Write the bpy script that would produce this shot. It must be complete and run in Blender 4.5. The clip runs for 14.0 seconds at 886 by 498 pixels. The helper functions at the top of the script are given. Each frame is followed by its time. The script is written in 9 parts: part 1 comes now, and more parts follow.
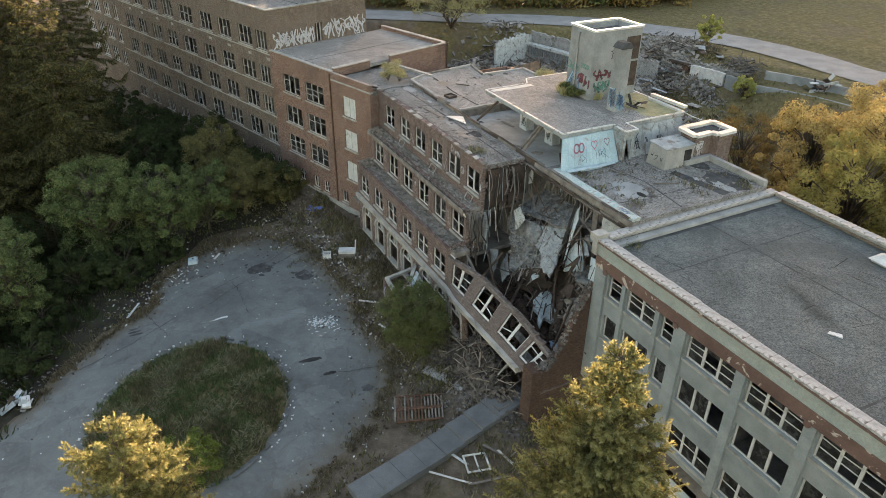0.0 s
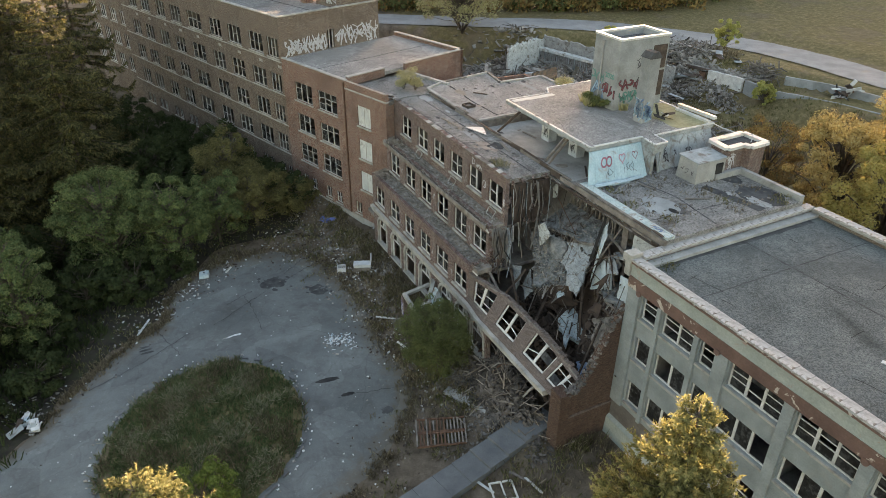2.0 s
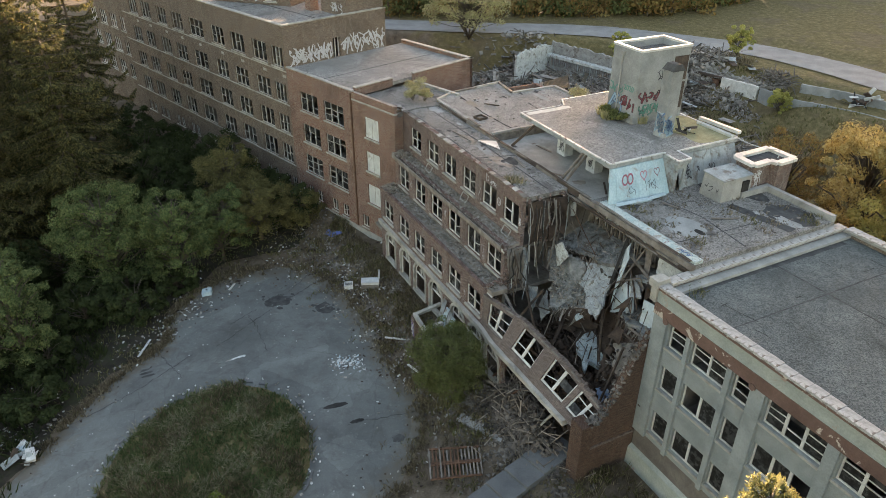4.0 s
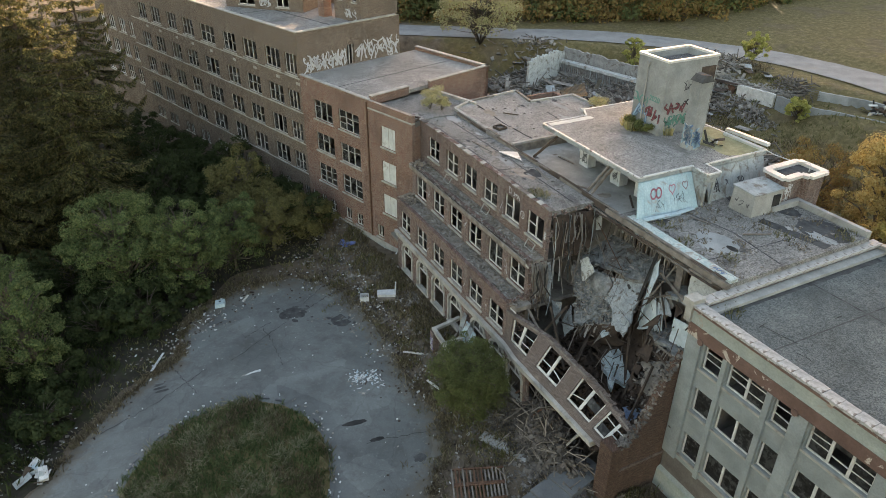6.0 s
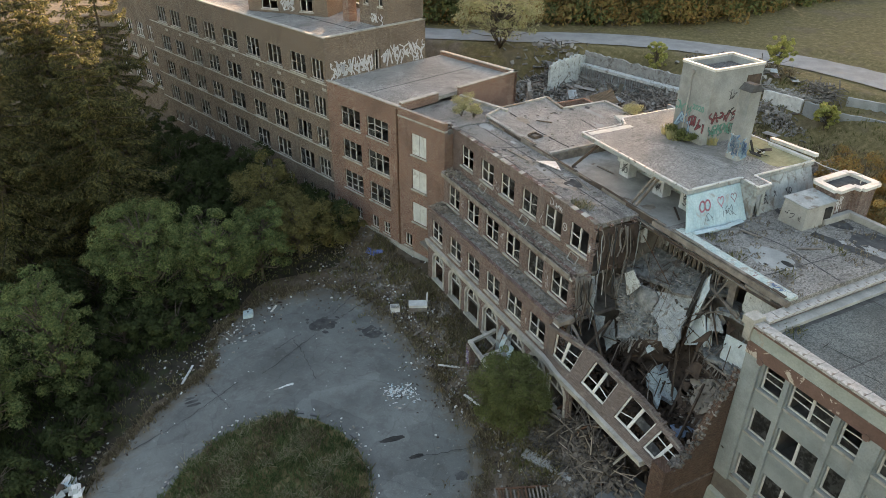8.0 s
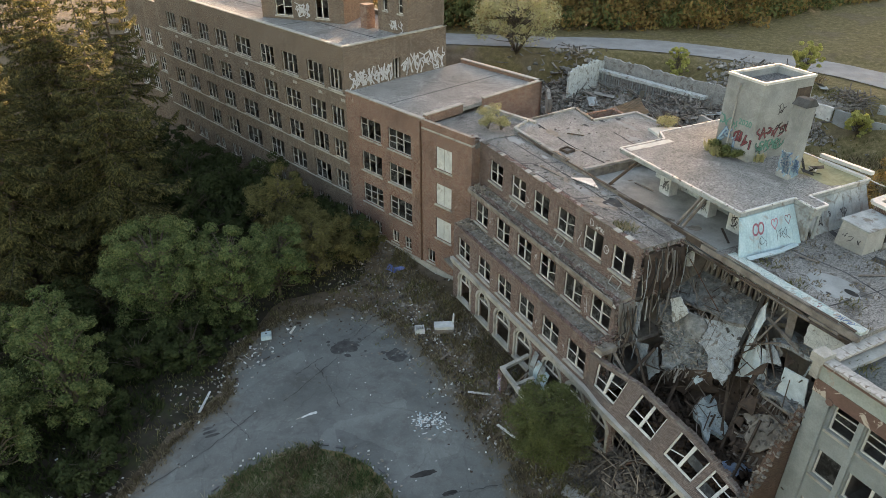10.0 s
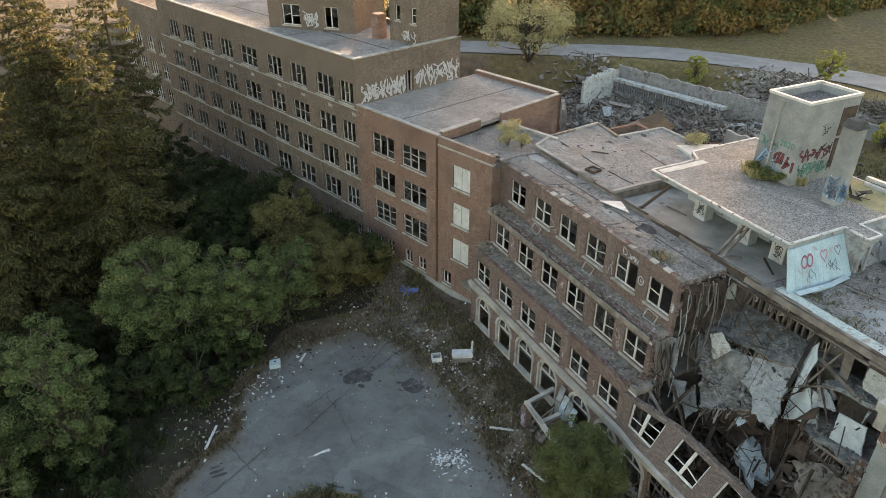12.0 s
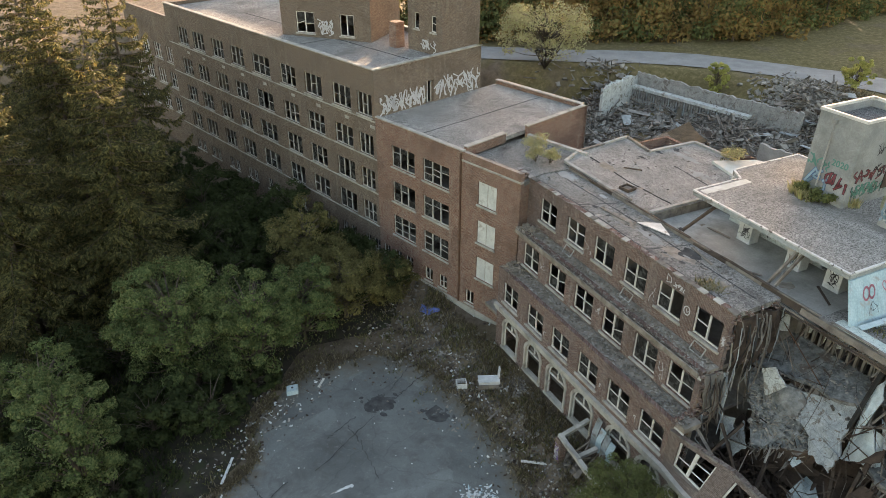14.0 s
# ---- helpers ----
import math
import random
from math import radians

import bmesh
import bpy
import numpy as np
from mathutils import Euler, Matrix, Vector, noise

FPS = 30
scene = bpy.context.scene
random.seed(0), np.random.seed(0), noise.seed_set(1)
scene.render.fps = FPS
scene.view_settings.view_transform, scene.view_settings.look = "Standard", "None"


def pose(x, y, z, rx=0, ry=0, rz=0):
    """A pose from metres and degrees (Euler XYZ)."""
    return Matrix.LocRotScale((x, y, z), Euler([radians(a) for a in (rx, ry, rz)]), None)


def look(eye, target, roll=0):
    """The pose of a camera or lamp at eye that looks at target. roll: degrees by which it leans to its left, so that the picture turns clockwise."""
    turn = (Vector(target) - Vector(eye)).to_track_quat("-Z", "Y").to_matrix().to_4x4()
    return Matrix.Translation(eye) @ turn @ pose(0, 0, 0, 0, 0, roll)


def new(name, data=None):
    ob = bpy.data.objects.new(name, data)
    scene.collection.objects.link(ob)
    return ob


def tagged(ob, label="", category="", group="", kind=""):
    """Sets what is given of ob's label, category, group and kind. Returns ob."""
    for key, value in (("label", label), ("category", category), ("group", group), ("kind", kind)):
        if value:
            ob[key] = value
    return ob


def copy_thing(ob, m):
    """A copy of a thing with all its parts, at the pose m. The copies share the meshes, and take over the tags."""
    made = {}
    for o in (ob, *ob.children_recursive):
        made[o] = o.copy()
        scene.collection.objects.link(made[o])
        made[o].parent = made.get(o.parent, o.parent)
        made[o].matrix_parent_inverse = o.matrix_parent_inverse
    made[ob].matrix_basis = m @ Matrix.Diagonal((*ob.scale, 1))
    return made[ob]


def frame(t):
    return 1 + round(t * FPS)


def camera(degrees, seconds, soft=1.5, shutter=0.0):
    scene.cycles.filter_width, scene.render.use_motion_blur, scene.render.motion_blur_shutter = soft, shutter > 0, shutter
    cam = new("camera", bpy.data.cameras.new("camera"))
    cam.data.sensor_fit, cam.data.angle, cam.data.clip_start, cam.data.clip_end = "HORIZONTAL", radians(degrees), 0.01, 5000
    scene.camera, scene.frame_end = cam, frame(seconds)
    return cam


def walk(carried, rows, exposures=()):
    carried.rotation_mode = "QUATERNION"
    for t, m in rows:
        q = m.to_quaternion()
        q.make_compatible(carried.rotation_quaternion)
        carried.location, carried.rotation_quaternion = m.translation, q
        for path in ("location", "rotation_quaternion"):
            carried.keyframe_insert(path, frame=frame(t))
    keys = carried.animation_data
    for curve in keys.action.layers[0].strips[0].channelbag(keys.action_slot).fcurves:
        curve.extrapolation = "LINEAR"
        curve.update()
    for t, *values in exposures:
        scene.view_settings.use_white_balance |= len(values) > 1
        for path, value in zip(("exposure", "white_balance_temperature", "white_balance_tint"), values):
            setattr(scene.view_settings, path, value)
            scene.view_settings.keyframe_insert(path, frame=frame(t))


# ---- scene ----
import itertools

cam = camera(65.08, 14.0, 0.8)
PATH = [
    (0, (0.000, 0.000, 39.953), (-0.002, 17.252, 29.836), 0.71),
    (0.5, (-0.417, 0.459, 39.983), (-0.445, 17.707, 29.859), 0.67),
    (1, (-0.855, 0.992, 40.008), (-0.903, 18.248, 29.897), 0.62),
    (1.5, (-1.270, 1.697, 39.999), (-1.329, 18.958, 29.897), 0.58),
    (2, (-1.616, 2.391, 40.071), (-1.692, 19.654, 29.973), 0.50),
    (2.5, (-1.920, 3.207, 40.096), (-2.006, 20.475, 30.006), 0.45),
    (3, (-2.165, 3.973, 40.132), (-2.262, 21.242, 30.045), 0.40),
    (5.5, (-3.698, 6.452, 40.297), (-3.833, 23.765, 30.285), 0.47),
    (6, (-4.302, 6.756, 40.376), (-4.442, 24.071, 30.368), 0.51),
    (6.5, (-4.979, 7.023, 40.456), (-5.138, 24.342, 30.456), 0.54),
    (7, (-5.780, 7.343, 40.520), (-5.952, 24.662, 30.519), 0.54),
    (7.5, (-6.560, 7.747, 40.540), (-6.748, 25.068, 30.543), 0.53),
    (8, (-7.307, 8.261, 40.581), (-7.511, 25.578, 30.577), 0.49),
    (10.5, (-10.214, 12.639, 40.607), (-10.464, 29.970, 30.628), 0.34),
    (11, (-10.582, 13.613, 40.694), (-10.837, 30.952, 30.729), 0.34),
    (11.5, (-10.956, 14.522, 40.759), (-11.218, 31.865, 30.802), 0.34),
    (12, (-11.417, 15.451, 40.749), (-11.682, 32.794, 30.790), 0.33),
    (12.5, (-11.947, 16.396, 40.731), (-12.219, 33.735, 30.767), 0.29),
    (13, (-12.458, 17.237, 40.730), (-12.743, 34.582, 30.777), 0.26),
    (13.5, (-12.964, 17.978, 40.784), (-13.257, 35.329, 30.841), 0.28),
    (14, (-13.557, 18.750, 40.859), (-13.861, 36.100, 30.915), 0.27),
]
walk(cam, [(t, look(eye, target, roll)) for t, eye, target, roll in PATH], [(0.0, 3.72, 6950, 20)])

# ---- light: low sun behind the buildings, clear evening sky ----
SUN_AZ, SUN_EL = radians(12.0), radians(2.3)   # azimuth from +y towards +x
world = bpy.data.worlds.new("evening_sky")
scene.world = world
world.use_nodes = True
_n = world.node_tree.nodes
_sky = _n.new("ShaderNodeTexSky")
_sky.sky_type = 'NISHITA'
_sky.sun_disc = False
_sky.sun_elevation = SUN_EL
_sky.sun_rotation = SUN_AZ
_sky.air_density, _sky.dust_density = 1.0, 1.6
world.node_tree.links.new(_sky.outputs[0], _n["Background"].inputs[0])
_n["Background"].inputs[1].default_value = 0.15
_sun = bpy.data.lights.new("sun", 'SUN')
_sun.energy, _sun.angle, _sun.color = 4.2, radians(0.6), (1.0, 0.77, 0.5)
sun_lamp = new("sun", _sun)
sun_dir = Vector((math.sin(SUN_AZ) * math.cos(SUN_EL), math.cos(SUN_AZ) * math.cos(SUN_EL), math.sin(SUN_EL)))
sun_lamp.matrix_world = look(sun_dir * 300, (0, 0, 0))

# ---- materials ----
def mat(name, rough=0.85, metal=0.0, spec=0.3):
    m = bpy.data.materials.new(name)
    m.use_nodes = True
    nt = m.node_tree
    b = nt.nodes["Principled BSDF"]
    b.inputs["Roughness"].default_value = rough
    b.inputs["Metallic"].default_value = metal
    b.inputs["Specular IOR Level"].default_value = spec
    return m, nt, b


def coords(nt, kind="Object"):
    return nt.nodes.new("ShaderNodeTexCoord").outputs[kind]


def noise_tex(nt, vec, scale, detail=4.0, rough=0.6, dist=0.0):
    n = nt.nodes.new("ShaderNodeTexNoise")
    n.inputs["Scale"].default_value, n.inputs["Detail"].default_value = scale, detail
    n.inputs["Roughness"].default_value, n.inputs["Distortion"].default_value = rough, dist
    nt.links.new(vec, n.inputs["Vector"])
    return n.outputs["Fac"]


def ramp(nt, fac, stops):
    r = nt.nodes.new("ShaderNodeValToRGB")
    el = r.color_ramp.elements
    while len(el) < len(stops):
        el.new(0.5)
    for e, (p, c) in zip(el, stops):
        e.position, e.color = p, (*c, 1.0) if len(c) == 3 else c
    nt.links.new(fac, r.inputs[0])
    return r.outputs["Color"]


def grey(a):
    return (a, a, a)


def mix(nt, fac, a, b, how='MIX'):
    m = nt.nodes.new("ShaderNodeMix")
    m.data_type, m.blend_type = 'RGBA', how
    for sock, val in ((m.inputs[0], fac), (m.inputs[6], a), (m.inputs[7], b)):
        if isinstance(val, (int, float)):
            sock.default_value = val
        elif isinstance(val, tuple):
            sock.default_value = (*val, 1.0)
        else:
            nt.links.new(val, sock)
    return m.outputs[2]


def bump(nt, bsdf, height, strength=0.4, dist=0.02):
    b = nt.nodes.new("ShaderNodeBump")
    b.inputs["Strength"].default_value, b.inputs["Distance"].default_value = strength, dist
    nt.links.new(height, b.inputs["Height"])
    nt.links.new(b.outputs[0], bsdf.inputs["Normal"])


def island(nt):
    return nt.nodes.new("ShaderNodeNewGeometry").outputs["Random Per Island"]


def surface(name, dark, light, scale=1.5, fine=14.0, rough=0.9, stain=None, stain_at=(0.55, 0.7), stain_scale=0.35, bumps=0.35, metal=0.0, spec=0.3, vary=0.0):
    """Two scales of variation: broad patches and fine grain, with optional stains."""
    m, nt, b = mat(name, rough, metal, spec)
    o = coords(nt)
    big = noise_tex(nt, o, scale, 5)
    small = noise_tex(nt, o, fine, 3)
    col = ramp(nt, big, [(0.32, dark), (0.68, light)])
    col = mix(nt, 0.5, col, ramp(nt, small, [(0.3, grey(0.55)), (0.72, grey(1.0))]), 'MULTIPLY')
    if stain:
        s = noise_tex(nt, o, stain_scale, 6, 0.65, 0.6)
        col = mix(nt, ramp(nt, s, [(stain_at[0], grey(0.0)), (stain_at[1], grey(1.0))]), col, stain)
    if vary:
        col = mix(nt, vary, col, ramp(nt, island(nt), [(0.0, grey(0.25)), (1.0, grey(1.0))]), 'MULTIPLY')
    nt.links.new(col, b.inputs["Base Color"])
    bump(nt, b, small, bumps, 0.03)
    return m


def brick_mat(name, c1, c2, mortar, soot, pale=None, scale=1.0):
    m, nt, b = mat(name, 0.92)
    o = coords(nt)
    sep = nt.nodes.new("ShaderNodeSeparateXYZ")
    nt.links.new(o, sep.inputs[0])
    add = nt.nodes.new("ShaderNodeMath")
    nt.links.new(sep.outputs[0], add.inputs[0]), nt.links.new(sep.outputs[1], add.inputs[1])
    com = nt.nodes.new("ShaderNodeCombineXYZ")
    nt.links.new(add.outputs[0], com.inputs[0]), nt.links.new(sep.outputs[2], com.inputs[1])
    t = nt.nodes.new("ShaderNodeTexBrick")
    nt.links.new(com.outputs[0], t.inputs["Vector"])
    t.inputs["Scale"].default_value = 1.0
    t.inputs["Brick Width"].default_value, t.inputs["Row Height"].default_value = 0.235 * scale, 0.08 * scale
    t.inputs["Mortar Size"].default_value, t.inputs["Bias"].default_value = 0.011, -0.2
    t.inputs["Color1"].default_value, t.inputs["Color2"].default_value = (*c1, 1), (*c2, 1)
    t.inputs["Mortar"].default_value = (*mortar, 1)
    col = t.outputs["Color"]
    broad = noise_tex(nt, o, 0.25, 6, 0.65)
    col = mix(nt, ramp(nt, broad, [(0.48, grey(0.0)), (0.75, grey(0.75))]), col, soot)
    # streaks that run down the wall
    mp = nt.nodes.new("ShaderNodeMapping")
    mp.inputs["Scale"].default_value = (1.6, 1.6, 0.18)
    nt.links.new(o, mp.inputs["Vector"])
    streak = noise_tex(nt, mp.outputs[0], 1.0, 5, 0.6)
    col = mix(nt, ramp(nt, streak, [(0.55, grey(0.0)), (0.8, grey(0.6))]), col, pale or soot)
    fine = noise_tex(nt, o, 6.0, 5, 0.75)
    col = mix(nt, 0.8, col, ramp(nt, fine, [(0.3, grey(0.45)), (0.7, grey(1.15))]), 'MULTIPLY')
    # uneven courses
    mp2 = nt.nodes.new("ShaderNodeMapping")
    mp2.inputs["Scale"].default_value = (1.2, 1.2, 7.0)
    nt.links.new(o, mp2.inputs["Vector"])
    col = mix(nt, 0.6, col, ramp(nt, noise_tex(nt, mp2.outputs[0], 1.6, 4, 0.7), [(0.35, grey(0.5)), (0.65, grey(1.2))]), 'MULTIPLY')
    # flaked and bleached patches
    flake = noise_tex(nt, o, 0.9, 8, 0.75, 0.5)
    col = mix(nt, ramp(nt, flake, [(0.6, grey(0.0)), (0.68, grey(0.55))]), col, mortar)
    nt.links.new(col, b.inputs["Base Color"])
    bump(nt, b, t.outputs["Fac"], 0.5, -0.012)
    return m


M = {}
M["brick_red"] = brick_mat("red_brick", (0.165, 0.078, 0.055), (0.28, 0.15, 0.105), (0.36, 0.3, 0.25), (0.1, 0.066, 0.052), (0.33, 0.27, 0.23))
M["brick_brown"] = brick_mat("brown_brick", (0.122, 0.084, 0.062), (0.19, 0.138, 0.102), (0.28, 0.245, 0.205), (0.1, 0.082, 0.065), (0.3, 0.26, 0.21))
M["brick_centre"] = brick_mat("weathered_brick", (0.12, 0.07, 0.058), (0.21, 0.128, 0.105), (0.3, 0.265, 0.24), (0.085, 0.068, 0.062), (0.33, 0.3, 0.28))
M["brick_taupe"] = brick_mat("grimy_taupe_brick", (0.128, 0.094, 0.082), (0.185, 0.14, 0.122), (0.2, 0.17, 0.15), (0.1, 0.082, 0.074), (0.25, 0.22, 0.2))
M["brick_dark"] = brick_mat("dark_red_brick", (0.075, 0.042, 0.03), (0.12, 0.068, 0.048), (0.15, 0.115, 0.09), (0.075, 0.045, 0.035), (0.16, 0.1, 0.08))
M["walk"] = surface("grey_walk_concrete", (0.1, 0.104, 0.108), (0.165, 0.168, 0.17), 0.5, 12, 0.9, (0.09, 0.1, 0.06), (0.62, 0.72), 0.4)
M["pale_paint"] = surface("pale_painted_render", (0.2, 0.222, 0.22), (0.3, 0.325, 0.318), 0.6, 11, 0.8, (0.24, 0.23, 0.21), (0.6, 0.8), 0.5, 0.2)
M["basement_plaster"] = surface("brown_grey_basement_plaster", (0.11, 0.098, 0.088), (0.19, 0.17, 0.152), 0.6, 9, 0.95, (0.07, 0.062, 0.055), (0.55, 0.7), 0.4)
M["pale_cornice"] = surface("peeling_cornice", (0.26, 0.29, 0.265), (0.37, 0.39, 0.355), 0.7, 9, 0.85, (0.3, 0.22, 0.18), (0.62, 0.68), 0.8, 0.3)
M["brown_band"] = surface("brown_painted_band", (0.12, 0.072, 0.058), (0.18, 0.11, 0.088), 0.8, 12, 0.8, (0.42, 0.36, 0.3), (0.6, 0.63), 1.3, 0.3)
M["concrete"] = surface("weathered_concrete", (0.23, 0.23, 0.22), (0.39, 0.385, 0.365), 0.5, 9, 0.92, (0.15, 0.147, 0.135), (0.56, 0.78), 0.45)
M["render_grey"] = surface("grey_stained_render", (0.2, 0.21, 0.208), (0.33, 0.342, 0.338), 0.4, 10, 0.95, (0.13, 0.135, 0.125), (0.55, 0.75), 0.3)
M["limestone"] = surface("grey_stone_trim", (0.28, 0.27, 0.24), (0.44, 0.42, 0.38), 0.9, 10, 0.9, (0.15, 0.14, 0.125), (0.52, 0.72), 0.6)
M["coping"] = surface("pale_clay_coping", (0.28, 0.265, 0.25), (0.46, 0.44, 0.415), 1.4, 10, 0.85, (0.17, 0.14, 0.12), (0.54, 0.64), 1.6)
M["white_metal"] = surface("white_painted_metal", (0.42, 0.42, 0.41), (0.64, 0.64, 0.62), 0.9, 8, 0.5, (0.27, 0.23, 0.19), (0.58, 0.68), 1.3, 0.1)
M["white_wood"] = surface("peeling_white_wood", (0.42, 0.41, 0.38), (0.66, 0.65, 0.61), 1.8, 18, 0.75, (0.33, 0.29, 0.25), (0.62, 0.7), 1.2, 0.25)
M["worn_frame"] = surface("worn_grey_window_wood", (0.25, 0.24, 0.22), (0.46, 0.45, 0.42), 1.8, 18, 0.8, (0.2, 0.17, 0.14), (0.58, 0.7), 1.0, 0.25)
M["plaster"] = surface("pale_blue_plaster", (0.2, 0.225, 0.23), (0.38, 0.405, 0.405), 0.8, 7, 0.85, (0.15, 0.135, 0.12), (0.52, 0.64), 1.1)
M["turquoise"] = surface("turquoise_peeling_paint", (0.27, 0.39, 0.43), (0.4, 0.52, 0.56), 0.7, 8, 0.7, (0.27, 0.29, 0.29), (0.56, 0.66), 1.1)
M["interior"] = surface("dirty_interior_plaster", (0.1, 0.09, 0.08), (0.27, 0.25, 0.225), 0.5, 6, 0.95, (0.12, 0.1, 0.08), (0.52, 0.7), 0.5)
M["wood_dark"] = surface("dark_timber", (0.045, 0.035, 0.03), (0.12, 0.09, 0.07), 1.5, 16, 0.9, vary=0.5)
M["wood_grey"] = surface("grey_broken_timber", (0.13, 0.11, 0.095), (0.31, 0.275, 0.24), 1.3, 16, 0.9, vary=0.6)
M["rubble"] = surface("mixed_rubble", (0.1, 0.09, 0.08), (0.29, 0.26, 0.23), 0.8, 9, 0.95, vary=0.75)
M["rubble_pale"] = surface("pale_debris", (0.2, 0.185, 0.165), (0.44, 0.41, 0.37), 0.9, 9, 0.9, vary=0.6)
M["warm_rubble"] = surface("brown_grey_rubble", (0.13, 0.108, 0.088), (0.37, 0.32, 0.27), 0.9, 9, 0.95, vary=0.6)
M["spill"] = surface("dusty_spilled_rubble", (0.065, 0.056, 0.048), (0.23, 0.2, 0.175), 0.8, 9, 0.95, vary=0.8)
M["litter"] = surface("white_litter", (0.45, 0.47, 0.47), (0.7, 0.71, 0.7), 1.0, 9, 0.7, vary=0.35)
M["rust"] = surface("rusty_iron", (0.075, 0.042, 0.028), (0.17, 0.09, 0.055), 2.0, 20, 0.8, vary=0.4)
M["black"] = surface("black_tar", (0.03, 0.03, 0.03), (0.06, 0.058, 0.055), 1.0, 10, 1.0, spec=0.0)
M["asphalt_dark"] = surface("sooty_asphalt", (0.05, 0.05, 0.05), (0.1, 0.1, 0.1), 1.4, 14, 1.0, spec=0.05)
M["boards"] = surface("pale_window_boards", (0.42, 0.43, 0.41), (0.6, 0.61, 0.58), 0.8, 10, 0.8, (0.28, 0.27, 0.24), (0.55, 0.7), 0.8, 0.15)
M["blue_tarp"] = surface("blue_tarpaulin", (0.07, 0.11, 0.3), (0.12, 0.17, 0.42), 2, 9, 0.5)
M["scrap_blue"] = surface("faded_blue_board", (0.13, 0.19, 0.3), (0.24, 0.31, 0.42), 1.2, 9, 0.6, (0.3, 0.32, 0.33), (0.54, 0.62), 1.0, 0.2)
M["tin_blue"] = surface("pale_blue_metal_sheet", (0.3, 0.4, 0.44), (0.46, 0.55, 0.58), 1.2, 9, 0.5, (0.26, 0.23, 0.2), (0.56, 0.66), 1.0, 0.2)


def gravel(name, base, pale, tar, wet_scale=0.12, tar_at=(0.52, 0.62), grain=1.0, streaks=()):
    m, nt, b = mat(name, 1.0, 0.0, 0.1)
    o = coords(nt)
    v = nt.nodes.new("ShaderNodeTexVoronoi")
    v.inputs["Scale"].default_value = 15.0
    nt.links.new(o, v.inputs["Vector"])
    col = mix(nt, ramp(nt, v.outputs["Color"], [(0.12, grey(0.0)), (0.88, grey(1.15))]), tuple(c * (1 - 0.3 * grain) for c in base), tuple(c * (1 + 0.25 * grain) for c in pale))
    col = mix(nt, 0.5, col, ramp(nt, noise_tex(nt, o, 2.2, 6, 0.7), [(0.3, grey(0.6)), (0.7, grey(1.05))]), 'MULTIPLY')
    col = mix(nt, 0.8, col, ramp(nt, noise_tex(nt, o, 0.3, 9, 0.72, 0.5), [(0.3, grey(0.62)), (0.7, grey(1.25))]), 'MULTIPLY')
    t = noise_tex(nt, o, wet_scale, 7, 0.62, 0.9)
    k = ramp(nt, t, [(tar_at[0], grey(0.0)), (tar_at[1], grey(1.0))])
    col = mix(nt, k, col, tar)
    for (x, y), turn, long, wide, strong in streaks:     # long damp stains with frayed edges
        mp = nt.nodes.new("ShaderNodeMapping")
        mp.vector_type = 'TEXTURE'
        mp.inputs["Location"].default_value = (x, y, 15.7)
        mp.inputs["Rotation"].default_value = (0, 0, radians(turn))
        mp.inputs["Scale"].default_value = (long, wide, 4.0)
        nt.links.new(o, mp.inputs["Vector"])
        ln = nt.nodes.new("ShaderNodeVectorMath")
        ln.operation = 'LENGTH'
        nt.links.new(mp.outputs[0], ln.inputs[0])
        fray = nt.nodes.new("ShaderNodeMath")
        nt.links.new(ln.outputs["Value"], fray.inputs[0]), nt.links.new(noise_tex(nt, o, 0.7, 7, 0.7), fray.inputs[1])
        col = mix(nt, ramp(nt, fray.outputs[0], [(0.5, grey(strong)), (1.0, grey(0.0))]), col, tuple(c * 0.55 for c in tar))
    nt.links.new(col, b.inputs["Base Color"])
    bump(nt, b, v.outputs["Distance"], 0.5, 0.04)
    return m


M["gravel_grey"] = gravel("grey_gravel_roof", (0.078, 0.085, 0.083), (0.142, 0.153, 0.147), (0.06, 0.065, 0.063), 0.1, (0.5, 0.78), 0.35, (((12.4, 6.7), -19.0, 7.0, 1.5, 0.8), ((20.5, 3.5), -24.0, 3.0, 1.4, 0.7), ((9.0, 9.5), 8.0, 6.0, 0.9, 0.35), ((17, 12), -12.0, 8.0, 1.3, 0.4)))


def broken_plaster(name, dark, light, lath):
    """Cracked plaster with soot and patches fallen off down to the lath."""
    m, nt, b = mat(name, 0.95)
    o = coords(nt)
    col = ramp(nt, noise_tex(nt, o, 1.6, 7, 0.7), [(0.3, dark), (0.68, light)])
    v = nt.nodes.new("ShaderNodeTexVoronoi")
    v.feature = 'DISTANCE_TO_EDGE'
    v.inputs["Scale"].default_value = 1.7
    nt.links.new(o, v.inputs["Vector"])
    col = mix(nt, ramp(nt, v.outputs["Distance"], [(0.004, grey(0.7)), (0.02, grey(0.0))]), col, tuple(c * 0.4 for c in dark))
    gone = noise_tex(nt, o, 1.1, 9, 0.72, 0.8)
    col = mix(nt, ramp(nt, gone, [(0.55, grey(0.0)), (0.6, grey(0.9))]), col, lath)
    col = mix(nt, 0.6, col, ramp(nt, noise_tex(nt, o, 11, 4), [(0.3, grey(0.5)), (0.7, grey(1.1))]), 'MULTIPLY')
    nt.links.new(col, b.inputs["Base Color"])
    bump(nt, b, gone, 0.6, 0.05)
    return m


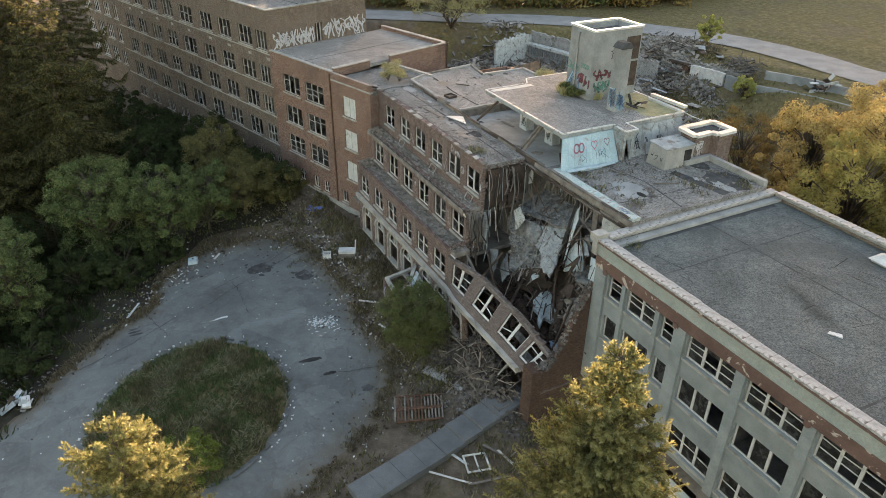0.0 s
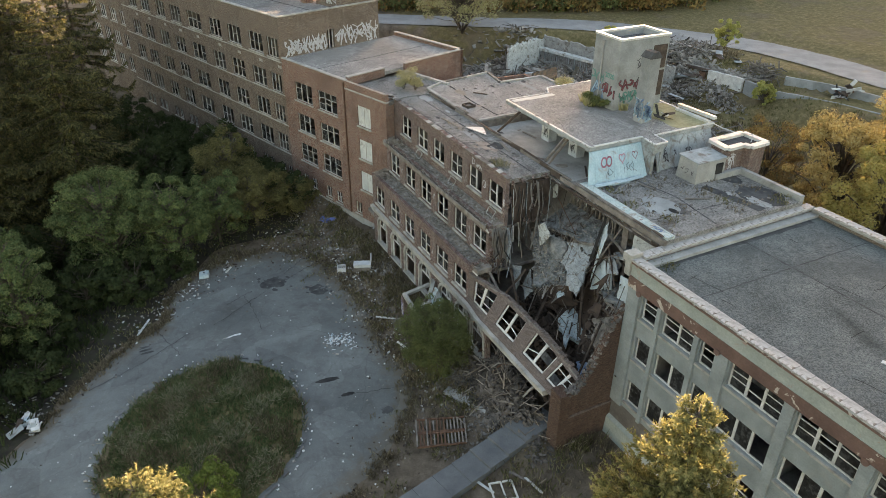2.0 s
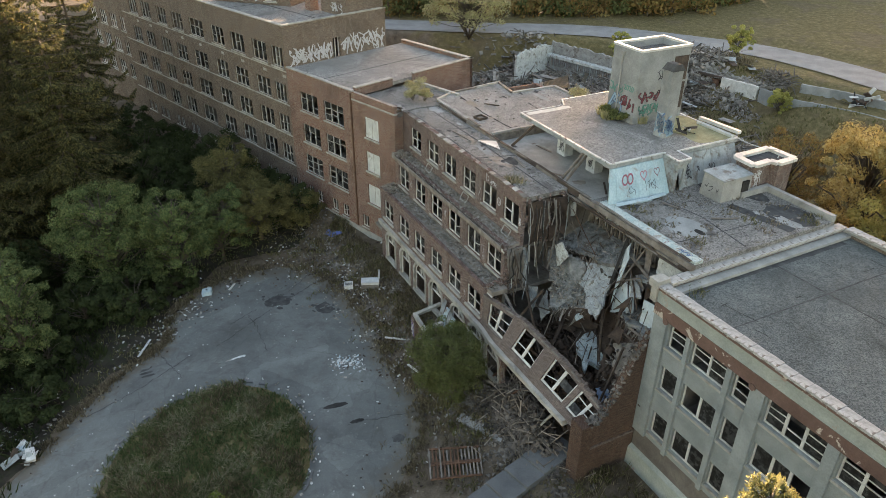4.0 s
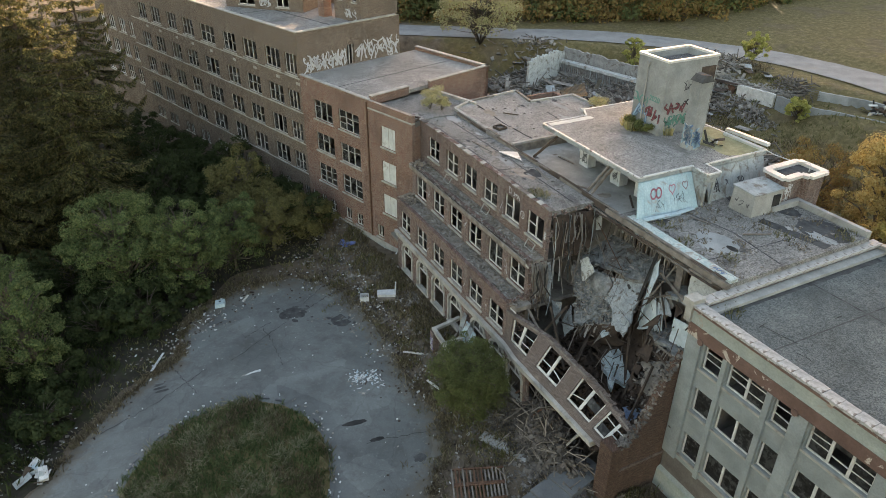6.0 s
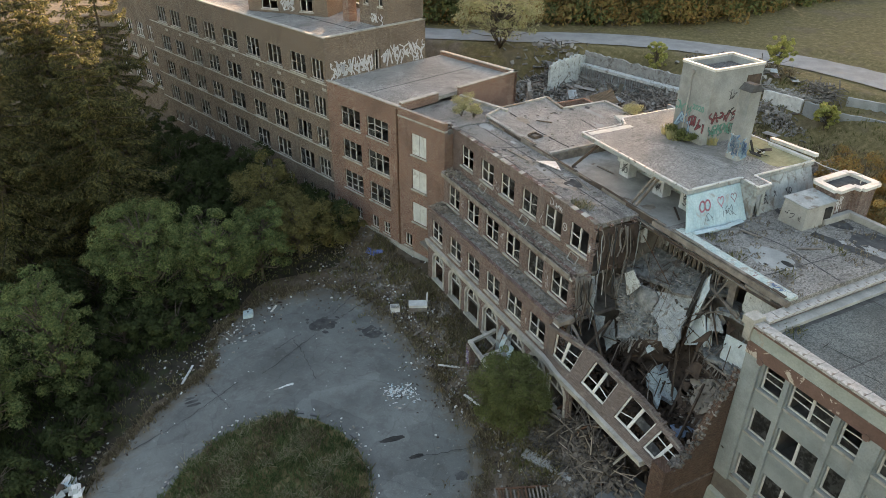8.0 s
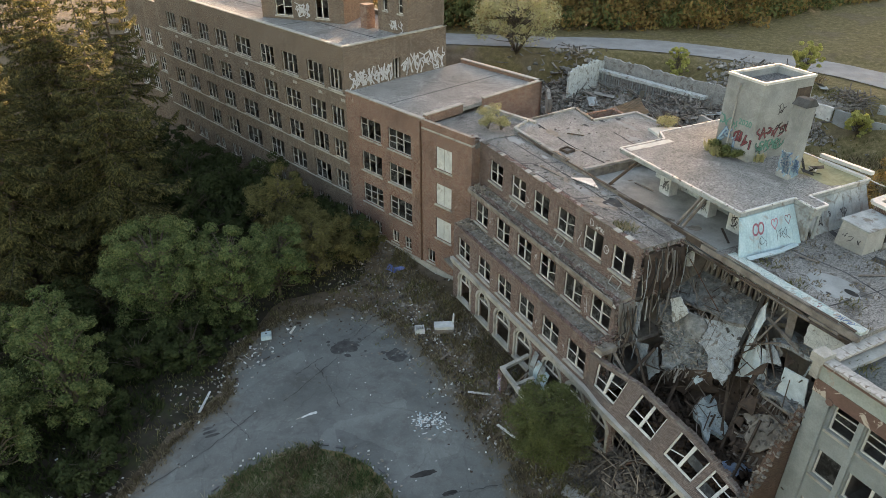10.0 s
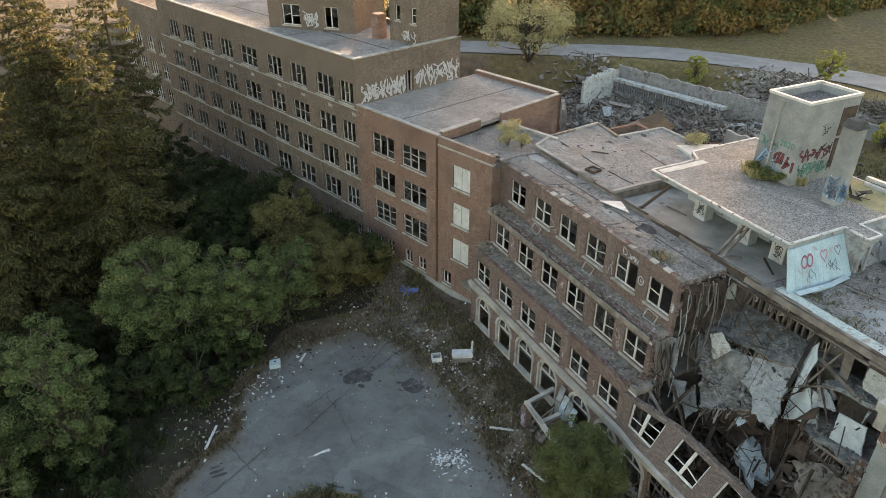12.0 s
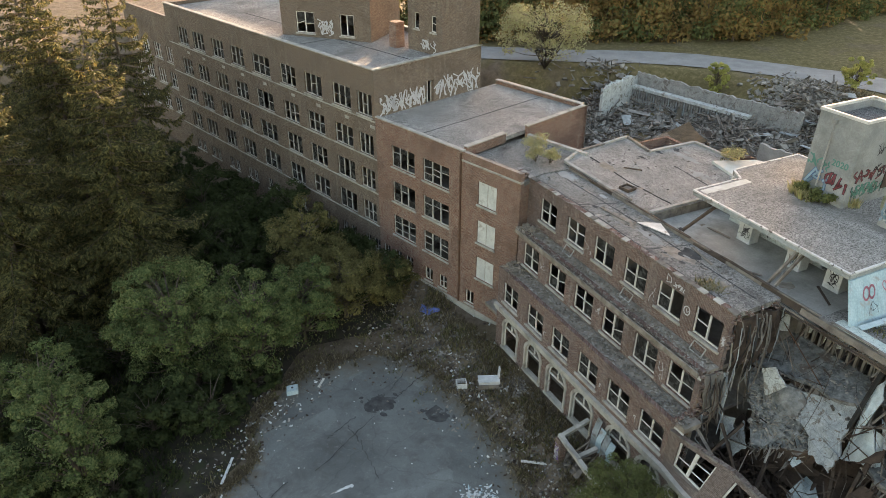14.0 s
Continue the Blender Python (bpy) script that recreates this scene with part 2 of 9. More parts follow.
M["torn_plaster"] = broken_plaster("torn_grey_plaster", (0.18, 0.2, 0.212), (0.38, 0.41, 0.425), (0.14, 0.12, 0.105))
M["torn_blue"] = broken_plaster("torn_blue_plaster", (0.25, 0.31, 0.33), (0.46, 0.52, 0.53), (0.17, 0.15, 0.13))
M["torn_white"] = surface("torn_white_board", (0.42, 0.5, 0.54), (0.64, 0.72, 0.75), 1.3, 10, 0.9, (0.27, 0.29, 0.29), (0.6, 0.68), 1.1)
M["torn_pale"] = broken_plaster("torn_pale_plaster", (0.36, 0.38, 0.37), (0.58, 0.6, 0.58), (0.2, 0.18, 0.15))
M["ledge_grit"] = surface("gritty_ledge_fill", (0.15, 0.13, 0.11), (0.32, 0.285, 0.245), 1.6, 14, 1.0, (0.115, 0.098, 0.075), (0.54, 0.7), 0.5, 0.6)
M["grey_debris"] = surface("grey_plaster_debris", (0.1, 0.104, 0.105), (0.31, 0.32, 0.318), 1.9, 9, 0.95, (0.12, 0.1, 0.085), (0.54, 0.66), 0.7, 0.6, vary=0.3)
M["peeling_edge"] = surface("peeling_white_edge", (0.4, 0.41, 0.41), (0.62, 0.63, 0.62), 1.4, 10, 0.6, (0.1, 0.095, 0.09), (0.58, 0.63), 1.9, 0.2)
M["torn_hall"] = broken_plaster("cracked_hall_plaster", (0.2, 0.2, 0.19), (0.36, 0.355, 0.335), (0.15, 0.13, 0.115))
M["torn_kerb"] = broken_plaster("peeling_kerb_paint", (0.27, 0.37, 0.36), (0.52, 0.55, 0.52), (0.3, 0.25, 0.21))
M["gravel_dark"] = gravel("dark_gravel_fill", (0.075, 0.075, 0.075), (0.19, 0.188, 0.185), (0.07, 0.068, 0.066), 0.16, (0.54, 0.66), 0.55)
M["gravel_tan"] = gravel("tan_gravel_roof", (0.14, 0.135, 0.128), (0.31, 0.3, 0.285), (0.13, 0.122, 0.115), 0.16, (0.56, 0.72), 0.55)
M["gravel_tar"] = gravel("patchy_tar_roof", (0.105, 0.1, 0.095), (0.26, 0.25, 0.235), (0.06, 0.056, 0.052), 0.22, (0.55, 0.72), 0.5)


def asphalt_mat():
    m, nt, b = mat("cracked_asphalt", 0.8)
    o = coords(nt)
    col = ramp(nt, noise_tex(nt, o, 0.16, 6, 0.6, 0.4), [(0.3, (0.104, 0.113, 0.111)), (0.7, (0.178, 0.19, 0.186))])
    col = mix(nt, 0.55, col, ramp(nt, noise_tex(nt, o, 22, 3), [(0.3, grey(0.5)), (0.7, grey(1.0))]), 'MULTIPLY')
    col = mix(nt, ramp(nt, noise_tex(nt, o, 0.3, 8, 0.7, 0.8), [(0.5, grey(0.0)), (0.7, grey(0.7))]), col, (0.068, 0.067, 0.064))
    col = mix(nt, ramp(nt, noise_tex(nt, o, 1.1, 8, 0.75, 0.5), [(0.66, grey(0.0)), (0.74, grey(0.6))]), col, (0.3, 0.29, 0.27))
    v = nt.nodes.new("ShaderNodeTexVoronoi")
    v.feature = 'DISTANCE_TO_EDGE'
    v.inputs["Scale"].default_value = 0.13
    w = nt.nodes.new("ShaderNodeVectorMath")
    nz = nt.nodes.new("ShaderNodeTexNoise")
    nz.inputs["Scale"].default_value = 0.7
    nt.links.new(o, nz.inputs["Vector"])
    nt.links.new(o, w.inputs[0]), nt.links.new(nz.outputs["Color"], w.inputs[1])
    nt.links.new(w.outputs[0], v.inputs["Vector"])
    col = mix(nt, ramp(nt, v.outputs["Distance"], [(0.0015, grey(0.28)), (0.005, grey(0.0))]), col, (0.035, 0.034, 0.03))
    col = mix(nt, ramp(nt, noise_tex(nt, o, 0.75, 9, 0.78, 0.8), [(0.5, grey(0.0)), (0.66, grey(0.65))]), col, (0.08, 0.078, 0.072))
    col = mix(nt, ramp(nt, noise_tex(nt, o, 2.6, 8, 0.8), [(0.56, grey(0.0)), (0.72, grey(0.5))]), col, (0.28, 0.285, 0.275))
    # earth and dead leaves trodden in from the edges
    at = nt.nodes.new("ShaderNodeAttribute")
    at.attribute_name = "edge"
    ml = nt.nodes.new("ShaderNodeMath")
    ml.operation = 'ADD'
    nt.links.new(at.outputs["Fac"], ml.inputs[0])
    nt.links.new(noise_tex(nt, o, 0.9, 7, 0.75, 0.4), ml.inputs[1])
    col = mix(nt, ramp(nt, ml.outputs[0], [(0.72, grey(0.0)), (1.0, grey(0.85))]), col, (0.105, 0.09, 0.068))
    # old repairs and worn patches
    vp = nt.nodes.new("ShaderNodeTexVoronoi")
    vp.inputs["Scale"].default_value = 0.22
    nt.links.new(w.outputs[0], vp.inputs["Vector"])
    col = mix(nt, 0.35, col, ramp(nt, vp.outputs["Color"], [(0.2, grey(0.6)), (0.8, grey(1.25))]), 'MULTIPLY')
    nt.links.new(col, b.inputs["Base Color"])
    bump(nt, b, noise_tex(nt, o, 18, 3), 0.25, 0.02)
    return m


M["asphalt"] = asphalt_mat()


def ground_mat():
    m, nt, b = mat("weedy_ground", 1.0, 0, 0.1)
    o = coords(nt)
    dirt = ramp(nt, noise_tex(nt, o, 0.7, 7, 0.7), [(0.3, (0.075, 0.058, 0.042)), (0.7, (0.2, 0.16, 0.12))])
    grass = ramp(nt, noise_tex(nt, o, 1.3, 6, 0.75), [(0.28, (0.085, 0.07, 0.034)), (0.5, (0.15, 0.126, 0.06)), (0.62, (0.21, 0.165, 0.092)), (0.8, (0.28, 0.23, 0.135))])
    k = ramp(nt, noise_tex(nt, o, 0.14, 6, 0.65, 0.3), [(0.42, grey(0.0)), (0.58, grey(1.0))])
    at = nt.nodes.new("ShaderNodeAttribute")
    at.attribute_name = "green"
    sm = nt.nodes.new("ShaderNodeMath")
    sm.operation, sm.use_clamp = 'ADD', True
    nt.links.new(k, sm.inputs[0]), nt.links.new(at.outputs["Fac"], sm.inputs[1])
    col = mix(nt, sm.outputs[0], dirt, grass)
    col = mix(nt, 0.5, col, ramp(nt, noise_tex(nt, o, 9, 4), [(0.3, grey(0.4)), (0.7, grey(1.0))]), 'MULTIPLY')
    nt.links.new(col, b.inputs["Base Color"])
    bump(nt, b, noise_tex(nt, o, 5, 6, 0.7), 0.9, 0.12)
    return m


M["ground"] = ground_mat()
M["gravel_road"] = surface("pale_gravel_road", (0.21, 0.205, 0.2), (0.285, 0.28, 0.273), 0.4, 9, 0.95, (0.25, 0.22, 0.18), (0.6, 0.8), 0.2)


def glass_mat():
    m, nt, b = mat("dusty_dark_glass", 0.12, 0.0, 0.16)
    o = coords(nt)
    d = noise_tex(nt, o, 1.7, 5, 0.7)
    nt.links.new(ramp(nt, d, [(0.4, (0.018, 0.017, 0.016)), (0.8, (0.07, 0.072, 0.07))]), b.inputs["Base Color"])
    nt.links.new(ramp(nt, d, [(0.35, grey(0.08)), (0.75, grey(0.5))]), b.inputs["Roughness"])
    return m


M["glass"] = glass_mat()


def leaf_mat(name, a, b_, c, trans=0.45):
    m, nt, b = mat(name, 0.85, 0, 0.1)
    col = ramp(nt, island(nt), [(0.0, a), (0.5, b_), (1.0, c)])
    o = coords(nt)
    col = mix(nt, 0.6, col, ramp(nt, noise_tex(nt, o, 0.55, 3), [(0.3, grey(0.5)), (0.7, grey(1.0))]), 'MULTIPLY')
    nt.links.new(col, b.inputs["Base Color"])
    t = nt.nodes.new("ShaderNodeBsdfTranslucent")
    nt.links.new(col, t.inputs["Color"])
    mx = nt.nodes.new("ShaderNodeMixShader")
    mx.inputs[0].default_value = trans
    out = nt.nodes["Material Output"]
    nt.links.new(b.outputs[0], mx.inputs[1]), nt.links.new(t.outputs[0], mx.inputs[2])
    nt.links.new(mx.outputs[0], out.inputs["Surface"])
    return m


M["leaf_green"] = leaf_mat("green_leaves", (0.062, 0.092, 0.036), (0.125, 0.165, 0.063), (0.2, 0.215, 0.09), 0.35)
M["leaf_olive"] = leaf_mat("olive_brown_leaves", (0.09, 0.088, 0.036), (0.15, 0.14, 0.055), (0.22, 0.19, 0.08), 0.35)
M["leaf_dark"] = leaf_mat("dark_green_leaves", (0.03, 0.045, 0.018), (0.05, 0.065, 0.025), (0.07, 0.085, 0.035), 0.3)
# autumn yellow, raised further for sunlight that misses these crowns
M["leaf_autumn"] = leaf_mat("autumn_leaves", (0.33, 0.27, 0.085), (0.56, 0.48, 0.18), (0.4, 0.38, 0.14), 0.6)
M["leaf_young"] = leaf_mat("bright_green_leaves", (0.1, 0.14, 0.03), (0.17, 0.21, 0.05), (0.25, 0.28, 0.08), 0.4)
# copper leaves, brightened in colour to look sunlit
M["leaf_copper"] = leaf_mat("copper_leaves", (0.36, 0.26, 0.1), (0.6, 0.46, 0.19), (0.64, 0.56, 0.27), 0.6)
M["moss"] = surface("yellow_roof_moss", (0.2, 0.195, 0.11), (0.33, 0.315, 0.19), 1.2, 9, 1.0)
# brown leaves, brightened to stand in for haze over the far woods
M["leaf_rust"] = leaf_mat("rusty_leaves", (0.2, 0.135, 0.05), (0.3, 0.2, 0.08), (0.24, 0.21, 0.08), 0.4)
M["leaf_yellow"] = leaf_mat("yellow_green_leaves", (0.34, 0.35, 0.1), (0.48, 0.48, 0.16), (0.55, 0.52, 0.22), 0.6)
M["leaf_bush"] = leaf_mat("bush_leaves", (0.085, 0.105, 0.04), (0.135, 0.155, 0.06), (0.19, 0.2, 0.085), 0.4)
M["needle"] = leaf_mat("spruce_needles", (0.12, 0.125, 0.05), (0.19, 0.19, 0.075), (0.27, 0.255, 0.11), 0.3)
# third tone is gold, painting in the sun caught on the crowns
M["needle_dark"] = leaf_mat("dark_spruce_needles", (0.04, 0.045, 0.02), (0.085, 0.085, 0.035), (0.2, 0.175, 0.068), 0.32)
# needle colour raised towards gold, for low sun on the shoot ends
M["sunlit_tip"] = leaf_mat("sunlit_spruce_tips", (0.19, 0.18, 0.075), (0.29, 0.265, 0.115), (0.24, 0.24, 0.1), 0.28)
M["grass_blade"] = leaf_mat("dry_grass_blades", (0.075, 0.085, 0.03), (0.13, 0.13, 0.05), (0.3, 0.26, 0.15), 0.35)
M["grass_green"] = leaf_mat("green_grass_blades", (0.055, 0.085, 0.033), (0.1, 0.14, 0.055), (0.2, 0.22, 0.11), 0.35)
M["grass_dry"] = leaf_mat("pale_dry_grass", (0.17, 0.16, 0.1), (0.27, 0.25, 0.165), (0.38, 0.35, 0.25), 0.3)
M["leaf_pale"] = leaf_mat("pale_cream_leaves", (0.34, 0.3, 0.17), (0.46, 0.42, 0.24), (0.4, 0.4, 0.18), 0.4)
M["dry_weed"] = leaf_mat("brown_dry_weeds", (0.09, 0.072, 0.045), (0.17, 0.14, 0.09), (0.3, 0.25, 0.17), 0.3)
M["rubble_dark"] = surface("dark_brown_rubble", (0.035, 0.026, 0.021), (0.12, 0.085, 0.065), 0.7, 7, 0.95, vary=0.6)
# dark soil colour that also holds the shade of the canopy
M["shaded_floor"] = surface("shaded_leaf_mould", (0.018, 0.015, 0.011), (0.05, 0.042, 0.03), 0.9, 8, 1.0, (0.03, 0.035, 0.015), (0.5, 0.65), 0.6)
M["sheet_brown"] = surface("brown_weathered_sheet", (0.07, 0.06, 0.045), (0.14, 0.12, 0.09), 0.9, 10, 1.0, spec=0.05)
M["bark"] = surface("grey_bark", (0.06, 0.05, 0.04), (0.16, 0.13, 0.1), 2.0, 14, 0.95)
for _k, _c in {"ink_red": (0.21, 0.06, 0.075), "ink_teal": (0.09, 0.24, 0.2), "ink_blue": (0.09, 0.16, 0.3), "ink_black": (0.03, 0.03, 0.035), "ink_white": (0.56, 0.57, 0.6), "ink_violet": (0.2, 0.13, 0.34), "ink_pink": (0.46, 0.17, 0.22), "ink_sky": (0.28, 0.42, 0.52)}.items():
    M[_k] = surface("spray_" + _k[4:], tuple(x * 0.8 for x in _c), _c, 3.0, 20, 0.6, bumps=0.05)

# ---- building helpers ----
AC, AL = radians(-62.1), radians(-45.4)
CM = Matrix.Translation((10.7, 43.2, 0)) @ Matrix.Rotation(AC, 4, 'Z')     # centre and pale wing: x along the front, y inwards
LM = Matrix.Translation((-11.5, 75.5, 0)) @ Matrix.Rotation(AL, 4, 'Z')    # brick wing


def ss(a, b, x):
    t = min(1.0, max(0.0, (x - a) / (b - a)))
    return t * t * (3 - 2 * t)


def uv(x, y):
    dx, dy = x - 10.7, y - 43.2
    return dx * math.cos(AC) + dy * math.sin(AC), -dx * math.sin(AC) + dy * math.cos(AC)


ROAD = [(112, 30), (87, 70), (64.4, 101.2), (58.6, 112.6), (53.2, 120.6), (48.6, 125.4), (40.5, 130.4), (29.5, 136.0), (20, 138.6), (11, 139.3), (4, 139.6), (-25, 143), (-70, 148)]


def seg_dist(x, y, a, b):
    dx, dy = b[0] - a[0], b[1] - a[1]
    t = min(1.0, max(0.0, ((x - a[0]) * dx + (y - a[1]) * dy) / (dx * dx + dy * dy)))
    return math.hypot(x - a[0] - dx * t, y - a[1] - dy * t)


def height(x, y):
    u, v = uv(x, y)
    z = -0.09 * min(23.0, max(0.0, -x - 22)) * ss(0, 30, y)
    z += 1.4 * ss(-13, -5.5, v) * ss(0, -14, u) + 0.5 * ss(-13, -6, v) * (1 - ss(0, -14, u))
    z += 1.2 * ss(70, 85, y) * ss(-5, -20, x) * (1 - ss(14, 30, v))
    z -= 0.75 * ss(-34.5, -39, u) * ss(-14, -7, v) * (1 - ss(2, 12, v))
    if v > 12:
        z += 4.0 * ss(12, 48, v) + (5.2 - 1.5 * ss(-41, -37.5, u) * ss(0.6, -0.4, v - 65.0 - 0.3 * (u + 34))) * ss(49.5, 58, v - 4 * ss(-60, -35, u) + 24 * ss(-74, -84, u)) + 0.02 * max(0.0, min(v - 62, 200))
    if y > 85:
        d = min(seg_dist(x, y, a, b) for a, b in zip(ROAD[:-1], ROAD[1:]))
        k = ss(9, 5.4, d)
        if u > -75:
            k *= ss(-1.0, 1.5, v - 46.2 - (u + 75.1) * 0.245)
        z += (10.3 - z) * k
        if x < 30:
            z += (10.3 - z) * ss(130, 140, y) * ss(30, 10, x)
    return z


def cw(u, v, z=0.0):
    return CM @ Vector((u, v, z))


class Shape:
    """Collects vertices and faces for one mesh."""

    def __init__(self):
        self.v, self.f = [], []

    def add(self, pts, faces):
        n = len(self.v)
        self.v += [tuple(p) for p in pts]
        self.f += [tuple(i + n for i in f) for f in faces]

    def hexa(self, p):
        self.add(p, [(0, 3, 2, 1), (4, 5, 6, 7), (0, 1, 5, 4), (1, 2, 6, 5), (2, 3, 7, 6), (3, 0, 4, 7)])

    def box(self, x0, x1, y0, y1, z0, z1):
        self.hexa([(x0, y0, z0), (x1, y0, z0), (x1, y1, z0), (x0, y1, z0), (x0, y0, z1), (x1, y0, z1), (x1, y1, z1), (x0, y1, z1)])

    def obox(self, m, sx, sy, sz, jit=0.0, rng=random):
        p = [(-1, -1, -1), (1, -1, -1), (1, 1, -1), (-1, 1, -1), (-1, -1, 1), (1, -1, 1), (1, 1, 1), (-1, 1, 1)]
        j = lambda: 1 + rng.uniform(-jit, jit)
        self.hexa([m @ Vector((a * sx / 2 * j(), b * sy / 2 * j(), c * sz / 2 * j())) for a, b, c in p])

    def beam(self, a, b, w, h, roll=0.0):
        a, b = Vector(a), Vector(b)
        d = b - a
        m = Matrix.Translation((a + b) / 2) @ d.to_track_quat('X', 'Z').to_matrix().to_4x4() @ Matrix.Rotation(roll, 4, 'X')
        self.obox(m, d.length, w, h)

    def tube(self, pts, radii, n=7, cap=True):
        rings = []
        for i, p in enumerate(pts):
            p = Vector(p)
            d = (Vector(pts[min(i + 1, len(pts) - 1)]) - Vector(pts[max(i - 1, 0)])).normalized()
            q = d.to_track_quat('Z', 'Y')
            rings.append([p + q @ Vector((math.cos(k * 2 * math.pi / n) * radii[i], math.sin(k * 2 * math.pi / n) * radii[i], 0)) for k in range(n)])
        fs = []
        for i in range(len(pts) - 1):
            for k in range(n):
                fs.append((i * n + k, i * n + (k + 1) % n, (i + 1) * n + (k + 1) % n, (i + 1) * n + k))
        if cap:
            fs.append(tuple(reversed(range(n))))
            fs.append(tuple(range((len(pts) - 1) * n, len(pts) * n)))
        self.add([p for r in rings for p in r], fs)

    def prism(self, poly, z0, z1):
        n = len(poly)
        self.add([(x, y, z0) for x, y in poly] + [(x, y, z1) for x, y in poly],
                 [tuple(reversed(range(n))), tuple(range(n, 2 * n))] + [(i, (i + 1) % n, n + (i + 1) % n, n + i) for i in range(n)])

    def grid(self, us, vs, fn):
        n = len(vs)
        self.add([fn(u, v) for u in us for v in vs],
                 [(i * n + j, (i + 1) * n + j, (i + 1) * n + j + 1, i * n + j + 1) for i in range(len(us) - 1) for j in range(n - 1)])

    def move(self, fn):
        self.v = [tuple(fn(*p)) for p in self.v]
        return self

    def mesh(self, name, material, smooth=False):
        me = bpy.data.meshes.new(name)
        me.from_pydata(self.v, [], self.f)
        me.materials.append(material)
        if smooth:
            me.polygons.foreach_set("use_smooth", [True] * len(me.polygons))
        me.update()
        return me


def part(name, shape, material, parent=None, label="", smooth=False):
    me = shape if isinstance(shape, bpy.types.Mesh) else shape.mesh(name, M[material], smooth)
    ob = new(name, me)
    if parent:
        ob.parent = parent
    return tagged(ob, label)


def thing(name, label, category, m=None, group="", kind=""):
    ob = new(name)
    if m:
        ob.matrix_world = m
    return tagged(ob, label, category, group, kind)


def cuts(lo, hi, edges):
    return sorted({lo, hi, *[e for e in edges if lo < e < hi]})


def wall(s, u0, u1, z0, z1, v0, v1, holes=(), turned=False, step=0.0):
    """A wall of real thickness with holes (ua, ub, za, zb) cut through it. turned: it runs along y instead of x."""
    us = cuts(u0, u1, [e for h in holes for e in h[:2]])
    if step:
        us = cuts(u0, u1, us + [u0 + step * i for i in range(1, int((u1 - u0) / step) + 1)])
    zs = cuts(z0, z1, [e for h in holes for e in h[2:]])
    solid = lambda i, j: 0 <= i < len(us) - 1 and 0 <= j < len(zs) - 1 and not any(
        h[0] < (us[i] + us[i + 1]) / 2 < h[1] and h[2] < (zs[j] + zs[j + 1]) / 2 < h[3] for h in holes)
    P = (lambda u, v, z: (v, u, z)) if turned else (lambda u, v, z: (u, v, z))

    def quad(*p):
        s.add([P(*q) for q in p], [(3, 2, 1, 0) if turned else (0, 1, 2, 3)])
    for i in range(len(us) - 1):
        for j in range(len(zs) - 1):
            if not solid(i, j):
                continue
            a, b, c, d = us[i], us[i + 1], zs[j], zs[j + 1]
            quad((a, v0, c), (b, v0, c), (b, v0, d), (a, v0, d))
            quad((b, v1, c), (a, v1, c), (a, v1, d), (b, v1, d))
            if not solid(i - 1, j):
                quad((a, v1, c), (a, v0, c), (a, v0, d), (a, v1, d))
            if not solid(i + 1, j):
                quad((b, v0, c), (b, v1, c), (b, v1, d), (b, v0, d))
            if not solid(i, j - 1):
                quad((a, v1, c), (b, v1, c), (b, v0, c), (a, v0, c))
            if not solid(i, j + 1):
                quad((a, v0, d), (b, v0, d), (b, v1, d), (a, v1, d))


def ring(s, u0, u1, z0, z1, a, b, f):
    """One joined rectangular frame in a wall that faces -y."""
    o = [(u0, z0), (u1, z0), (u1, z1), (u0, z1)]
    i = [(u0 + f, z0 + f), (u1 - f, z0 + f), (u1 - f, z1 - f), (u0 + f, z1 - f)]
    s.add([(x, a, z) for x, z in o] + [(x, a, z) for x, z in i] + [(x, b, z) for x, z in o] + [(x, b, z) for x, z in i],
          [q for k in range(4) for q in ((k, (k + 1) % 4, 4 + (k + 1) % 4, 4 + k), (8 + (k + 1) % 4, 8 + k, 12 + k, 12 + (k + 1) % 4),
                                         (4 + k, 4 + (k + 1) % 4, 12 + (k + 1) % 4, 12 + k), ((k + 1) % 4, k, 8 + k, 8 + (k + 1) % 4))])


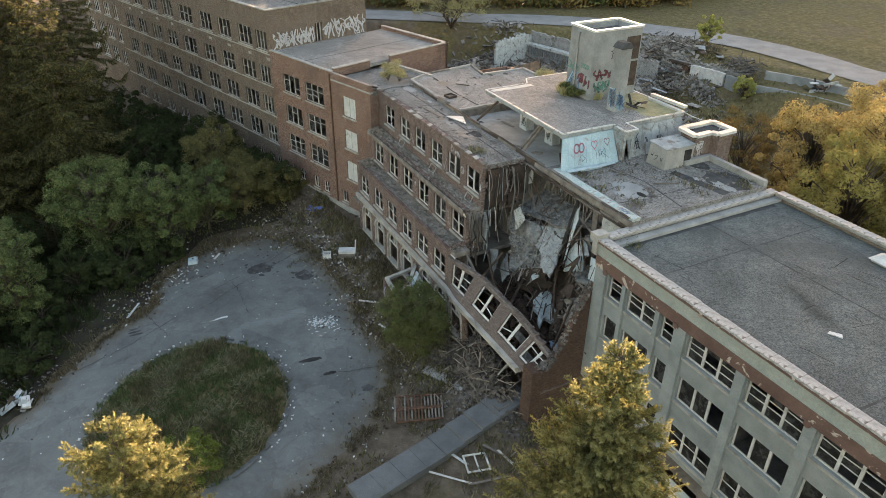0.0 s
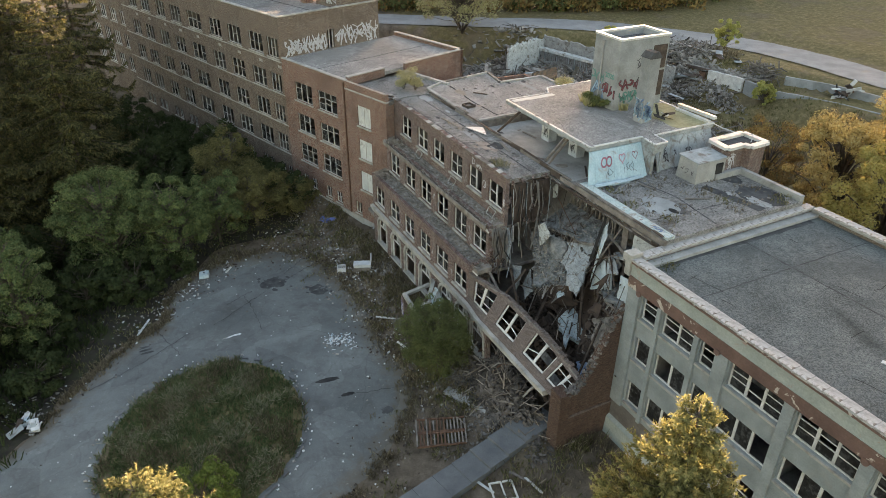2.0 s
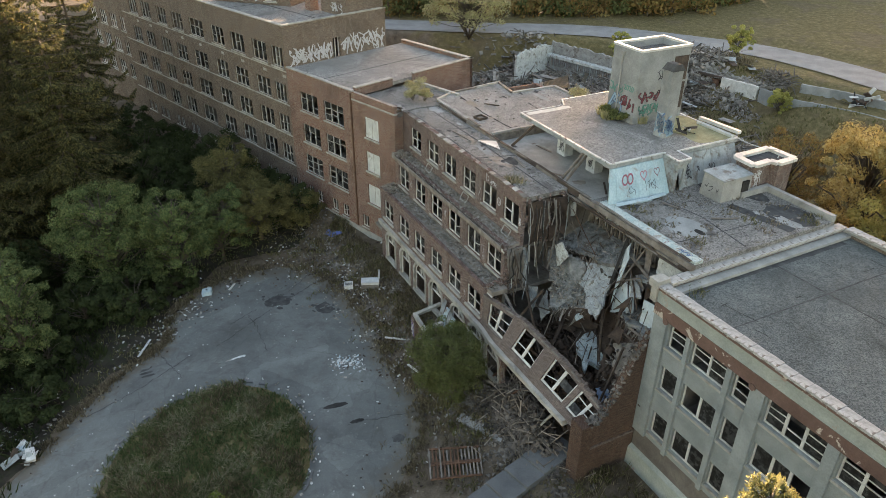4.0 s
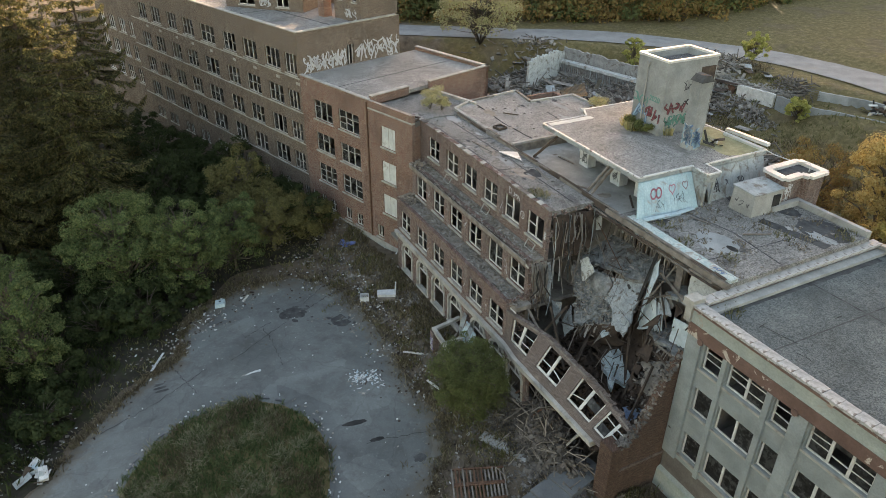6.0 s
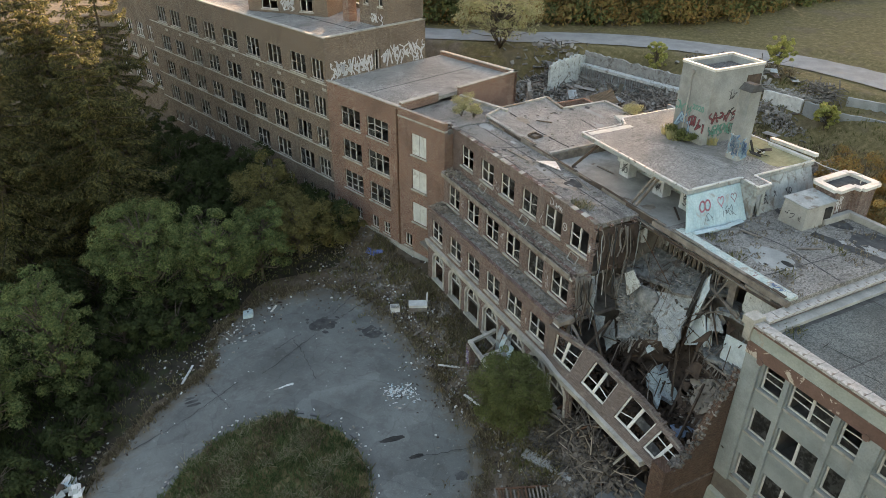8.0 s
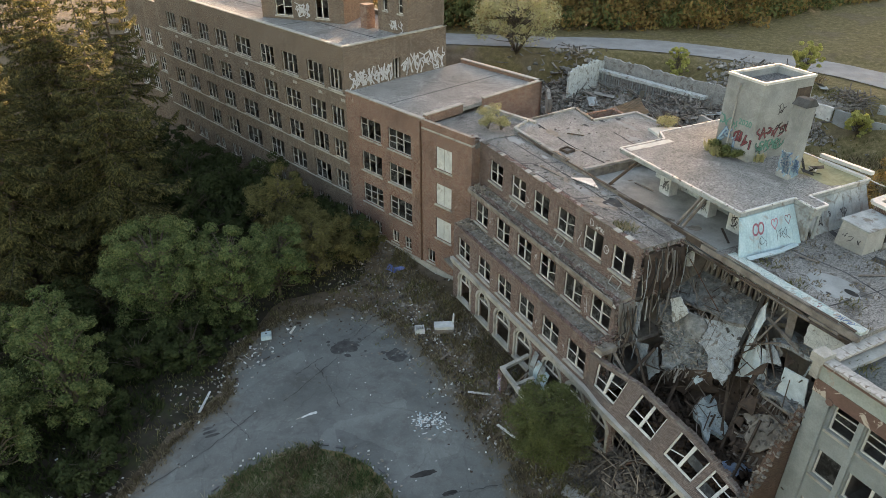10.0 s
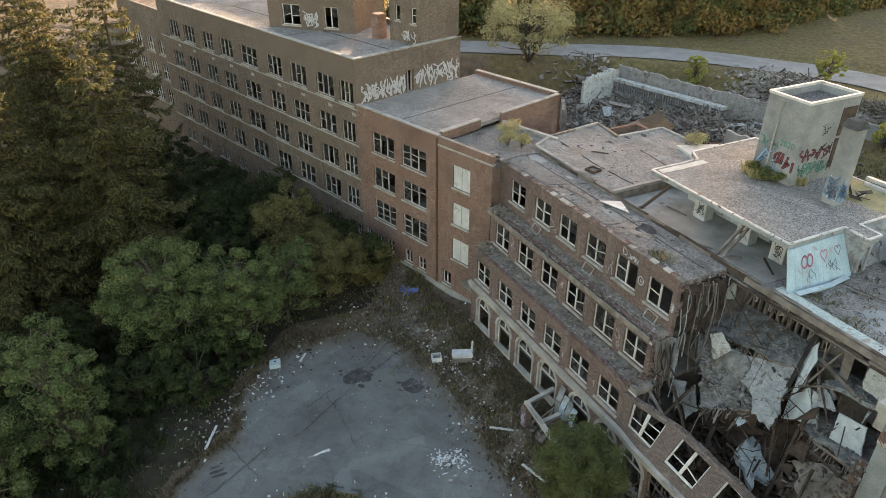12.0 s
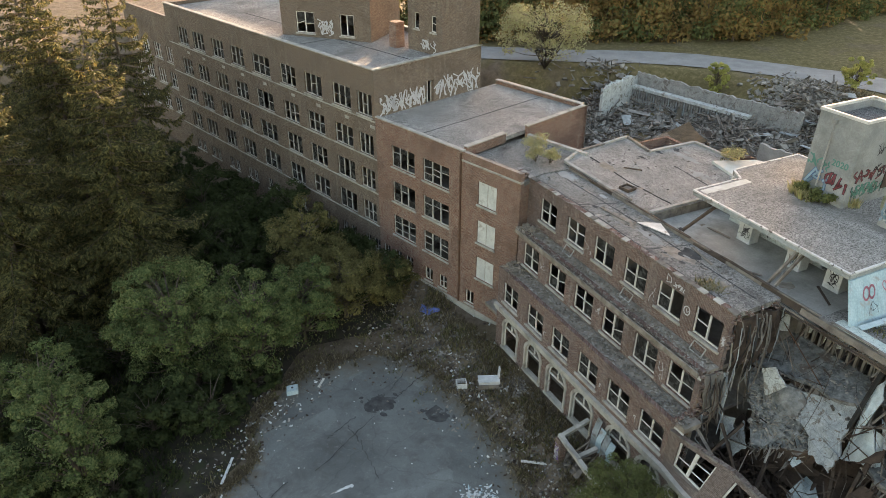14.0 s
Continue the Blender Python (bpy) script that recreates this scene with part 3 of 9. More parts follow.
def window(parent, u0, u1, z0, z1, v, lights=3, bars=1, depth=0.14, rng=random, sill=True, broken=0.45, deform=None, frame_w=0.09, sill_mat="limestone", wide_mullion=0.12, frame_mat="white_wood", keep_bars=0.8, bar_w=0.035):
    """A sash window set in a wall that faces -y: frame, mullions, bars, glass panes and sill, with some panes gone."""
    a, b = v + depth, v + depth + 0.09
    f = frame_w
    go = (lambda q: q.move(deform)) if deform else (lambda q: q)
    s = Shape()
    ring(s, u0, u1, z0, z1, a, b, f)
    w_ob = part("window", go(s), frame_mat, parent)
    w = (u1 - u0 - 2 * f) / lights
    for i in range(lights):
        l, r = u0 + f + i * w, u0 + f + (i + 1) * w
        if i:
            s = Shape()
            s.box(l - wide_mullion / 2, l + wide_mullion / 2, a - 0.02, b, z0 + f, z1 - f)
            part("mullion", go(s), frame_mat, w_ob)
        zz = [z0 + f] + [z0 + f + (z1 - z0 - 2 * f) * (k + 1) / (bars + 1) + rng.uniform(-0.12, 0.12) for k in range(bars)] + [z1 - f]
        for k in range(bars):
            if rng.random() < keep_bars:
                s = Shape()
                t = rng.uniform(-0.03, 0.03) if rng.random() < 0.7 else rng.uniform(-0.2, 0.2)
                z = zz[k + 1]
                s.hexa([(l, a + .02, z - bar_w - t), (r, a + .02, z - bar_w + t), (r, b - .01, z - bar_w + t), (l, b - .01, z - bar_w - t),
                        (l, a + .02, z + bar_w - t), (r, a + .02, z + bar_w + t), (r, b - .01, z + bar_w + t), (l, b - .01, z + bar_w - t)])
                part("sash_bar", go(s), frame_mat, w_ob)
        for k in range(bars + 1):
            if rng.random() > broken:
                s = Shape()
                s.box(l + 0.01, r - 0.01, a + 0.045, a + 0.055, zz[k] + 0.02, zz[k + 1] - 0.02)
                part("pane", go(s), "glass", w_ob)
    if sill:
        s = Shape()
        s.box(u0 - 0.12, u1 + 0.12, v - 0.13, v + depth + 0.1, z0 - 0.16, z0 - 0.005)
        part("sill", go(s), sill_mat, w_ob)
    return w_ob


def ragged(rng, a, b, n, amp):
    return [a + (b - a) * i / n + (rng.uniform(-amp, amp) if 0 < i < n else 0) for i in range(n + 1)]


def heap(s, rng, n, place, size, jit=0.35, flat=0.6):
    """Loose broken blocks: place() gives a spot, size() the three lengths."""
    for _ in range(n):
        p = Vector(place())
        m = Matrix.Translation(p) @ Euler([rng.uniform(-flat, flat), rng.uniform(-flat, flat), rng.uniform(0, 6.3)]).to_matrix().to_4x4()
        s.obox(m, *size(), jit, rng)


def written(parent, text, material, m, size):
    """Sprayed letters as a thin mesh, laid on a wall by the matrix m."""
    cu = bpy.data.curves.new("writing", 'FONT')
    cu.body, cu.size, cu.extrude, cu.offset = text, size, 0.006, 0.02 * size
    tmp = bpy.data.objects.new("writing", cu)
    me = bpy.data.meshes.new_from_object(tmp)
    bpy.data.objects.remove(tmp)
    me.materials.clear()
    me.materials.append(M[material])
    o = part("writing", me, material, parent, "teal sprayed writing")
    o.matrix_local = m
    return o


def stroke(s, plane, pts, thick, lift):
    """A sprayed line of even width through points (u, z) of a wall."""
    for (a, b), (c, d) in zip(pts[:-1], pts[1:]):
        L = math.hypot(c - a, d - b) or 1
        ex, ez = (c - a) / L * thick * .35, (d - b) / L * thick * .35
        nx, nz = -(d - b) / L * thick / 2, (c - a) / L * thick / 2
        s.add([plane(a - ex + nx, b - ez + nz, lift), plane(a - ex - nx, b - ez - nz, lift), plane(c + ex - nx, d + ez - nz, lift), plane(c + ex + nx, d + ez + nz, lift)], [(0, 1, 2, 3)])


def glyph(rng, u, z, w, h):
    """One loose, unreadable letter shape: a bent line over a small lattice."""
    x = lambda: u + w * (rng.choice((0, .5, 1)) + rng.uniform(-.12, .12))
    n = rng.choice((4, 5, 5, 6))
    ctrl = [(x(), z + h * (k / (n - 1) if rng.random() < .55 else rng.choice((0, .5, 1)))) for k in range(n)]
    out = [ctrl[0]]
    for a, b, c in zip(ctrl[:-2], ctrl[1:-1], ctrl[2:]):
        out += [(b[0] * .75 + a[0] * .25, b[1] * .75 + a[1] * .25), (b[0] * .75 + c[0] * .25, b[1] * .75 + c[1] * .25)]
    return out + [ctrl[-1]]


def tag_marks(parent, rng, colours, plane, u0, u1, z0, z1, n, thick=0.09, name="graffiti", lift=0.006):
    """Spray-paint tags: loose lettering laid just off a wall. plane(u, z, lift) gives the place on the wall."""
    for c in colours:
        for _ in range(n):
            s = Shape()
            h = rng.uniform(0.35, 0.8) * (z1 - z0)
            w = min(rng.uniform(0.4, 0.75) * h, (u1 - u0) * .8)
            cu, cz = rng.uniform(u0, u1 - w), rng.uniform(z0, z1 - h)
            stroke(s, plane, [(min(u1, max(u0, a)), min(z1, max(z0, b))) for a, b in glyph(rng, cu, cz, w, h)], thick, lift)
            part(name, s, c, parent)


def tag_row(parent, rng, colour, plane, u0, u1, z0, z1, thick, shade=None, name="graffiti", lift=0.008):
    """A row of big sprayed letters side by side, with an optional darker outline behind."""
    u = u0
    while u < u1 - .3:
        h = (z1 - z0) * rng.uniform(.7, 1)
        w = h * rng.uniform(.4, .62)
        pts = [(min(u1, max(u0, a)), min(z1, max(z0, b))) for a, b in glyph(rng, u, z0 + rng.uniform(0, z1 - z0 - h), w, h)]
        for c, th, lf in ((shade, thick * 1.7, lift), (colour, thick, lift + .004)):
            if c:
                s = Shape()
                stroke(s, plane, pts, th, lf)
                part(name, s, c, parent)
        u += w * rng.uniform(.75, 1.05)

# ---- ground, drive, road ----
def spread(lo, hi, step, far):
    out, x, s = [], lo, step
    while x > -far:
        s *= 1.35
        x -= s
        out.append(x)
    out = out[::-1] + [lo + step * i for i in range(int((hi - lo) / step) + 1)]
    x, s = out[-1], step
    while x < far:
        s *= 1.35
        x += s
        out.append(x)
    return out


def rough(x, y):
    return height(x, y) + 0.12 * noise.noise((x * 0.35, y * 0.35, 0)) + 0.05 * noise.noise((x * 1.3, y * 1.3, 4))


_s = Shape()
_xs, _ys = spread(-66, 84, 1.0, 900), spread(18, 172, 1.0, 900)
_s.grid(_xs, _ys, lambda x, y: (x, y, rough(x, y)))
ground = part("ground", _s, "ground", smooth=True)
tagged(ground, "brown weedy ground with dry grass round the ruin", "ground", kind="structure")
_g = ground.data.attributes.new("green", 'FLOAT', 'POINT')
_g.data.foreach_set("value", [(-0.75 + 1.3 * ss(14, 40, uv(p[0], p[1])[1])) for p in _s.v])


def smooth_loop(ctrl, n):
    """A closed smooth line through a few plan points."""
    out, k = [], len(ctrl)
    for i in range(n):
        t = i * k / n
        j, f = int(t), t - int(t)
        p = [ctrl[(j + d) % k] for d in (-1, 0, 1, 2)]
        out.append(tuple(0.5 * (2 * p[1][a] + (p[2][a] - p[0][a]) * f + (2 * p[0][a] - 5 * p[1][a] + 4 * p[2][a] - p[3][a]) * f * f
                                + (3 * p[1][a] - p[0][a] - 3 * p[2][a] + p[3][a]) * f ** 3) for a in (0, 1)))
    return out


def disc(s, centre, loop, rings, fn, wob=0.0):
    n = len(loop)
    pts = [fn(*centre, 0.0)]
    for r in range(1, rings + 1):
        k = r / rings
        for i, (x, y) in enumerate(loop):
            w = 1 + (wob * noise.noise((x * 0.6, y * 0.6, 2)) if r == rings else 0)
            pts.append(fn(centre[0] + (x - centre[0]) * k * w, centre[1] + (y - centre[1]) * k * w, k))
    fs = [(0, 1 + i, 1 + (i + 1) % n) for i in range(n)]
    for r in range(rings - 1):
        a, b = 1 + r * n, 1 + (r + 1) * n
        fs += [(a + i, b + i, b + (i + 1) % n, a + (i + 1) % n) for i in range(n)]
    s.add(pts, fs)


DRIVE = [(-41, 33), (-35.2, 41), (-33.4, 47.5), (-31.5, 53), (-29.0, 57.2), (-29.9, 61), (-28.8, 65), (-25.5, 68.6), (-19, 69.8), (-14, 66), (-10.2, 60),
         (-7.4, 53.5), (-4.4, 47.5), (-5, 42), (-7.2, 37.6), (-11, 32), (-20, 24), (-34, 22), (-46, 26)]
_s = Shape()
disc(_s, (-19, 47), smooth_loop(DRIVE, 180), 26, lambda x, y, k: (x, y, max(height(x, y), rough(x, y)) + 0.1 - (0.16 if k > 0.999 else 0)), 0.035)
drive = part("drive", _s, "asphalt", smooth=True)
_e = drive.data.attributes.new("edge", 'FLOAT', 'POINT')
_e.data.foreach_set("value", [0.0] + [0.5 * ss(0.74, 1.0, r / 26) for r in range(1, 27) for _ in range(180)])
tagged(drive, "cracked grey asphalt forecourt with oil stains", "road", kind="structure")

ISLE = (-20.3, 41.7)
ISLE_R = (7.9, 9.2)
_loop = [(ISLE[0] + ISLE_R[0] * math.cos(a), ISLE[1] + ISLE_R[1] * math.sin(a)) for a in [i * 2 * math.pi / 90 for i in range(90)]]
_s = Shape()
disc(_s, ISLE, _loop, 16, lambda x, y, k: (x, y, height(x, y) + 0.1 + (0.45 * (1 - k ** 4) if k < 0.999 else -0.2) + 0.1 * noise.noise((x, y, 0))), 0.03)
isle = part("grass_island", _s, "ground", smooth=True)
tagged(isle, "round overgrown grass island in the forecourt", "grass", kind="structure")
_a = isle.data.attributes.new("green", 'FLOAT', 'POINT')
_a.data.foreach_set("value", [0.5] * len(_s.v))
_s = Shape()
_rng = random.Random(3)
for i in range(86):
    a = i * 2 * math.pi / 86
    if _rng.random() < 0.55 or (a < 4.6 and _rng.random() < 0.85):
        continue
    x, y = ISLE[0] + (ISLE_R[0] + .05) * math.cos(a), ISLE[1] + (ISLE_R[1] + .05) * math.sin(a)
    _s.obox(Matrix.Translation((x, y, height(x, y) + 0.14)) @ Matrix.Rotation(a + _rng.uniform(-0.08, 0.08), 4, 'Z'), 0.16, 0.6, 0.22, 0.15, _rng)
tagged(part("island_kerb", _s, "walk"), "broken concrete kerb round the grass island", "kerb", kind="structure")


def ribbon(s, line, width, lift, n_across=6):
    pts = [Vector((*p, 0)) for p in line]
    rows = []
    for i, p in enumerate(pts):
        d = (pts[min(i + 1, len(pts) - 1)] - pts[max(i - 1, 0)]).normalized()
        side = Vector((-d.y, d.x, 0))
        w = width * (1 + 0.06 * noise.noise((p.x * 0.1, p.y * 0.1, 7)))
        rows.append([p + side * w * (k / n_across - 0.5) for k in range(n_across + 1)])
    m = n_across + 1
    s.add([(q.x, q.y, max(rough(q.x, q.y), height(q.x, q.y)) + lift) for r in rows for q in r],
          [(i * m + k, i * m + k + 1, (i + 1) * m + k + 1, (i + 1) * m + k) for i in range(len(rows) - 1) for k in range(n_across)])


def smooth_line(ctrl, n):
    k = len(ctrl) - 1
    out = []
    for i in range(n + 1):
        t = min(i * k / n, k - 1e-6)
        j, f = int(t), t - int(t)
        p = [ctrl[min(max(j + d, 0), k)] for d in (-1, 0, 1, 2)]
        out.append(tuple(0.5 * (2 * p[1][a] + (p[2][a] - p[0][a]) * f + (2 * p[0][a] - 5 * p[1][a] + 4 * p[2][a] - p[3][a]) * f * f
                                + (3 * p[1][a] - p[0][a] - 3 * p[2][a] + p[3][a]) * f ** 3) for a in (0, 1)))
    return out


_s = Shape()
ribbon(_s, smooth_line(ROAD, 150), 8.3, 0.12)
tagged(part("road", _s, "gravel_road", smooth=True), "pale grey lane beyond the ruin", "road", kind="structure")

# long concrete walk that leads from the broken pier to the drive
_s = Shape()
_a, _b = cw(-2.2, -3.4), cw(1.3, -19.4)
_d = (_b - _a).normalized()
_n = Vector((-_d.y, _d.x, 0))
_rng = random.Random(5)
for i in range(9):
    p, q = _a.lerp(_b, i / 9 + 0.0006), _a.lerp(_b, (i + 1) / 9 - 0.0006)
    c = (p + q) / 2
    m = Matrix.Translation((c.x, c.y, height(c.x, c.y) + 0.3 + _rng.uniform(-0.008, 0.008))) @ Matrix.Rotation(math.atan2(_d.y, _d.x), 4, 'Z') @ Euler((_rng.uniform(-.004, .004), _rng.uniform(-.004, .004), 0)).to_matrix().to_4x4()
    _q = Shape()
    _q.obox(m, (q - p).length, 2.3, 0.6)
    slab = part("walk_slab", _q, "walk")
    if i == 0:
        walkway = thing("concrete_walk", "raised concrete walk of long slabs, cracked and mossy", "pavement", kind="structure")
    slab.parent = walkway

# ---- pale painted wing ----
R1 = random.Random(11)
pale = thing("pale_wing", "pale painted three-storey hospital wing with flat gravel roof", "building", CM)
U0, U1 = 0.9, 62.0
ROWS = ((4.55, 6.55), (8.5, 10.45), (12.0, 14.0))
cols = [(2.25, 3.75, 1), (4.2, 7.0, 2), (7.5, 8.75, 1)] + [(9.85 + 4.62 * i, 13.6 + 4.62 * i, 3) for i in range(11)]
s = Shape()
wall(s, U0, U1, 3.9, 14.046, 0.0, 0.35, [(a, b, z0, z1) for a, b, _ in cols for z0, z1 in ROWS])
part("wall", s, "pale_paint", pale)
for a, b in [(0.92, 2.05), (3.8, 4.12), (7.05, 7.42), (8.8, 9.75)] + [(13.7 + 4.62 * i, 14.38 + 4.62 * i) for i in range(10)]:
    s = Shape()
    s.box(a, b, -0.22, -0.003, 3.9, 14.046)
    part("pilaster", s, "pale_paint", pale)
for a, b, n in cols:
    for z0, z1 in ROWS:
        if a < 36:
            window(pale, a, b, z0, z1, 0.0, n, 2 if z0 > 11 else 1 if (z0 < 5 and n > 2) else 0, 0.2, R1, broken=0.3, wide_mullion=0.17, frame_w=0.1, keep_bars=0.9)
s = Shape()
wall(s, U0, U1, 0.0, 3.88, 0.04, 0.4, [(a + 0.3, b - 0.3, 1.2, 2.8) for a, b, _ in cols if a > 9])
part("basement_wall", s, "basement_plaster", pale)
s = Shape()
s.hexa([(U0, -0.45, -0.5), (U1, -0.45, -0.5), (U1, 0.035, -0.5), (U0, 0.035, -0.5), (U0, -0.25, 2.0), (U1, -0.25, 2.0), (U1, 0.035, 2.2), (U0, 0.035, 2.2)])
part("plinth", s, "pale_cornice", pale, "sloping concrete plinth")
s = Shape()
s.box(U0, U1, -0.3, 0.35, 14.05, 14.92)
part("brown_band", s, "brown_band", pale, "brown painted band with flaking paint")
s = Shape()
s.box(U0 + 0.004, U1, -0.26, 0.3, 14.924, 15.98)
part("cornice", s, "pale_cornice", pale)
s = Shape()
s.box(U0 - 0.02, U1, -0.5, 0.34, 15.984, 16.1)
part("gutter_line", s, "brown_band", pale)
for x in (2.05, 8.95, 18.5, 32.0):
    s = Shape()
    s.tube([(x, -0.36, 14.0), (x, -0.28, 14.0)], [0.22, 0.22], 14)
    part("roundel", s, "brown_band", pale)
s = Shape()
wall(s, 0.36, 17.0, 0.0, 16.0, U0, U0 + 0.35, [(2.6, 4.0, 8.6, 10.8), (2.4, 3.6, 12.6, 14.8)], turned=True)
part("end_wall", s, "brick_red", pale)
s = Shape()
s.box(U0, U1, 17.0, 17.4, 0.0, 16.0)
part("rear_wall", s, "brick_brown", pale)
s = Shape()
s.box(U0 + 0.36, U1, 0.36, 16.99, 15.3, 15.72)
part("roof", s, "gravel_grey", pale, "grey gravel roof with tar patches")
for z in (3.9, 7.9, 11.7):
    s = Shape()
    s.box(U0 + 0.36, U1, 0.36, 16.99, z - 0.25, z)
    part("floor_slab", s, "interior", pale)
for u in (4.0, 9.2, 14, 18.7, 23.3, 28):
    s = Shape()
    s.box(u, u + 0.15, 0.4, 4.99, 0, 15.28)
    part("partition", s, "interior", pale)
s = Shape()
s.box(U0 + 0.4, 40, 5.0, 5.15, 0, 15.28)
part("corridor_partition", s, "interior", pale)
# coping stones along the roof edges
cop = thing("roof_coping", "pale clay coping blocks along the parapet", "coping", CM, kind="structure")
s = Shape()
s.box(0, 0.89, -0.36, 0.36, 0, 0.15)
cm = s.mesh("coping_stone", M["coping"])
for i in range(66):
    u = U0 - 0.1 + i * 0.92
    o = part("coping_stone", cm, "coping", cop)
    o.matrix_local = pose(u, -0.1 + R1.uniform(-.03, .03), 16.104 + R1.uniform(0, 0.02), R1.uniform(-1.2, 1.2), R1.uniform(-.4, .4), R1.uniform(-.5, .5))
for i in range(18):
    o = part("coping_stone", cm, "coping", cop)
    o.matrix_local = pose(U0 + 0.22, 0.36 + i * 0.93, 16.22 + R1.uniform(0, 0.02), R1.uniform(-1, 1), 0, 90 + R1.uniform(-.5, .5))
for i in range(65):
    o = part("coping_stone", cm, "coping", cop)
    o.matrix_local = pose(U0 + 0.7 + i * 0.93, 17.1, 16.22 + R1.uniform(0, 0.02), R1.uniform(-1, 1), 0, R1.uniform(-.5, .5))
s = Shape()
s.box(U0 - 0.005, U0 + 0.44, 0.36, 17.0, 16.0, 16.2)
s.box(U0 + 0.44, U0 + 1.1, 0.36, 17.0, 15.724, 15.95)
s.box(U0 + 0.44, U1, 16.9, 17.35, 16.0, 16.2)
s.box(U0 + 0.44, U1, 0.36, 0.6, 15.724, 15.9)
part("parapet", s, "concrete", pale)
s = Shape()
s.box(U0 - 0.55, U0 + 0.25, -0.6, 0.4, 16.0, 16.55)
s.box(U0 - 0.4, U0 + 0.1, -0.45, 0.3, 14.9, 16.0)
part("corner_block", s, "limestone", pale)
# roof vent
v = thing("roof_vent", "pale metal pyramid roof vent", "vent", CM @ pose(11.6, 15.5, 15.72) @ Matrix.Scale(.78, 4))
s = Shape()
s.box(-0.75, 0.75, -0.75, 0.75, 0, 0.25)
part("curb", s, "concrete", v)
s = Shape()
s.add([(-0.95, -0.95, 0.25), (0.95, -0.95, 0.25), (0.95, 0.95, 0.25), (-0.95, 0.95, 0.25), (-0.1, -0.1, 0.85), (0.1, -0.1, 0.85), (0.1, 0.1, 0.85), (-0.1, 0.1, 0.85)],
      [(3, 2, 1, 0), (4, 5, 6, 7), (0, 1, 5, 4), (1, 2, 6, 5), (2, 3, 7, 6), (3, 0, 4, 7)])
part("hood", s, "white_metal", v)

# broken brick spur wall between the pale wing and the collapsed front
spur = thing("spur_wall", "broken brown brick spur wall with a ragged sloping top", "wall", CM)
s = Shape()
vs = [-4.3 + 0.31 * i for i in range(15)]
tops = [max(5.2, 5.6 + 6.6 * ss(-3.6, 0.4, v)) + R1.uniform(-0.25, 0.25) for v in vs]
for i in range(14):
    a, b = vs[i], vs[i + 1]
    s.hexa([(0.35, a, 0), (0.85, a, 0), (0.85, b, 0), (0.35, b, 0), (0.35, a, tops[i]), (0.85, a, tops[i] - R1.uniform(0, 0.2)), (0.85, b, tops[i + 1] - R1.uniform(0, .2)), (0.35, b, tops[i + 1])])
part("wall", s, "brick_dark", spur)
s = Shape()
s.box(0.3, 0.93, -4.4, 0.0, 3.3, 3.5)
part("string_course", s, "brick_taupe", spur)
s = Shape()
s.box(-0.3, 0.95, -4.9, -4.0, 0, 5.7)
part("pier", s, "brick_dark", spur)
s = Shape()
heap(s, R1, 190, lambda: (R1.uniform(0.25, 0.95), (v := R1.uniform(-4.2, 0)), 5.65 + 6.6 * ss(-3.6, 0.4, v) + R1.uniform(-0.1, 0.15)), lambda: (R1.uniform(.1, .32), R1.uniform(.08, .2), R1.uniform(.06, .16)))
part("broken_top", s, "rubble", spur)["kind"] = "stuff"

# ---- collapsed centre block ----
R2 = random.Random(21)
centre = thing("centre_block", "collapsed red brick centre block with stepped front and torn floors", "building", CM)
WU = [-32.6, -28.85, -25.35, -21.86, -18.38, -15.0]
CE = -12.3
FR = -36.3
FM = -33.5
for nm, v, z0, z1, row in (("top_wall", -2.0, 12.6, 17.0, (13.85, 15.95)), ("middle_wall", -3.4, 9.0, 13.0, (9.9, 12.1))):
    s = Shape()
    wall(s, FR if v > -3 else FM, CE, z0, z1, v, v + 0.35, [(a, a + 2.3, *row) for a in WU])
    part(nm, s, "brick_centre", centre)
    for a in WU:
        window(centre, a, a + 2.3, *row, v, 2, 1, 0.15, R2, broken=0.5)
SAG0 = -12.6


def sag(u, v, z):
    """The hanging end of the lower wall: it drops away from the standing front and leans back into the breach."""
    if u < SAG0:
        return u, v, z
    k = ss(-12.6, -8.0, u)
    pv = -0.35 * ss(-12.6, -9.5, u) + 0.13 * max(0.0, u + 8.0)
    pz = 0.06 * k - 0.2 * max(0.0, u + 8.0)
    h = z - 5.95
    if h <= 0:
        f = max(0.0, z) / 5.95
        return u, v + pv * f, z + pz * f
    lean = radians(30 * k + 18 * ss(-5.5, 0.0, u))
    q = h * (1 - 0.22 * ss(-4.5, 0.0, u))
    return u + 0.1 * h * k, v + pv + q * math.sin(lean), z - h + pz + q * math.cos(lean)


LW = WU + [-11.5, -8.0, -4.6, -1.9]
LROW = (6.55, 8.65)
s = Shape()
wall(s, FM, SAG0 + .3, 5.9, 9.66, -5.2, -4.85, [(a, a + 2.3, *LROW) for a in WU])
part("lower_wall", s, "brick_centre", centre)
for v0_, v1_, z_ in ((-4.845, -3.405, 9.62), (-3.045, -2.005, 13.0)):
    s = Shape()
    s.box(FM, FM + .35, v0_, v1_, 0.0, z_)
    part("return_wall", s, "brick_centre", centre)
s = Shape()
s.box(FM, CE, -3.4, -3.05, 0.0, 8.99)
part("inner_wall", s, "interior", centre)
s = Shape()
wall(s, SAG0 + .3, 0.3, 5.9, 8.95, -5.2, -4.85, [(a, min(a + 2.3, 0.2), *LROW) for a in LW if a > SAG0], step=0.4)
part("hanging_wall", s.move(sag), "brick_taupe", centre, "brick wall end hanging over the breach")
s = Shape()
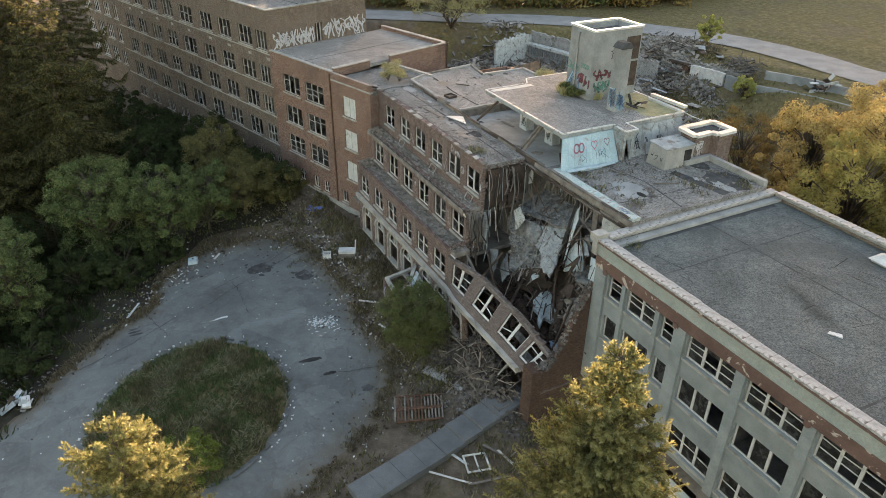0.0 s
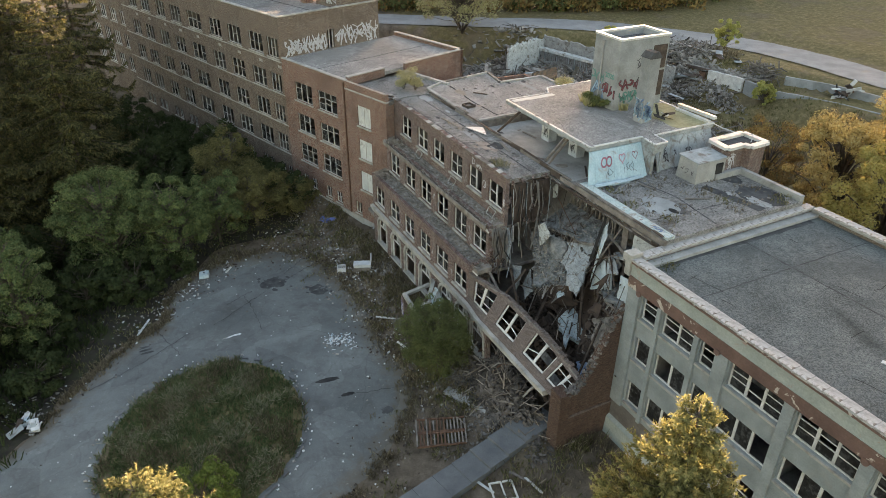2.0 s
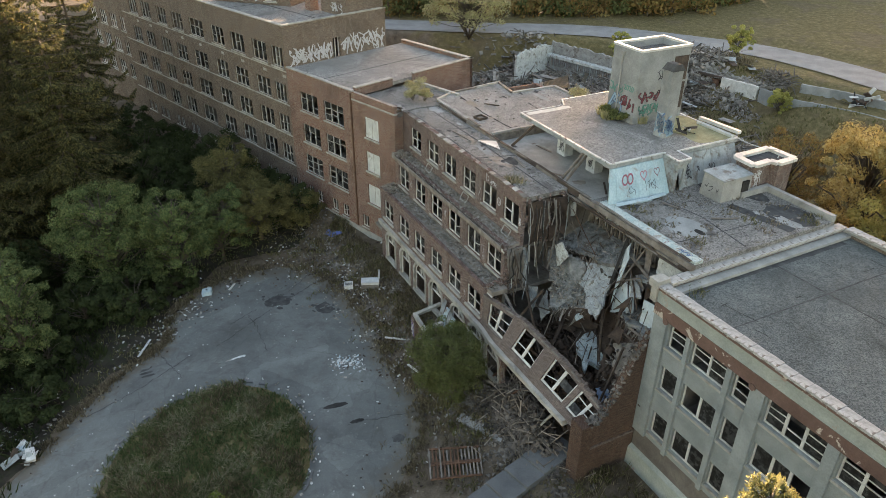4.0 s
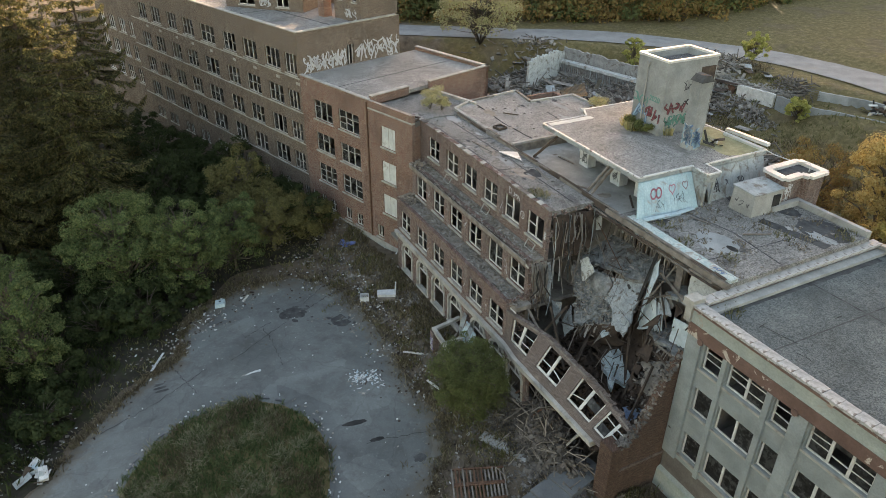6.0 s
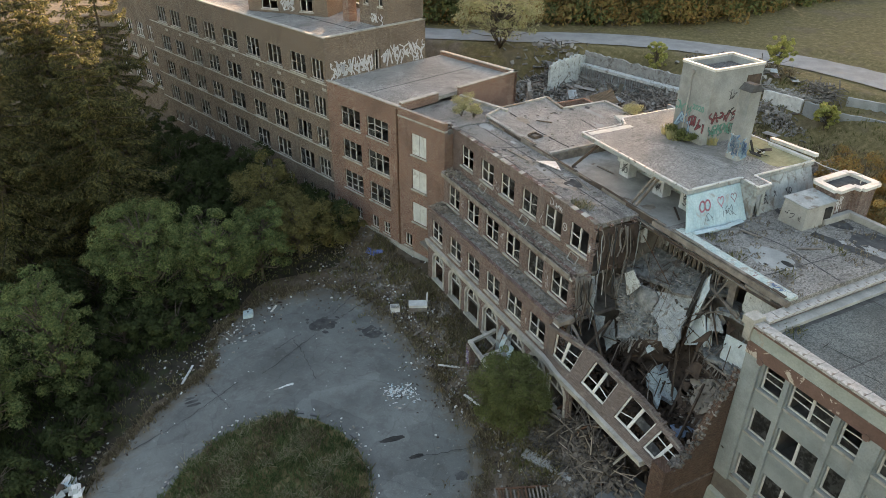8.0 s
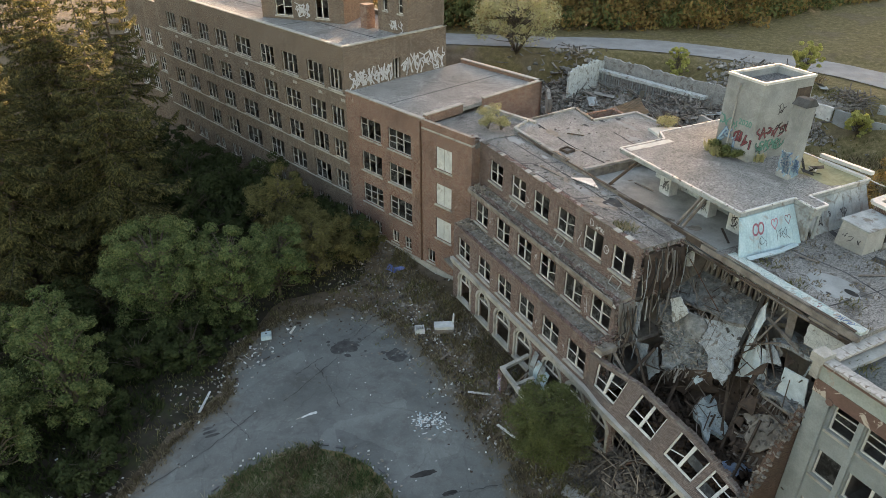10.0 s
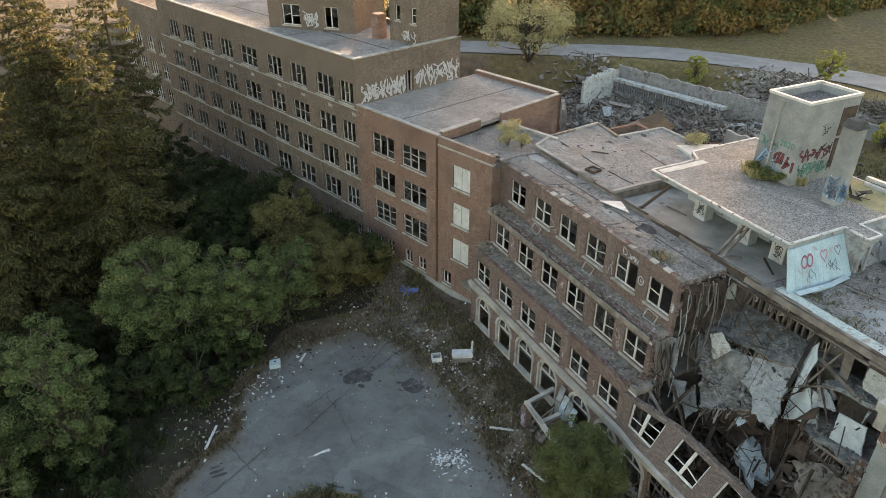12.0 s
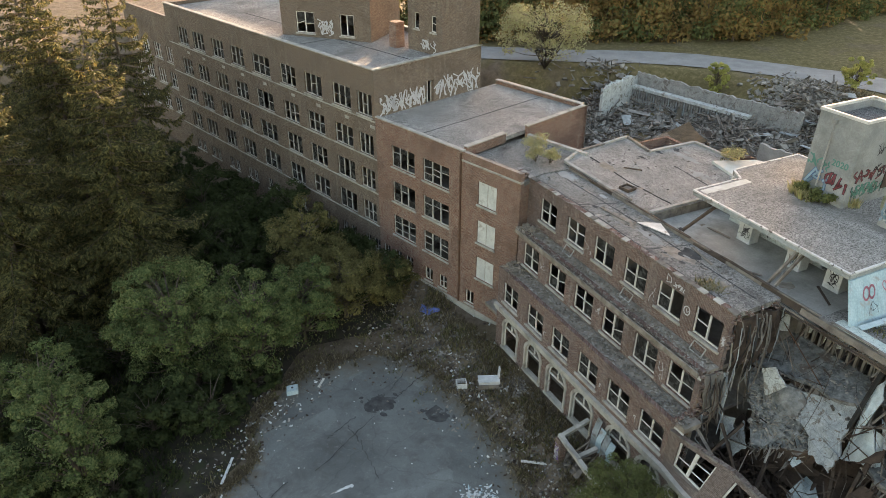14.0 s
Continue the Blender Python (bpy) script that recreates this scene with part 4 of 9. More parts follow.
for i in range(64):
    u = SAG0 + .35 + 12.4 * i / 64
    h = R2.choice((.0, .02, .03, .04, .06, .08, .16 if i > 44 else .05, .24 if i > 50 else .04))
    s.box(u, u + R2.uniform(.16, .2), -5.19, -4.86, 8.953, 8.96 + h)
part("ragged_top", s.move(sag), "brick_taupe", centre)["kind"] = "stuff"
for i in range(12):
    u = SAG0 + .4 + i
    if i in (3, 8, 10):
        continue
    s = Shape()
    s.box(u, u + R2.uniform(.7, .98), -5.24, -5.16, 8.9, 9.0)
    part("edge_strip", s.move(sag), "wood_grey", centre, "weathered strip along the broken wall top")
for a in LW:
    window(centre, a, min(a + 2.3, 0.2), *LROW, -5.2, 2, 2 if a > SAG0 else 1, 0.15, R2, broken=0.95 if a > SAG0 else 0.5, deform=sag, sill=a < SAG0, frame_w=.11 if a > SAG0 else .09, wide_mullion=.2 if a > SAG0 else .12, keep_bars=.55 if a > SAG0 else .8, bar_w=.022 if a > SAG0 else .035)
ARCH = [(-32.2, -30.0), (-28.6, -26.4), (-25.3, -22.9), (-21.9, -19.5), (-17.6, -15.3), (-14.4, -12.2), (-11.6, -9.15)]


def arcade(s, u0, u1, z0, z1, v0, v1, arches, spring, n=12):
    wall(s, u0, u1, z0, z1, v0, v1, [(a, b, z0, z1) for a, b in arches])
    for a, b in arches:
        c, r = (a + b) / 2, (b - a) / 2
        for i in range(n):
            t0, t1 = math.pi * (1 - i / n), math.pi * (1 - (i + 1) / n)
            x0, x1 = c + r * math.cos(t0), c + r * math.cos(t1)
            y0, y1 = spring + r * math.sin(t0), spring + r * math.sin(t1)
            s.hexa([(x0, v0, y0), (x1, v0, y1), (x1, v1, y1), (x0, v1, y0), (x0, v0, z1), (x1, v0, z1), (x1, v1, z1), (x0, v1, z1)])


s = Shape()
arcade(s, FM, -8.7, 0.0, 5.9, -5.2, -4.8, ARCH, 4.0)
part("arcade_wall", s.move(sag), "brick_centre", centre)
for a, b in ARCH:
    c, r = (a + b) / 2, (b - a) / 2
    s = Shape()
    for k in range(15):
        t = math.pi * k / 14
        t2 = math.pi * (k + 1) / 14 if k < 14 else t
        if k < 14:
            for rr0, rr1 in ((r - 0.02, r + 0.24),):
                P = lambda tt, q, vv: (c + q * math.cos(tt), vv, 4.0 + q * math.sin(tt))
                s.hexa([P(t, rr0, -5.3), P(t2, rr0, -5.3), P(t2, rr0, -5.0), P(t, rr0, -5.0), P(t, rr1, -5.3), P(t2, rr1, -5.3), P(t2, rr1, -5.0), P(t, rr1, -5.0)])
    s.box(a - 0.16, a + 0.02, -5.3, -5.0, 1.95, 4.0), s.box(b - 0.02, b + 0.16, -5.3, -5.0, 1.95, 4.0)
    ar = part("arch_surround", s.move(sag), "limestone", centre)
    s = Shape()
    s.box(a + .004, b - .004, -5.17, -4.84, 0.0, 1.74)
    part("arch_infill", s.move(sag), "brick_centre", centre, "low brick wall that closes the foot of the arch")
    s = Shape()
    s.box(a - .22, b + .22, -5.36, -4.86, 1.745, 1.945)
    part("arch_sill", s.move(sag), "limestone", ar, "worn stone sill")
    s = Shape()
    for k in range(8):
        t, t2 = math.pi * k / 8, math.pi * (k + 1) / 8
        s.beam((c + (r - 0.06) * math.cos(t), -5.05, 4.0 + (r - 0.06) * math.sin(t)), (c + (r - 0.06) * math.cos(t2), -5.05, 4.0 + (r - 0.06) * math.sin(t2)), 0.08, 0.1)
    s.box(a, b, -5.1, -5.0, 3.95, 4.07)
    s.box(c - 0.05, c + 0.05, -5.1, -5.0, 4.0, 4.0 + r - 0.05)
    s.box(a + 0.03, a + 0.12, -5.1, -5.0, 1.95, 4.0), s.box(b - 0.12, b - 0.03, -5.1, -5.0, 1.95, 4.0)
    part("fanlight", s.move(sag), "white_wood", ar)
us = [FM - .1 + 1.8 * i for i in range(20)]
for a, b in zip(us[:-1], us[1:]):
    if b > 0.4:
        break
    for q in ((-5.52, -4.82, 5.62, 5.95), (-5.38, -4.84, 5.3, 5.616)):
        s = Shape()
        s.box(a, b - 0.015, *q)
        part("cornice_stone", s.move(sag), "limestone", centre)
for nm, v0, v1, z, e in (("upper_ledge", -3.75, -2.0, 13.0, CE), ("lower_ledge", -5.2, -3.4, 9.6, -11.5)):
    s = Shape()
    s.box(FM, e, v0 + 0.36, v1 - 0.01, z - 0.5, z - 0.1)
    s.box(FM, e, v0 - 0.05, v0 + 0.05, z - 0.35, z + 0.03) if nm == "upper_ledge" else None
    part(nm, s, "ledge_grit", centre)
    s = Shape()
    n = 700
    heap(s, R2, n, lambda: (R2.uniform(FM + 0.3, e - 0.2), R2.uniform(v0 + 0.2, v1 - 0.15), z - 0.1 + abs(R2.gauss(0, 0.06))), lambda: (R2.uniform(.04, .2), R2.uniform(.04, .14), R2.uniform(.02, .07)))
    heap(s, R2, 90, lambda: (FM + abs(R2.gauss(0, .9)), R2.uniform(v0 + .1, v1 - .2), z - .08 + abs(R2.gauss(0, .16))), lambda: (R2.uniform(.1, .34), R2.uniform(.08, .22), R2.uniform(.05, .16)))
    part("ledge_rubble", s, "warm_rubble", centre)["kind"] = "stuff"
    s = Shape()
    heap(s, R2, 420, lambda: (R2.uniform(FM + 0.3, e - 0.2), R2.uniform(v0 + 0.25, v1 - 0.2), z - 0.09 + abs(R2.gauss(0, 0.05))), lambda: (R2.uniform(.05, .3), R2.uniform(.04, .16), R2.uniform(.02, .07)))
    part("ledge_scrap", s, "rubble_pale", centre)["kind"] = "stuff"
    s = Shape()
    s.box(FM, e, v0 + 0.32, v0 + 0.4, z - 0.7, z - 0.45)
    part("ledge_trim", s, "white_wood", centre)
for a in (WU[1] + .3, WU[3] + .4, WU[5] + .5):
    sash = thing("loose_sash", "small white window sash leaning on the brick ledge", "window frame", CM, "loose sashes on the ledge")
    for p, q in (((0, -2.1, 13.55), (1.05, -2.12, 13.5)), ((0, -2.42, 12.98), (1.05, -2.45, 12.98)), ((0, -2.1, 13.53), (0, -2.42, 12.98)), ((1.05, -2.12, 13.48), (1.05, -2.45, 12.98))):
        s = Shape()
        s.beam((p[0] + a, p[1], p[2]), (q[0] + a, q[1], q[2]), .07, .05)
        part("sash_rail", s, "worn_frame", sash)
top_face = lambda p, z, l: (p, -2.0 - l, z)
ROUND = [(math.cos(k * .524) * .26, math.sin(k * .524) * .32) for k in range(13)]
for pts, w in (([(-15.65 + x, 15.1 + z) for x, z in ROUND], .07), ([(-15.72, 15.2), (-15.62, 14.98), (-15.5, 15.12)], .05), ([(-17.75, 16.15), (-17.75, 16.75), (-17.4, 16.6), (-17.35, 16.3), (-17.75, 16.15)], .05),
               *[([(-12.48 + .16 * math.cos(k * .785), 14.75 + .36 * math.sin(k * .785)), (-12.48 - .16 * math.cos(k * .785), 14.75 - .36 * math.sin(k * .785))], .06) for k in range(4)]):
    s = Shape()
    stroke(s, top_face, pts, w, .008)
    part("graffiti", s, "ink_white", centre)
tag_row(centre, R2, "ink_white", top_face, -17.2, -15.9, 16.1, 16.55, .05)
for v, z0, z1, spots in ((-2.0, 12.9, 16.7, (-19.5, -26.5)), (-3.4, 9.1, 12.6, (-16.0, -23.0, -30.2)), (-5.2, 6.1, 8.6, (-16.0, -19.5, -26.5))):
    for a in spots:
        tag_marks(centre, R2, ["ink_white"], lambda p, z, l: (p, v - l, z), a, a + .95, z0 + .9, z1 - .9, 2, 0.03)
# roofs of the centre block
s = Shape()
s.box(FR, CE - 0.1, -1.64, 2.3, 16.35, 16.75)
part("front_roof", s, "gravel_tar", centre)
u = FR
while u < CE - .2:
    w_ = R2.uniform(.35, .7)
    if R2.random() < .9:
        s = Shape()
        s.hexa([(u, -2.07 + R2.uniform(-.03, .05), 17.004), (u + w_ - .02, -2.07 + R2.uniform(-.03, .05), 17.004), (u + w_ - .02, -1.66, 17.004), (u, -1.66, 17.004)]
               + [(u, -2.06, 17.03 + R2.uniform(0, .1)), (u + w_ - .02, -2.06, 17.03 + R2.uniform(0, .1)), (u + w_ - .02, -1.66, 17.06 + R2.uniform(0, .08)), (u, -1.66, 17.06 + R2.uniform(0, .08))])
        part("coping_stone", s, R2.choice(("limestone", "rubble", "brick_centre", "rubble_pale", "brick_centre")), centre)
    u += w_
for i in range(12):
    a = -35.0 + i * 3.0
    s = Shape()
    over = a > -13.2
    zb, zt = (16.46, 16.84) if over else (16.5, 16.96)
    s.hexa([(a, 2.3, zb), (a + 2.98, 2.3, zb), (a + 2.98, 2.62, zb), (a, 2.62, zb), (a, 2.32 + R2.uniform(0, .06), zt), (a + 2.98, 2.32 + R2.uniform(0, .06), zt), (a + 2.98, 2.62, zt + R2.uniform(-.04, .03)), (a, 2.62, zt + R2.uniform(-.04, .03))])
    part("roof_kerb", s, "wood_grey" if over else R2.choice(("wood_grey", "wood_grey", "wood_dark")), centre, "weathered timber kerb")
for row, (v0, z0, w_, h_) in enumerate(((2.3, 16.1, .12, .18), (2.46, 15.9, .1, .2), (2.14, 16.2, .2, .06), (2.2, 16.3, .08, .14), (2.44, 16.98, .2, .06))):
    a = -13.0 if row < 3 else FR + 1.5
    while a < 0.5:
        L = R2.uniform(1.8, 4.2)
        b = min(a + L, 0.8)
        s = Shape()
        j = [R2.uniform(-.05, .05) for _ in range(4)]
        s.beam((a, v0 + j[0], z0 + h_ / 2 + j[1]), (b - R2.uniform(0.01, .12), v0 + j[2], z0 + h_ / 2 + j[3]), w_, h_ * R2.uniform(.75, 1.1), R2.uniform(-.12, .12))
        part("edge_plank", s, R2.choice(("wood_dark", "wood_dark", "wood_dark", "wood_grey")), centre)
        a = b
        if R2.random() < .12:
            a += R2.uniform(.2, .7)
        if b >= 0.8:
            break
s = Shape()
s.prism([(-36, 2.63), (-24.8, 2.63), (-24.8, 9.0), (-24.0, 9.0), (-24.0, 16.6), (-30, 16.6), (-34.6, 16.6), (-34.6, 11.0), (-38.5, 11.8), (-37.6, 5.3)], 16.4, 16.95)
part("tan_roof", s, "gravel_tan", centre)
s = Shape()
s.prism([(-24.8, 2.63), (-9.9, 2.63), (-9.9, 9.0), (-24.8, 9.0)], 15.9, 16.25)
part("terrace_floor", s, "concrete", centre)
s = Shape()
s.prism([(-9.9, 2.63), (0.85, 2.63), (0.85, 16.4), (-9.9, 16.4)], 16.2, 16.72)
part("rear_roof", s, "gravel_tar", centre, "patchy tar and gravel roof")
s = Shape()
s.box(-9.0, 0.84, 2.64, 3.4, 16.724, 16.95)
part("painted_kerb", s, "torn_kerb", centre, "roof kerb with peeling turquoise paint")
tag_row(centre, R2, "ink_blue", lambda a, z, l: (a, z, 16.95 + l), -1.0, 0.3, 2.75, 3.25, .05)
tag_marks(centre, R2, ["ink_red"], lambda a, z, l: (a, z, 16.95 + l), -2.4, -1.8, 2.7, 3.3, 2, .05)
s = Shape()
s.box(-4.9, 0.85, 16.0, 16.4, 16.724, 17.2), s.box(-5.3, -4.9, 13.2, 16.4, 16.724, 17.2)
part("rear_parapet", s, "concrete", centre)
s = Shape()
s.box(-24.8, -24.6, 2.7, 9.0, 15.6, 16.98)
part("terrace_kerb", s, "wood_grey", centre)
# back walls and floors behind
s = Shape()
s.box(-38, 0.8, 16.42, 16.8, 0, 16.3), s.box(-38.3, -38.0, -1, 16.8, 0, 16.3)
part("back_wall", s, "brick_red", centre)
s = Shape()
wall(s, FR, -12.5, 0.0, 16.15, 2.36, 2.6)
s.box(-12.75, -12.5, 2.61, 4.99, 0.0, 15.85)
wall(s, -12.75, 0.85, 0.0, 15.85, 5.0, 5.25, [(-12.2 + .5 * i, -11.86 + .5 * i, 13.2, 15.5) for i in range(13)] + [(-9.5, -8.2, 8.3, 10.6), (-5.5, -4.2, 8.4, 10.6), (-4.6, -3.3, 12.5, 14.9), (-2.2, -1.0, 8.4, 10.6)])
part("corridor_wall", s, "interior", centre)
for z in (12.3, 8.2, 4.1):
    s = Shape()
    s.box(FR, -12.8, {12.3: -1.6, 8.2: -3.0, 4.1: -4.8}[z], 2.35, z - 0.3, z), s.box(FR, -12.76, 2.61, 16.4, z - 0.3, z), s.box(-12.74, 0.85, 5.26, 16.4, z - 0.3, z)
    part("floor_slab", s, "interior", centre)
s = Shape()
for a in (-29.2, -22.2, -18.7):
    s.box(a, a + 0.2, -1.6, 2.35, 4.1, 16.3)
part("cross_wall", s, "interior", centre)

# ---- roof house with canopy ----
pent = thing("roof_house", "rooftop plant house with gravel canopy and slanted graffiti walls", "building", CM)
CAN = [(-22.6, 4.3), (-9.75, 4.0), (-9.7, 9.2), (-7.9, 9.0), (-7.9, 10.3), (-9.5, 10.4), (-9.5, 17.0), (-24.0, 17.0), (-24.0, 9.8), (-22.6, 9.0)]
s = Shape()
s.prism(CAN, 19.1, 19.5)
part("canopy", s, "gravel_tan", pent, "flat gravel canopy roof")
s = Shape()
for k, ((a, b), (c, d)) in enumerate(zip(CAN, CAN[1:] + CAN[:1])):
    s.beam((a, b, 19.48 + .003 * (k % 3)), (c, d, 19.48 + .003 * (k % 3)), 0.16 - .004 * (k % 3), 0.1)
part("fascia", s, "peeling_edge", pent, "white metal edge, peeling and rust-stained")
s = Shape()
for k, ((a, b), (c, d)) in enumerate(zip(CAN, CAN[1:] + CAN[:1])):
    s.beam((a, b, 19.27 + .003 * (k % 3)), (c, d, 19.27 + .003 * (k % 3)), 0.1 - .004 * (k % 3), 0.3)
part("edge_board", s, "plaster", pent, "grey weathered edge board")
s = Shape()
wall(s, -22.3, -10.1, 16.25, 19.08, 8.4, 8.65, [(-18.5, -17.3, 16.9, 18.6), (-14.2, -13.2, 16.3, 18.5)])
s.box(-23.8, -10.1, 16.3, 16.6, 16.72, 19.08), s.box(-23.9, -23.6, 9.5, 16.6, 16.0, 19.08)
part("wall", s, "torn_pale", pent)
tag_row(pent, R2, "ink_black", lambda a, z, l: (a, 8.4 - l, z), -22.0, -18.7, 16.4, 17.9, .09)
tag_row(pent, R2, "ink_black", lambda a, z, l: (a, 8.4 - l, z), -17.1, -14.4, 16.5, 17.8, .09)
tag_row(pent, R2, "ink_sky", lambda a, z, l: (a, 8.4 - l, z), -13.0, -10.3, 16.4, 17.6, .1)
for u in (-19.9, -15.7, -12.7):
    s = Shape()
    s.box(u, u + 1.15, 6.6, 7.5, 16.25, 19.09)
    part("post", s, "litter", pent)
    tag_marks(pent, R2, ["ink_black"], lambda a, z, l: (a, 6.6 - l, z), u + .1, u + 1.05, 16.5, 17.8, 5, 0.05)
s = Shape()
s.beam((-13.8, 17.1, 19.8), (-9.4, 17.0, 19.95), .36, .26)
part("rear_trim", s, "white_metal", pent)
s = Shape()
s.box(-13.5, -9.6, 16.4, 16.75, 17.0, 19.7)
part("rear_upstand", s, "boards", pent)
for i in range(9):
    s = Shape()
    v0, v1 = 3.95 + 0.575 * i, 3.95 + 0.575 * (i + 1) - 0.015
    w0, w1 = 3.0 + 0.66 * i, 3.0 + 0.66 * (i + 1) - 0.015
    s.hexa([(-8.3, w0, 16.73), (-8.15, w0, 16.73), (-8.15, w1, 16.73), (-8.3, w1, 16.73), (-9.75, v0, 19.09), (-9.6, v0, 19.09), (-9.6, v1, 19.09), (-9.75, v1, 19.09)])
    part("slanted_board", s, "turquoise", pent, "slanted board with peeling turquoise paint")
SW = lambda a, z, l: (-8.15 - (z - 16.73) * 0.614 + l + 0.002, 3.0 + (a - 3.0) * (1 - 0.13 * (z - 16.73) / 2.36) + 0.95 * (z - 16.73) / 2.36, z)
def heart(a0, z0, r, colour, thick, square=False):
    """A sprayed heart, or a doubled ring, on the slanted boards."""
    s = Shape()
    pts = []
    for k in range(25):
        q = 2 * math.pi * k / 24
        pts.append((a0 + r * (math.sin(q) ** 3 if not square else math.sin(q)), z0 + r * ((13 * math.cos(q) - 5 * math.cos(2 * q) - 2 * math.cos(3 * q) - math.cos(4 * q)) / 16 if not square else 1.1 * math.cos(q))))
    stroke(s, SW, pts, thick, .006)
    part("graffiti", s, colour, pent, "pink sprayed sign")


for a_ in (4.55, 5.1):
    heart(a_, 18.25, .28, "ink_pink", .12, True)
heart(6.55, 18.3, .34, "ink_pink", .07)
heart(8.0, 18.35, .3, "ink_red", .05)
for k, (a, z, L) in enumerate(((3.4, 16.95, 2.6), (4.6, 16.85, 2.2), (5.9, 16.9, 2.4))):
    s = Shape()
    s.beam((-7.9 + .1 * k, a, z + .06), (-7.7 - .15 * k, a + L, z + R2.uniform(-.05, .15)), .35, .05, R2.uniform(-.3, .3))
    part("fallen_board", s, "tin_blue", pent, "broken turquoise board at the foot of the wall")
tag_row(pent, R2, "ink_black", SW, 4.7, 5.9, 17.1, 17.8, .025)
tag_row(pent, R2, "ink_black", SW, 6.5, 8.0, 17.2, 18.0, .03)
s = Shape()
s.box(-8.3, -8.16, 9.2, 9.45, 16.73, 19.09), s.box(-8.3, -8.16, 10.05, 10.28, 16.73, 19.09), s.box(-8.3, -8.16, 9.45, 10.05, 18.6, 19.09), s.box(-9.7, -8.31, 9.12, 9.22, 16.73, 19.09)
part("doorway", s, "plaster", pent)
s = Shape()
s.box(-9.7, -9.5, 9.23, 10.3, 16.73, 19.09)
part("dark_door", s, "wood_dark", pent)
for i in range(7):
    s = Shape()
    w0, w1 = 10.32 + 0.92 * i, 10.32 + 0.92 * (i + 1) - 0.03
    s.hexa([(-8.55, w0, 16.73), (-8.4, w0, 16.73), (-8.4, w1, 16.73), (-8.55, w1, 16.73), (-9.6, w0, 19.09), (-9.45, w0, 19.09), (-9.45, w1, 19.09), (-9.6, w1, 19.09)])
    part("slanted_board", s, "plaster", pent)
tag_marks(pent, R2, ["ink_black"], lambda a, z, l: (-8.4 - (z - 16.73) * 0.445 + l + 0.002, a, z), 10.6, 14.5, 17.1, 18.6, 7, 0.06)
for (a, b) in (((-20.6, 4.6, 19.0), (-21.7, 2.9, 16.9)), ((-13.6, 4.6, 19.0), (-13.9, 2.8, 16.9)), ((-13.2, 4.6, 19.0), (-13.4, 2.8, 16.9))):
    s = Shape()
    s.beam(a, b, 0.16, 0.2)
    part("strut", s, "wood_dark" if a[0] < -20 else "wood_grey", pent)

tower = thing("chimney_tower", "tall rendered roof tower with white rim and graffiti", "chimney", CM)
for a in ((-19.2, -15.75, 11.15, 11.33), (-19.2, -15.75, 16.42, 16.6), (-19.2, -19.02, 11.33, 16.42), (-15.93, -15.75, 11.33, 16.42)):
    s = Shape()
    s.box(*a, 16.8, 25.6)
    part("shaft_wall", s, "render_grey", tower, "grey rendered wall, stained and tagged")
s = Shape()
s.box(-19.02, -15.93, 11.33, 16.42, 24.7, 25.1)
part("top_fill", s, "gravel_dark", tower)
s = Shape()
for a in ((-19.26, -15.69, 11.09, 11.3), (-19.26, -15.69, 16.45, 16.66), (-19.26, -19.05, 11.3, 16.45), (-15.9, -15.69, 11.3, 16.45)):
    s.box(*a, 25.604, 25.8)
part("rim", s, "white_metal", tower, "white painted rim")
s = Shape()
s.box(-15.745, -15.7, 14.9, 16.45, 22.8, 24.9), s.box(-15.745, -15.7, 14.9, 16.45, 20.3, 22.6)
part("shutter", s, "wood_dark", tower, "dark brown shutter")
s = Shape()
s.tube([(-17.9, 11.06, 25.3), (-17.9, 11.03, 23.0), (-17.95, 11.05, 20.4)], [0.06] * 3, 7), s.box(-18.05, -17.75, 10.95, 11.146, 25.0, 25.3)
part("conduit", s, "concrete", tower, "pale vertical conduit")
front = lambda a, z, l: (a, 11.15 - l, z)
side = lambda a, z, l: (-15.75 + l, a, z)
tag_row(tower, R2, "ink_red", side, 11.4, 13.2, 21.2, 22.2, .1, "ink_black")
tag_row(tower, R2, "ink_teal", side, 11.5, 15.6, 20.1, 21.0, .09, "ink_black")
tag_row(tower, R2, "ink_red", side, 13.2, 15.5, 21.2, 22.2, .08, "ink_black")
tag_row(tower, R2, "ink_black", side, 13.4, 15.6, 21.4, 22.5, .1)
tag_marks(tower, R2, ["ink_black"], side, 12.6, 14.8, 22.7, 24.0, 4, 0.05)
tag_row(tower, R2, "ink_red", front, -17.5, -15.9, 20.5, 21.7, .11, "ink_black")
tag_row(tower, R2, "ink_sky", front, -19.1, -17.4, 20.1, 21.6, .14, "ink_blue")
tag_row(tower, R2, "ink_teal", front, -19.1, -17.3, 21.6, 22.5, .1)
written(tower, "2020", "ink_teal", Matrix.Translation((-17.35, 11.14, 22.2)) @ Matrix.Rotation(radians(90), 4, 'X'), 0.62)
written(tower, "SKY", "ink_teal", Matrix.Translation((-15.74, 12.0, 20.3)) @ Matrix.Rotation(radians(90), 4, 'Z') @ Matrix.Rotation(radians(90), 4, 'X'), 1.15)
stack = thing("flue_stack", "square concrete flue stack with a dark capped top", "chimney", CM)
s = Shape()
s.box(-13.1, -12.05, 11.15, 12.25, 19.5, 25.0)
part("shaft", s, "render_grey", stack)
s = Shape()
s.hexa([(-13.2, 11.05, 25.0), (-11.95, 11.05, 25.0), (-11.95, 12.35, 25.0), (-13.2, 12.35, 25.0), (-13.1, 11.4, 25.5), (-12.05, 11.4, 25.5), (-12.05, 12.0, 25.5), (-13.1, 12.0, 25.5)])
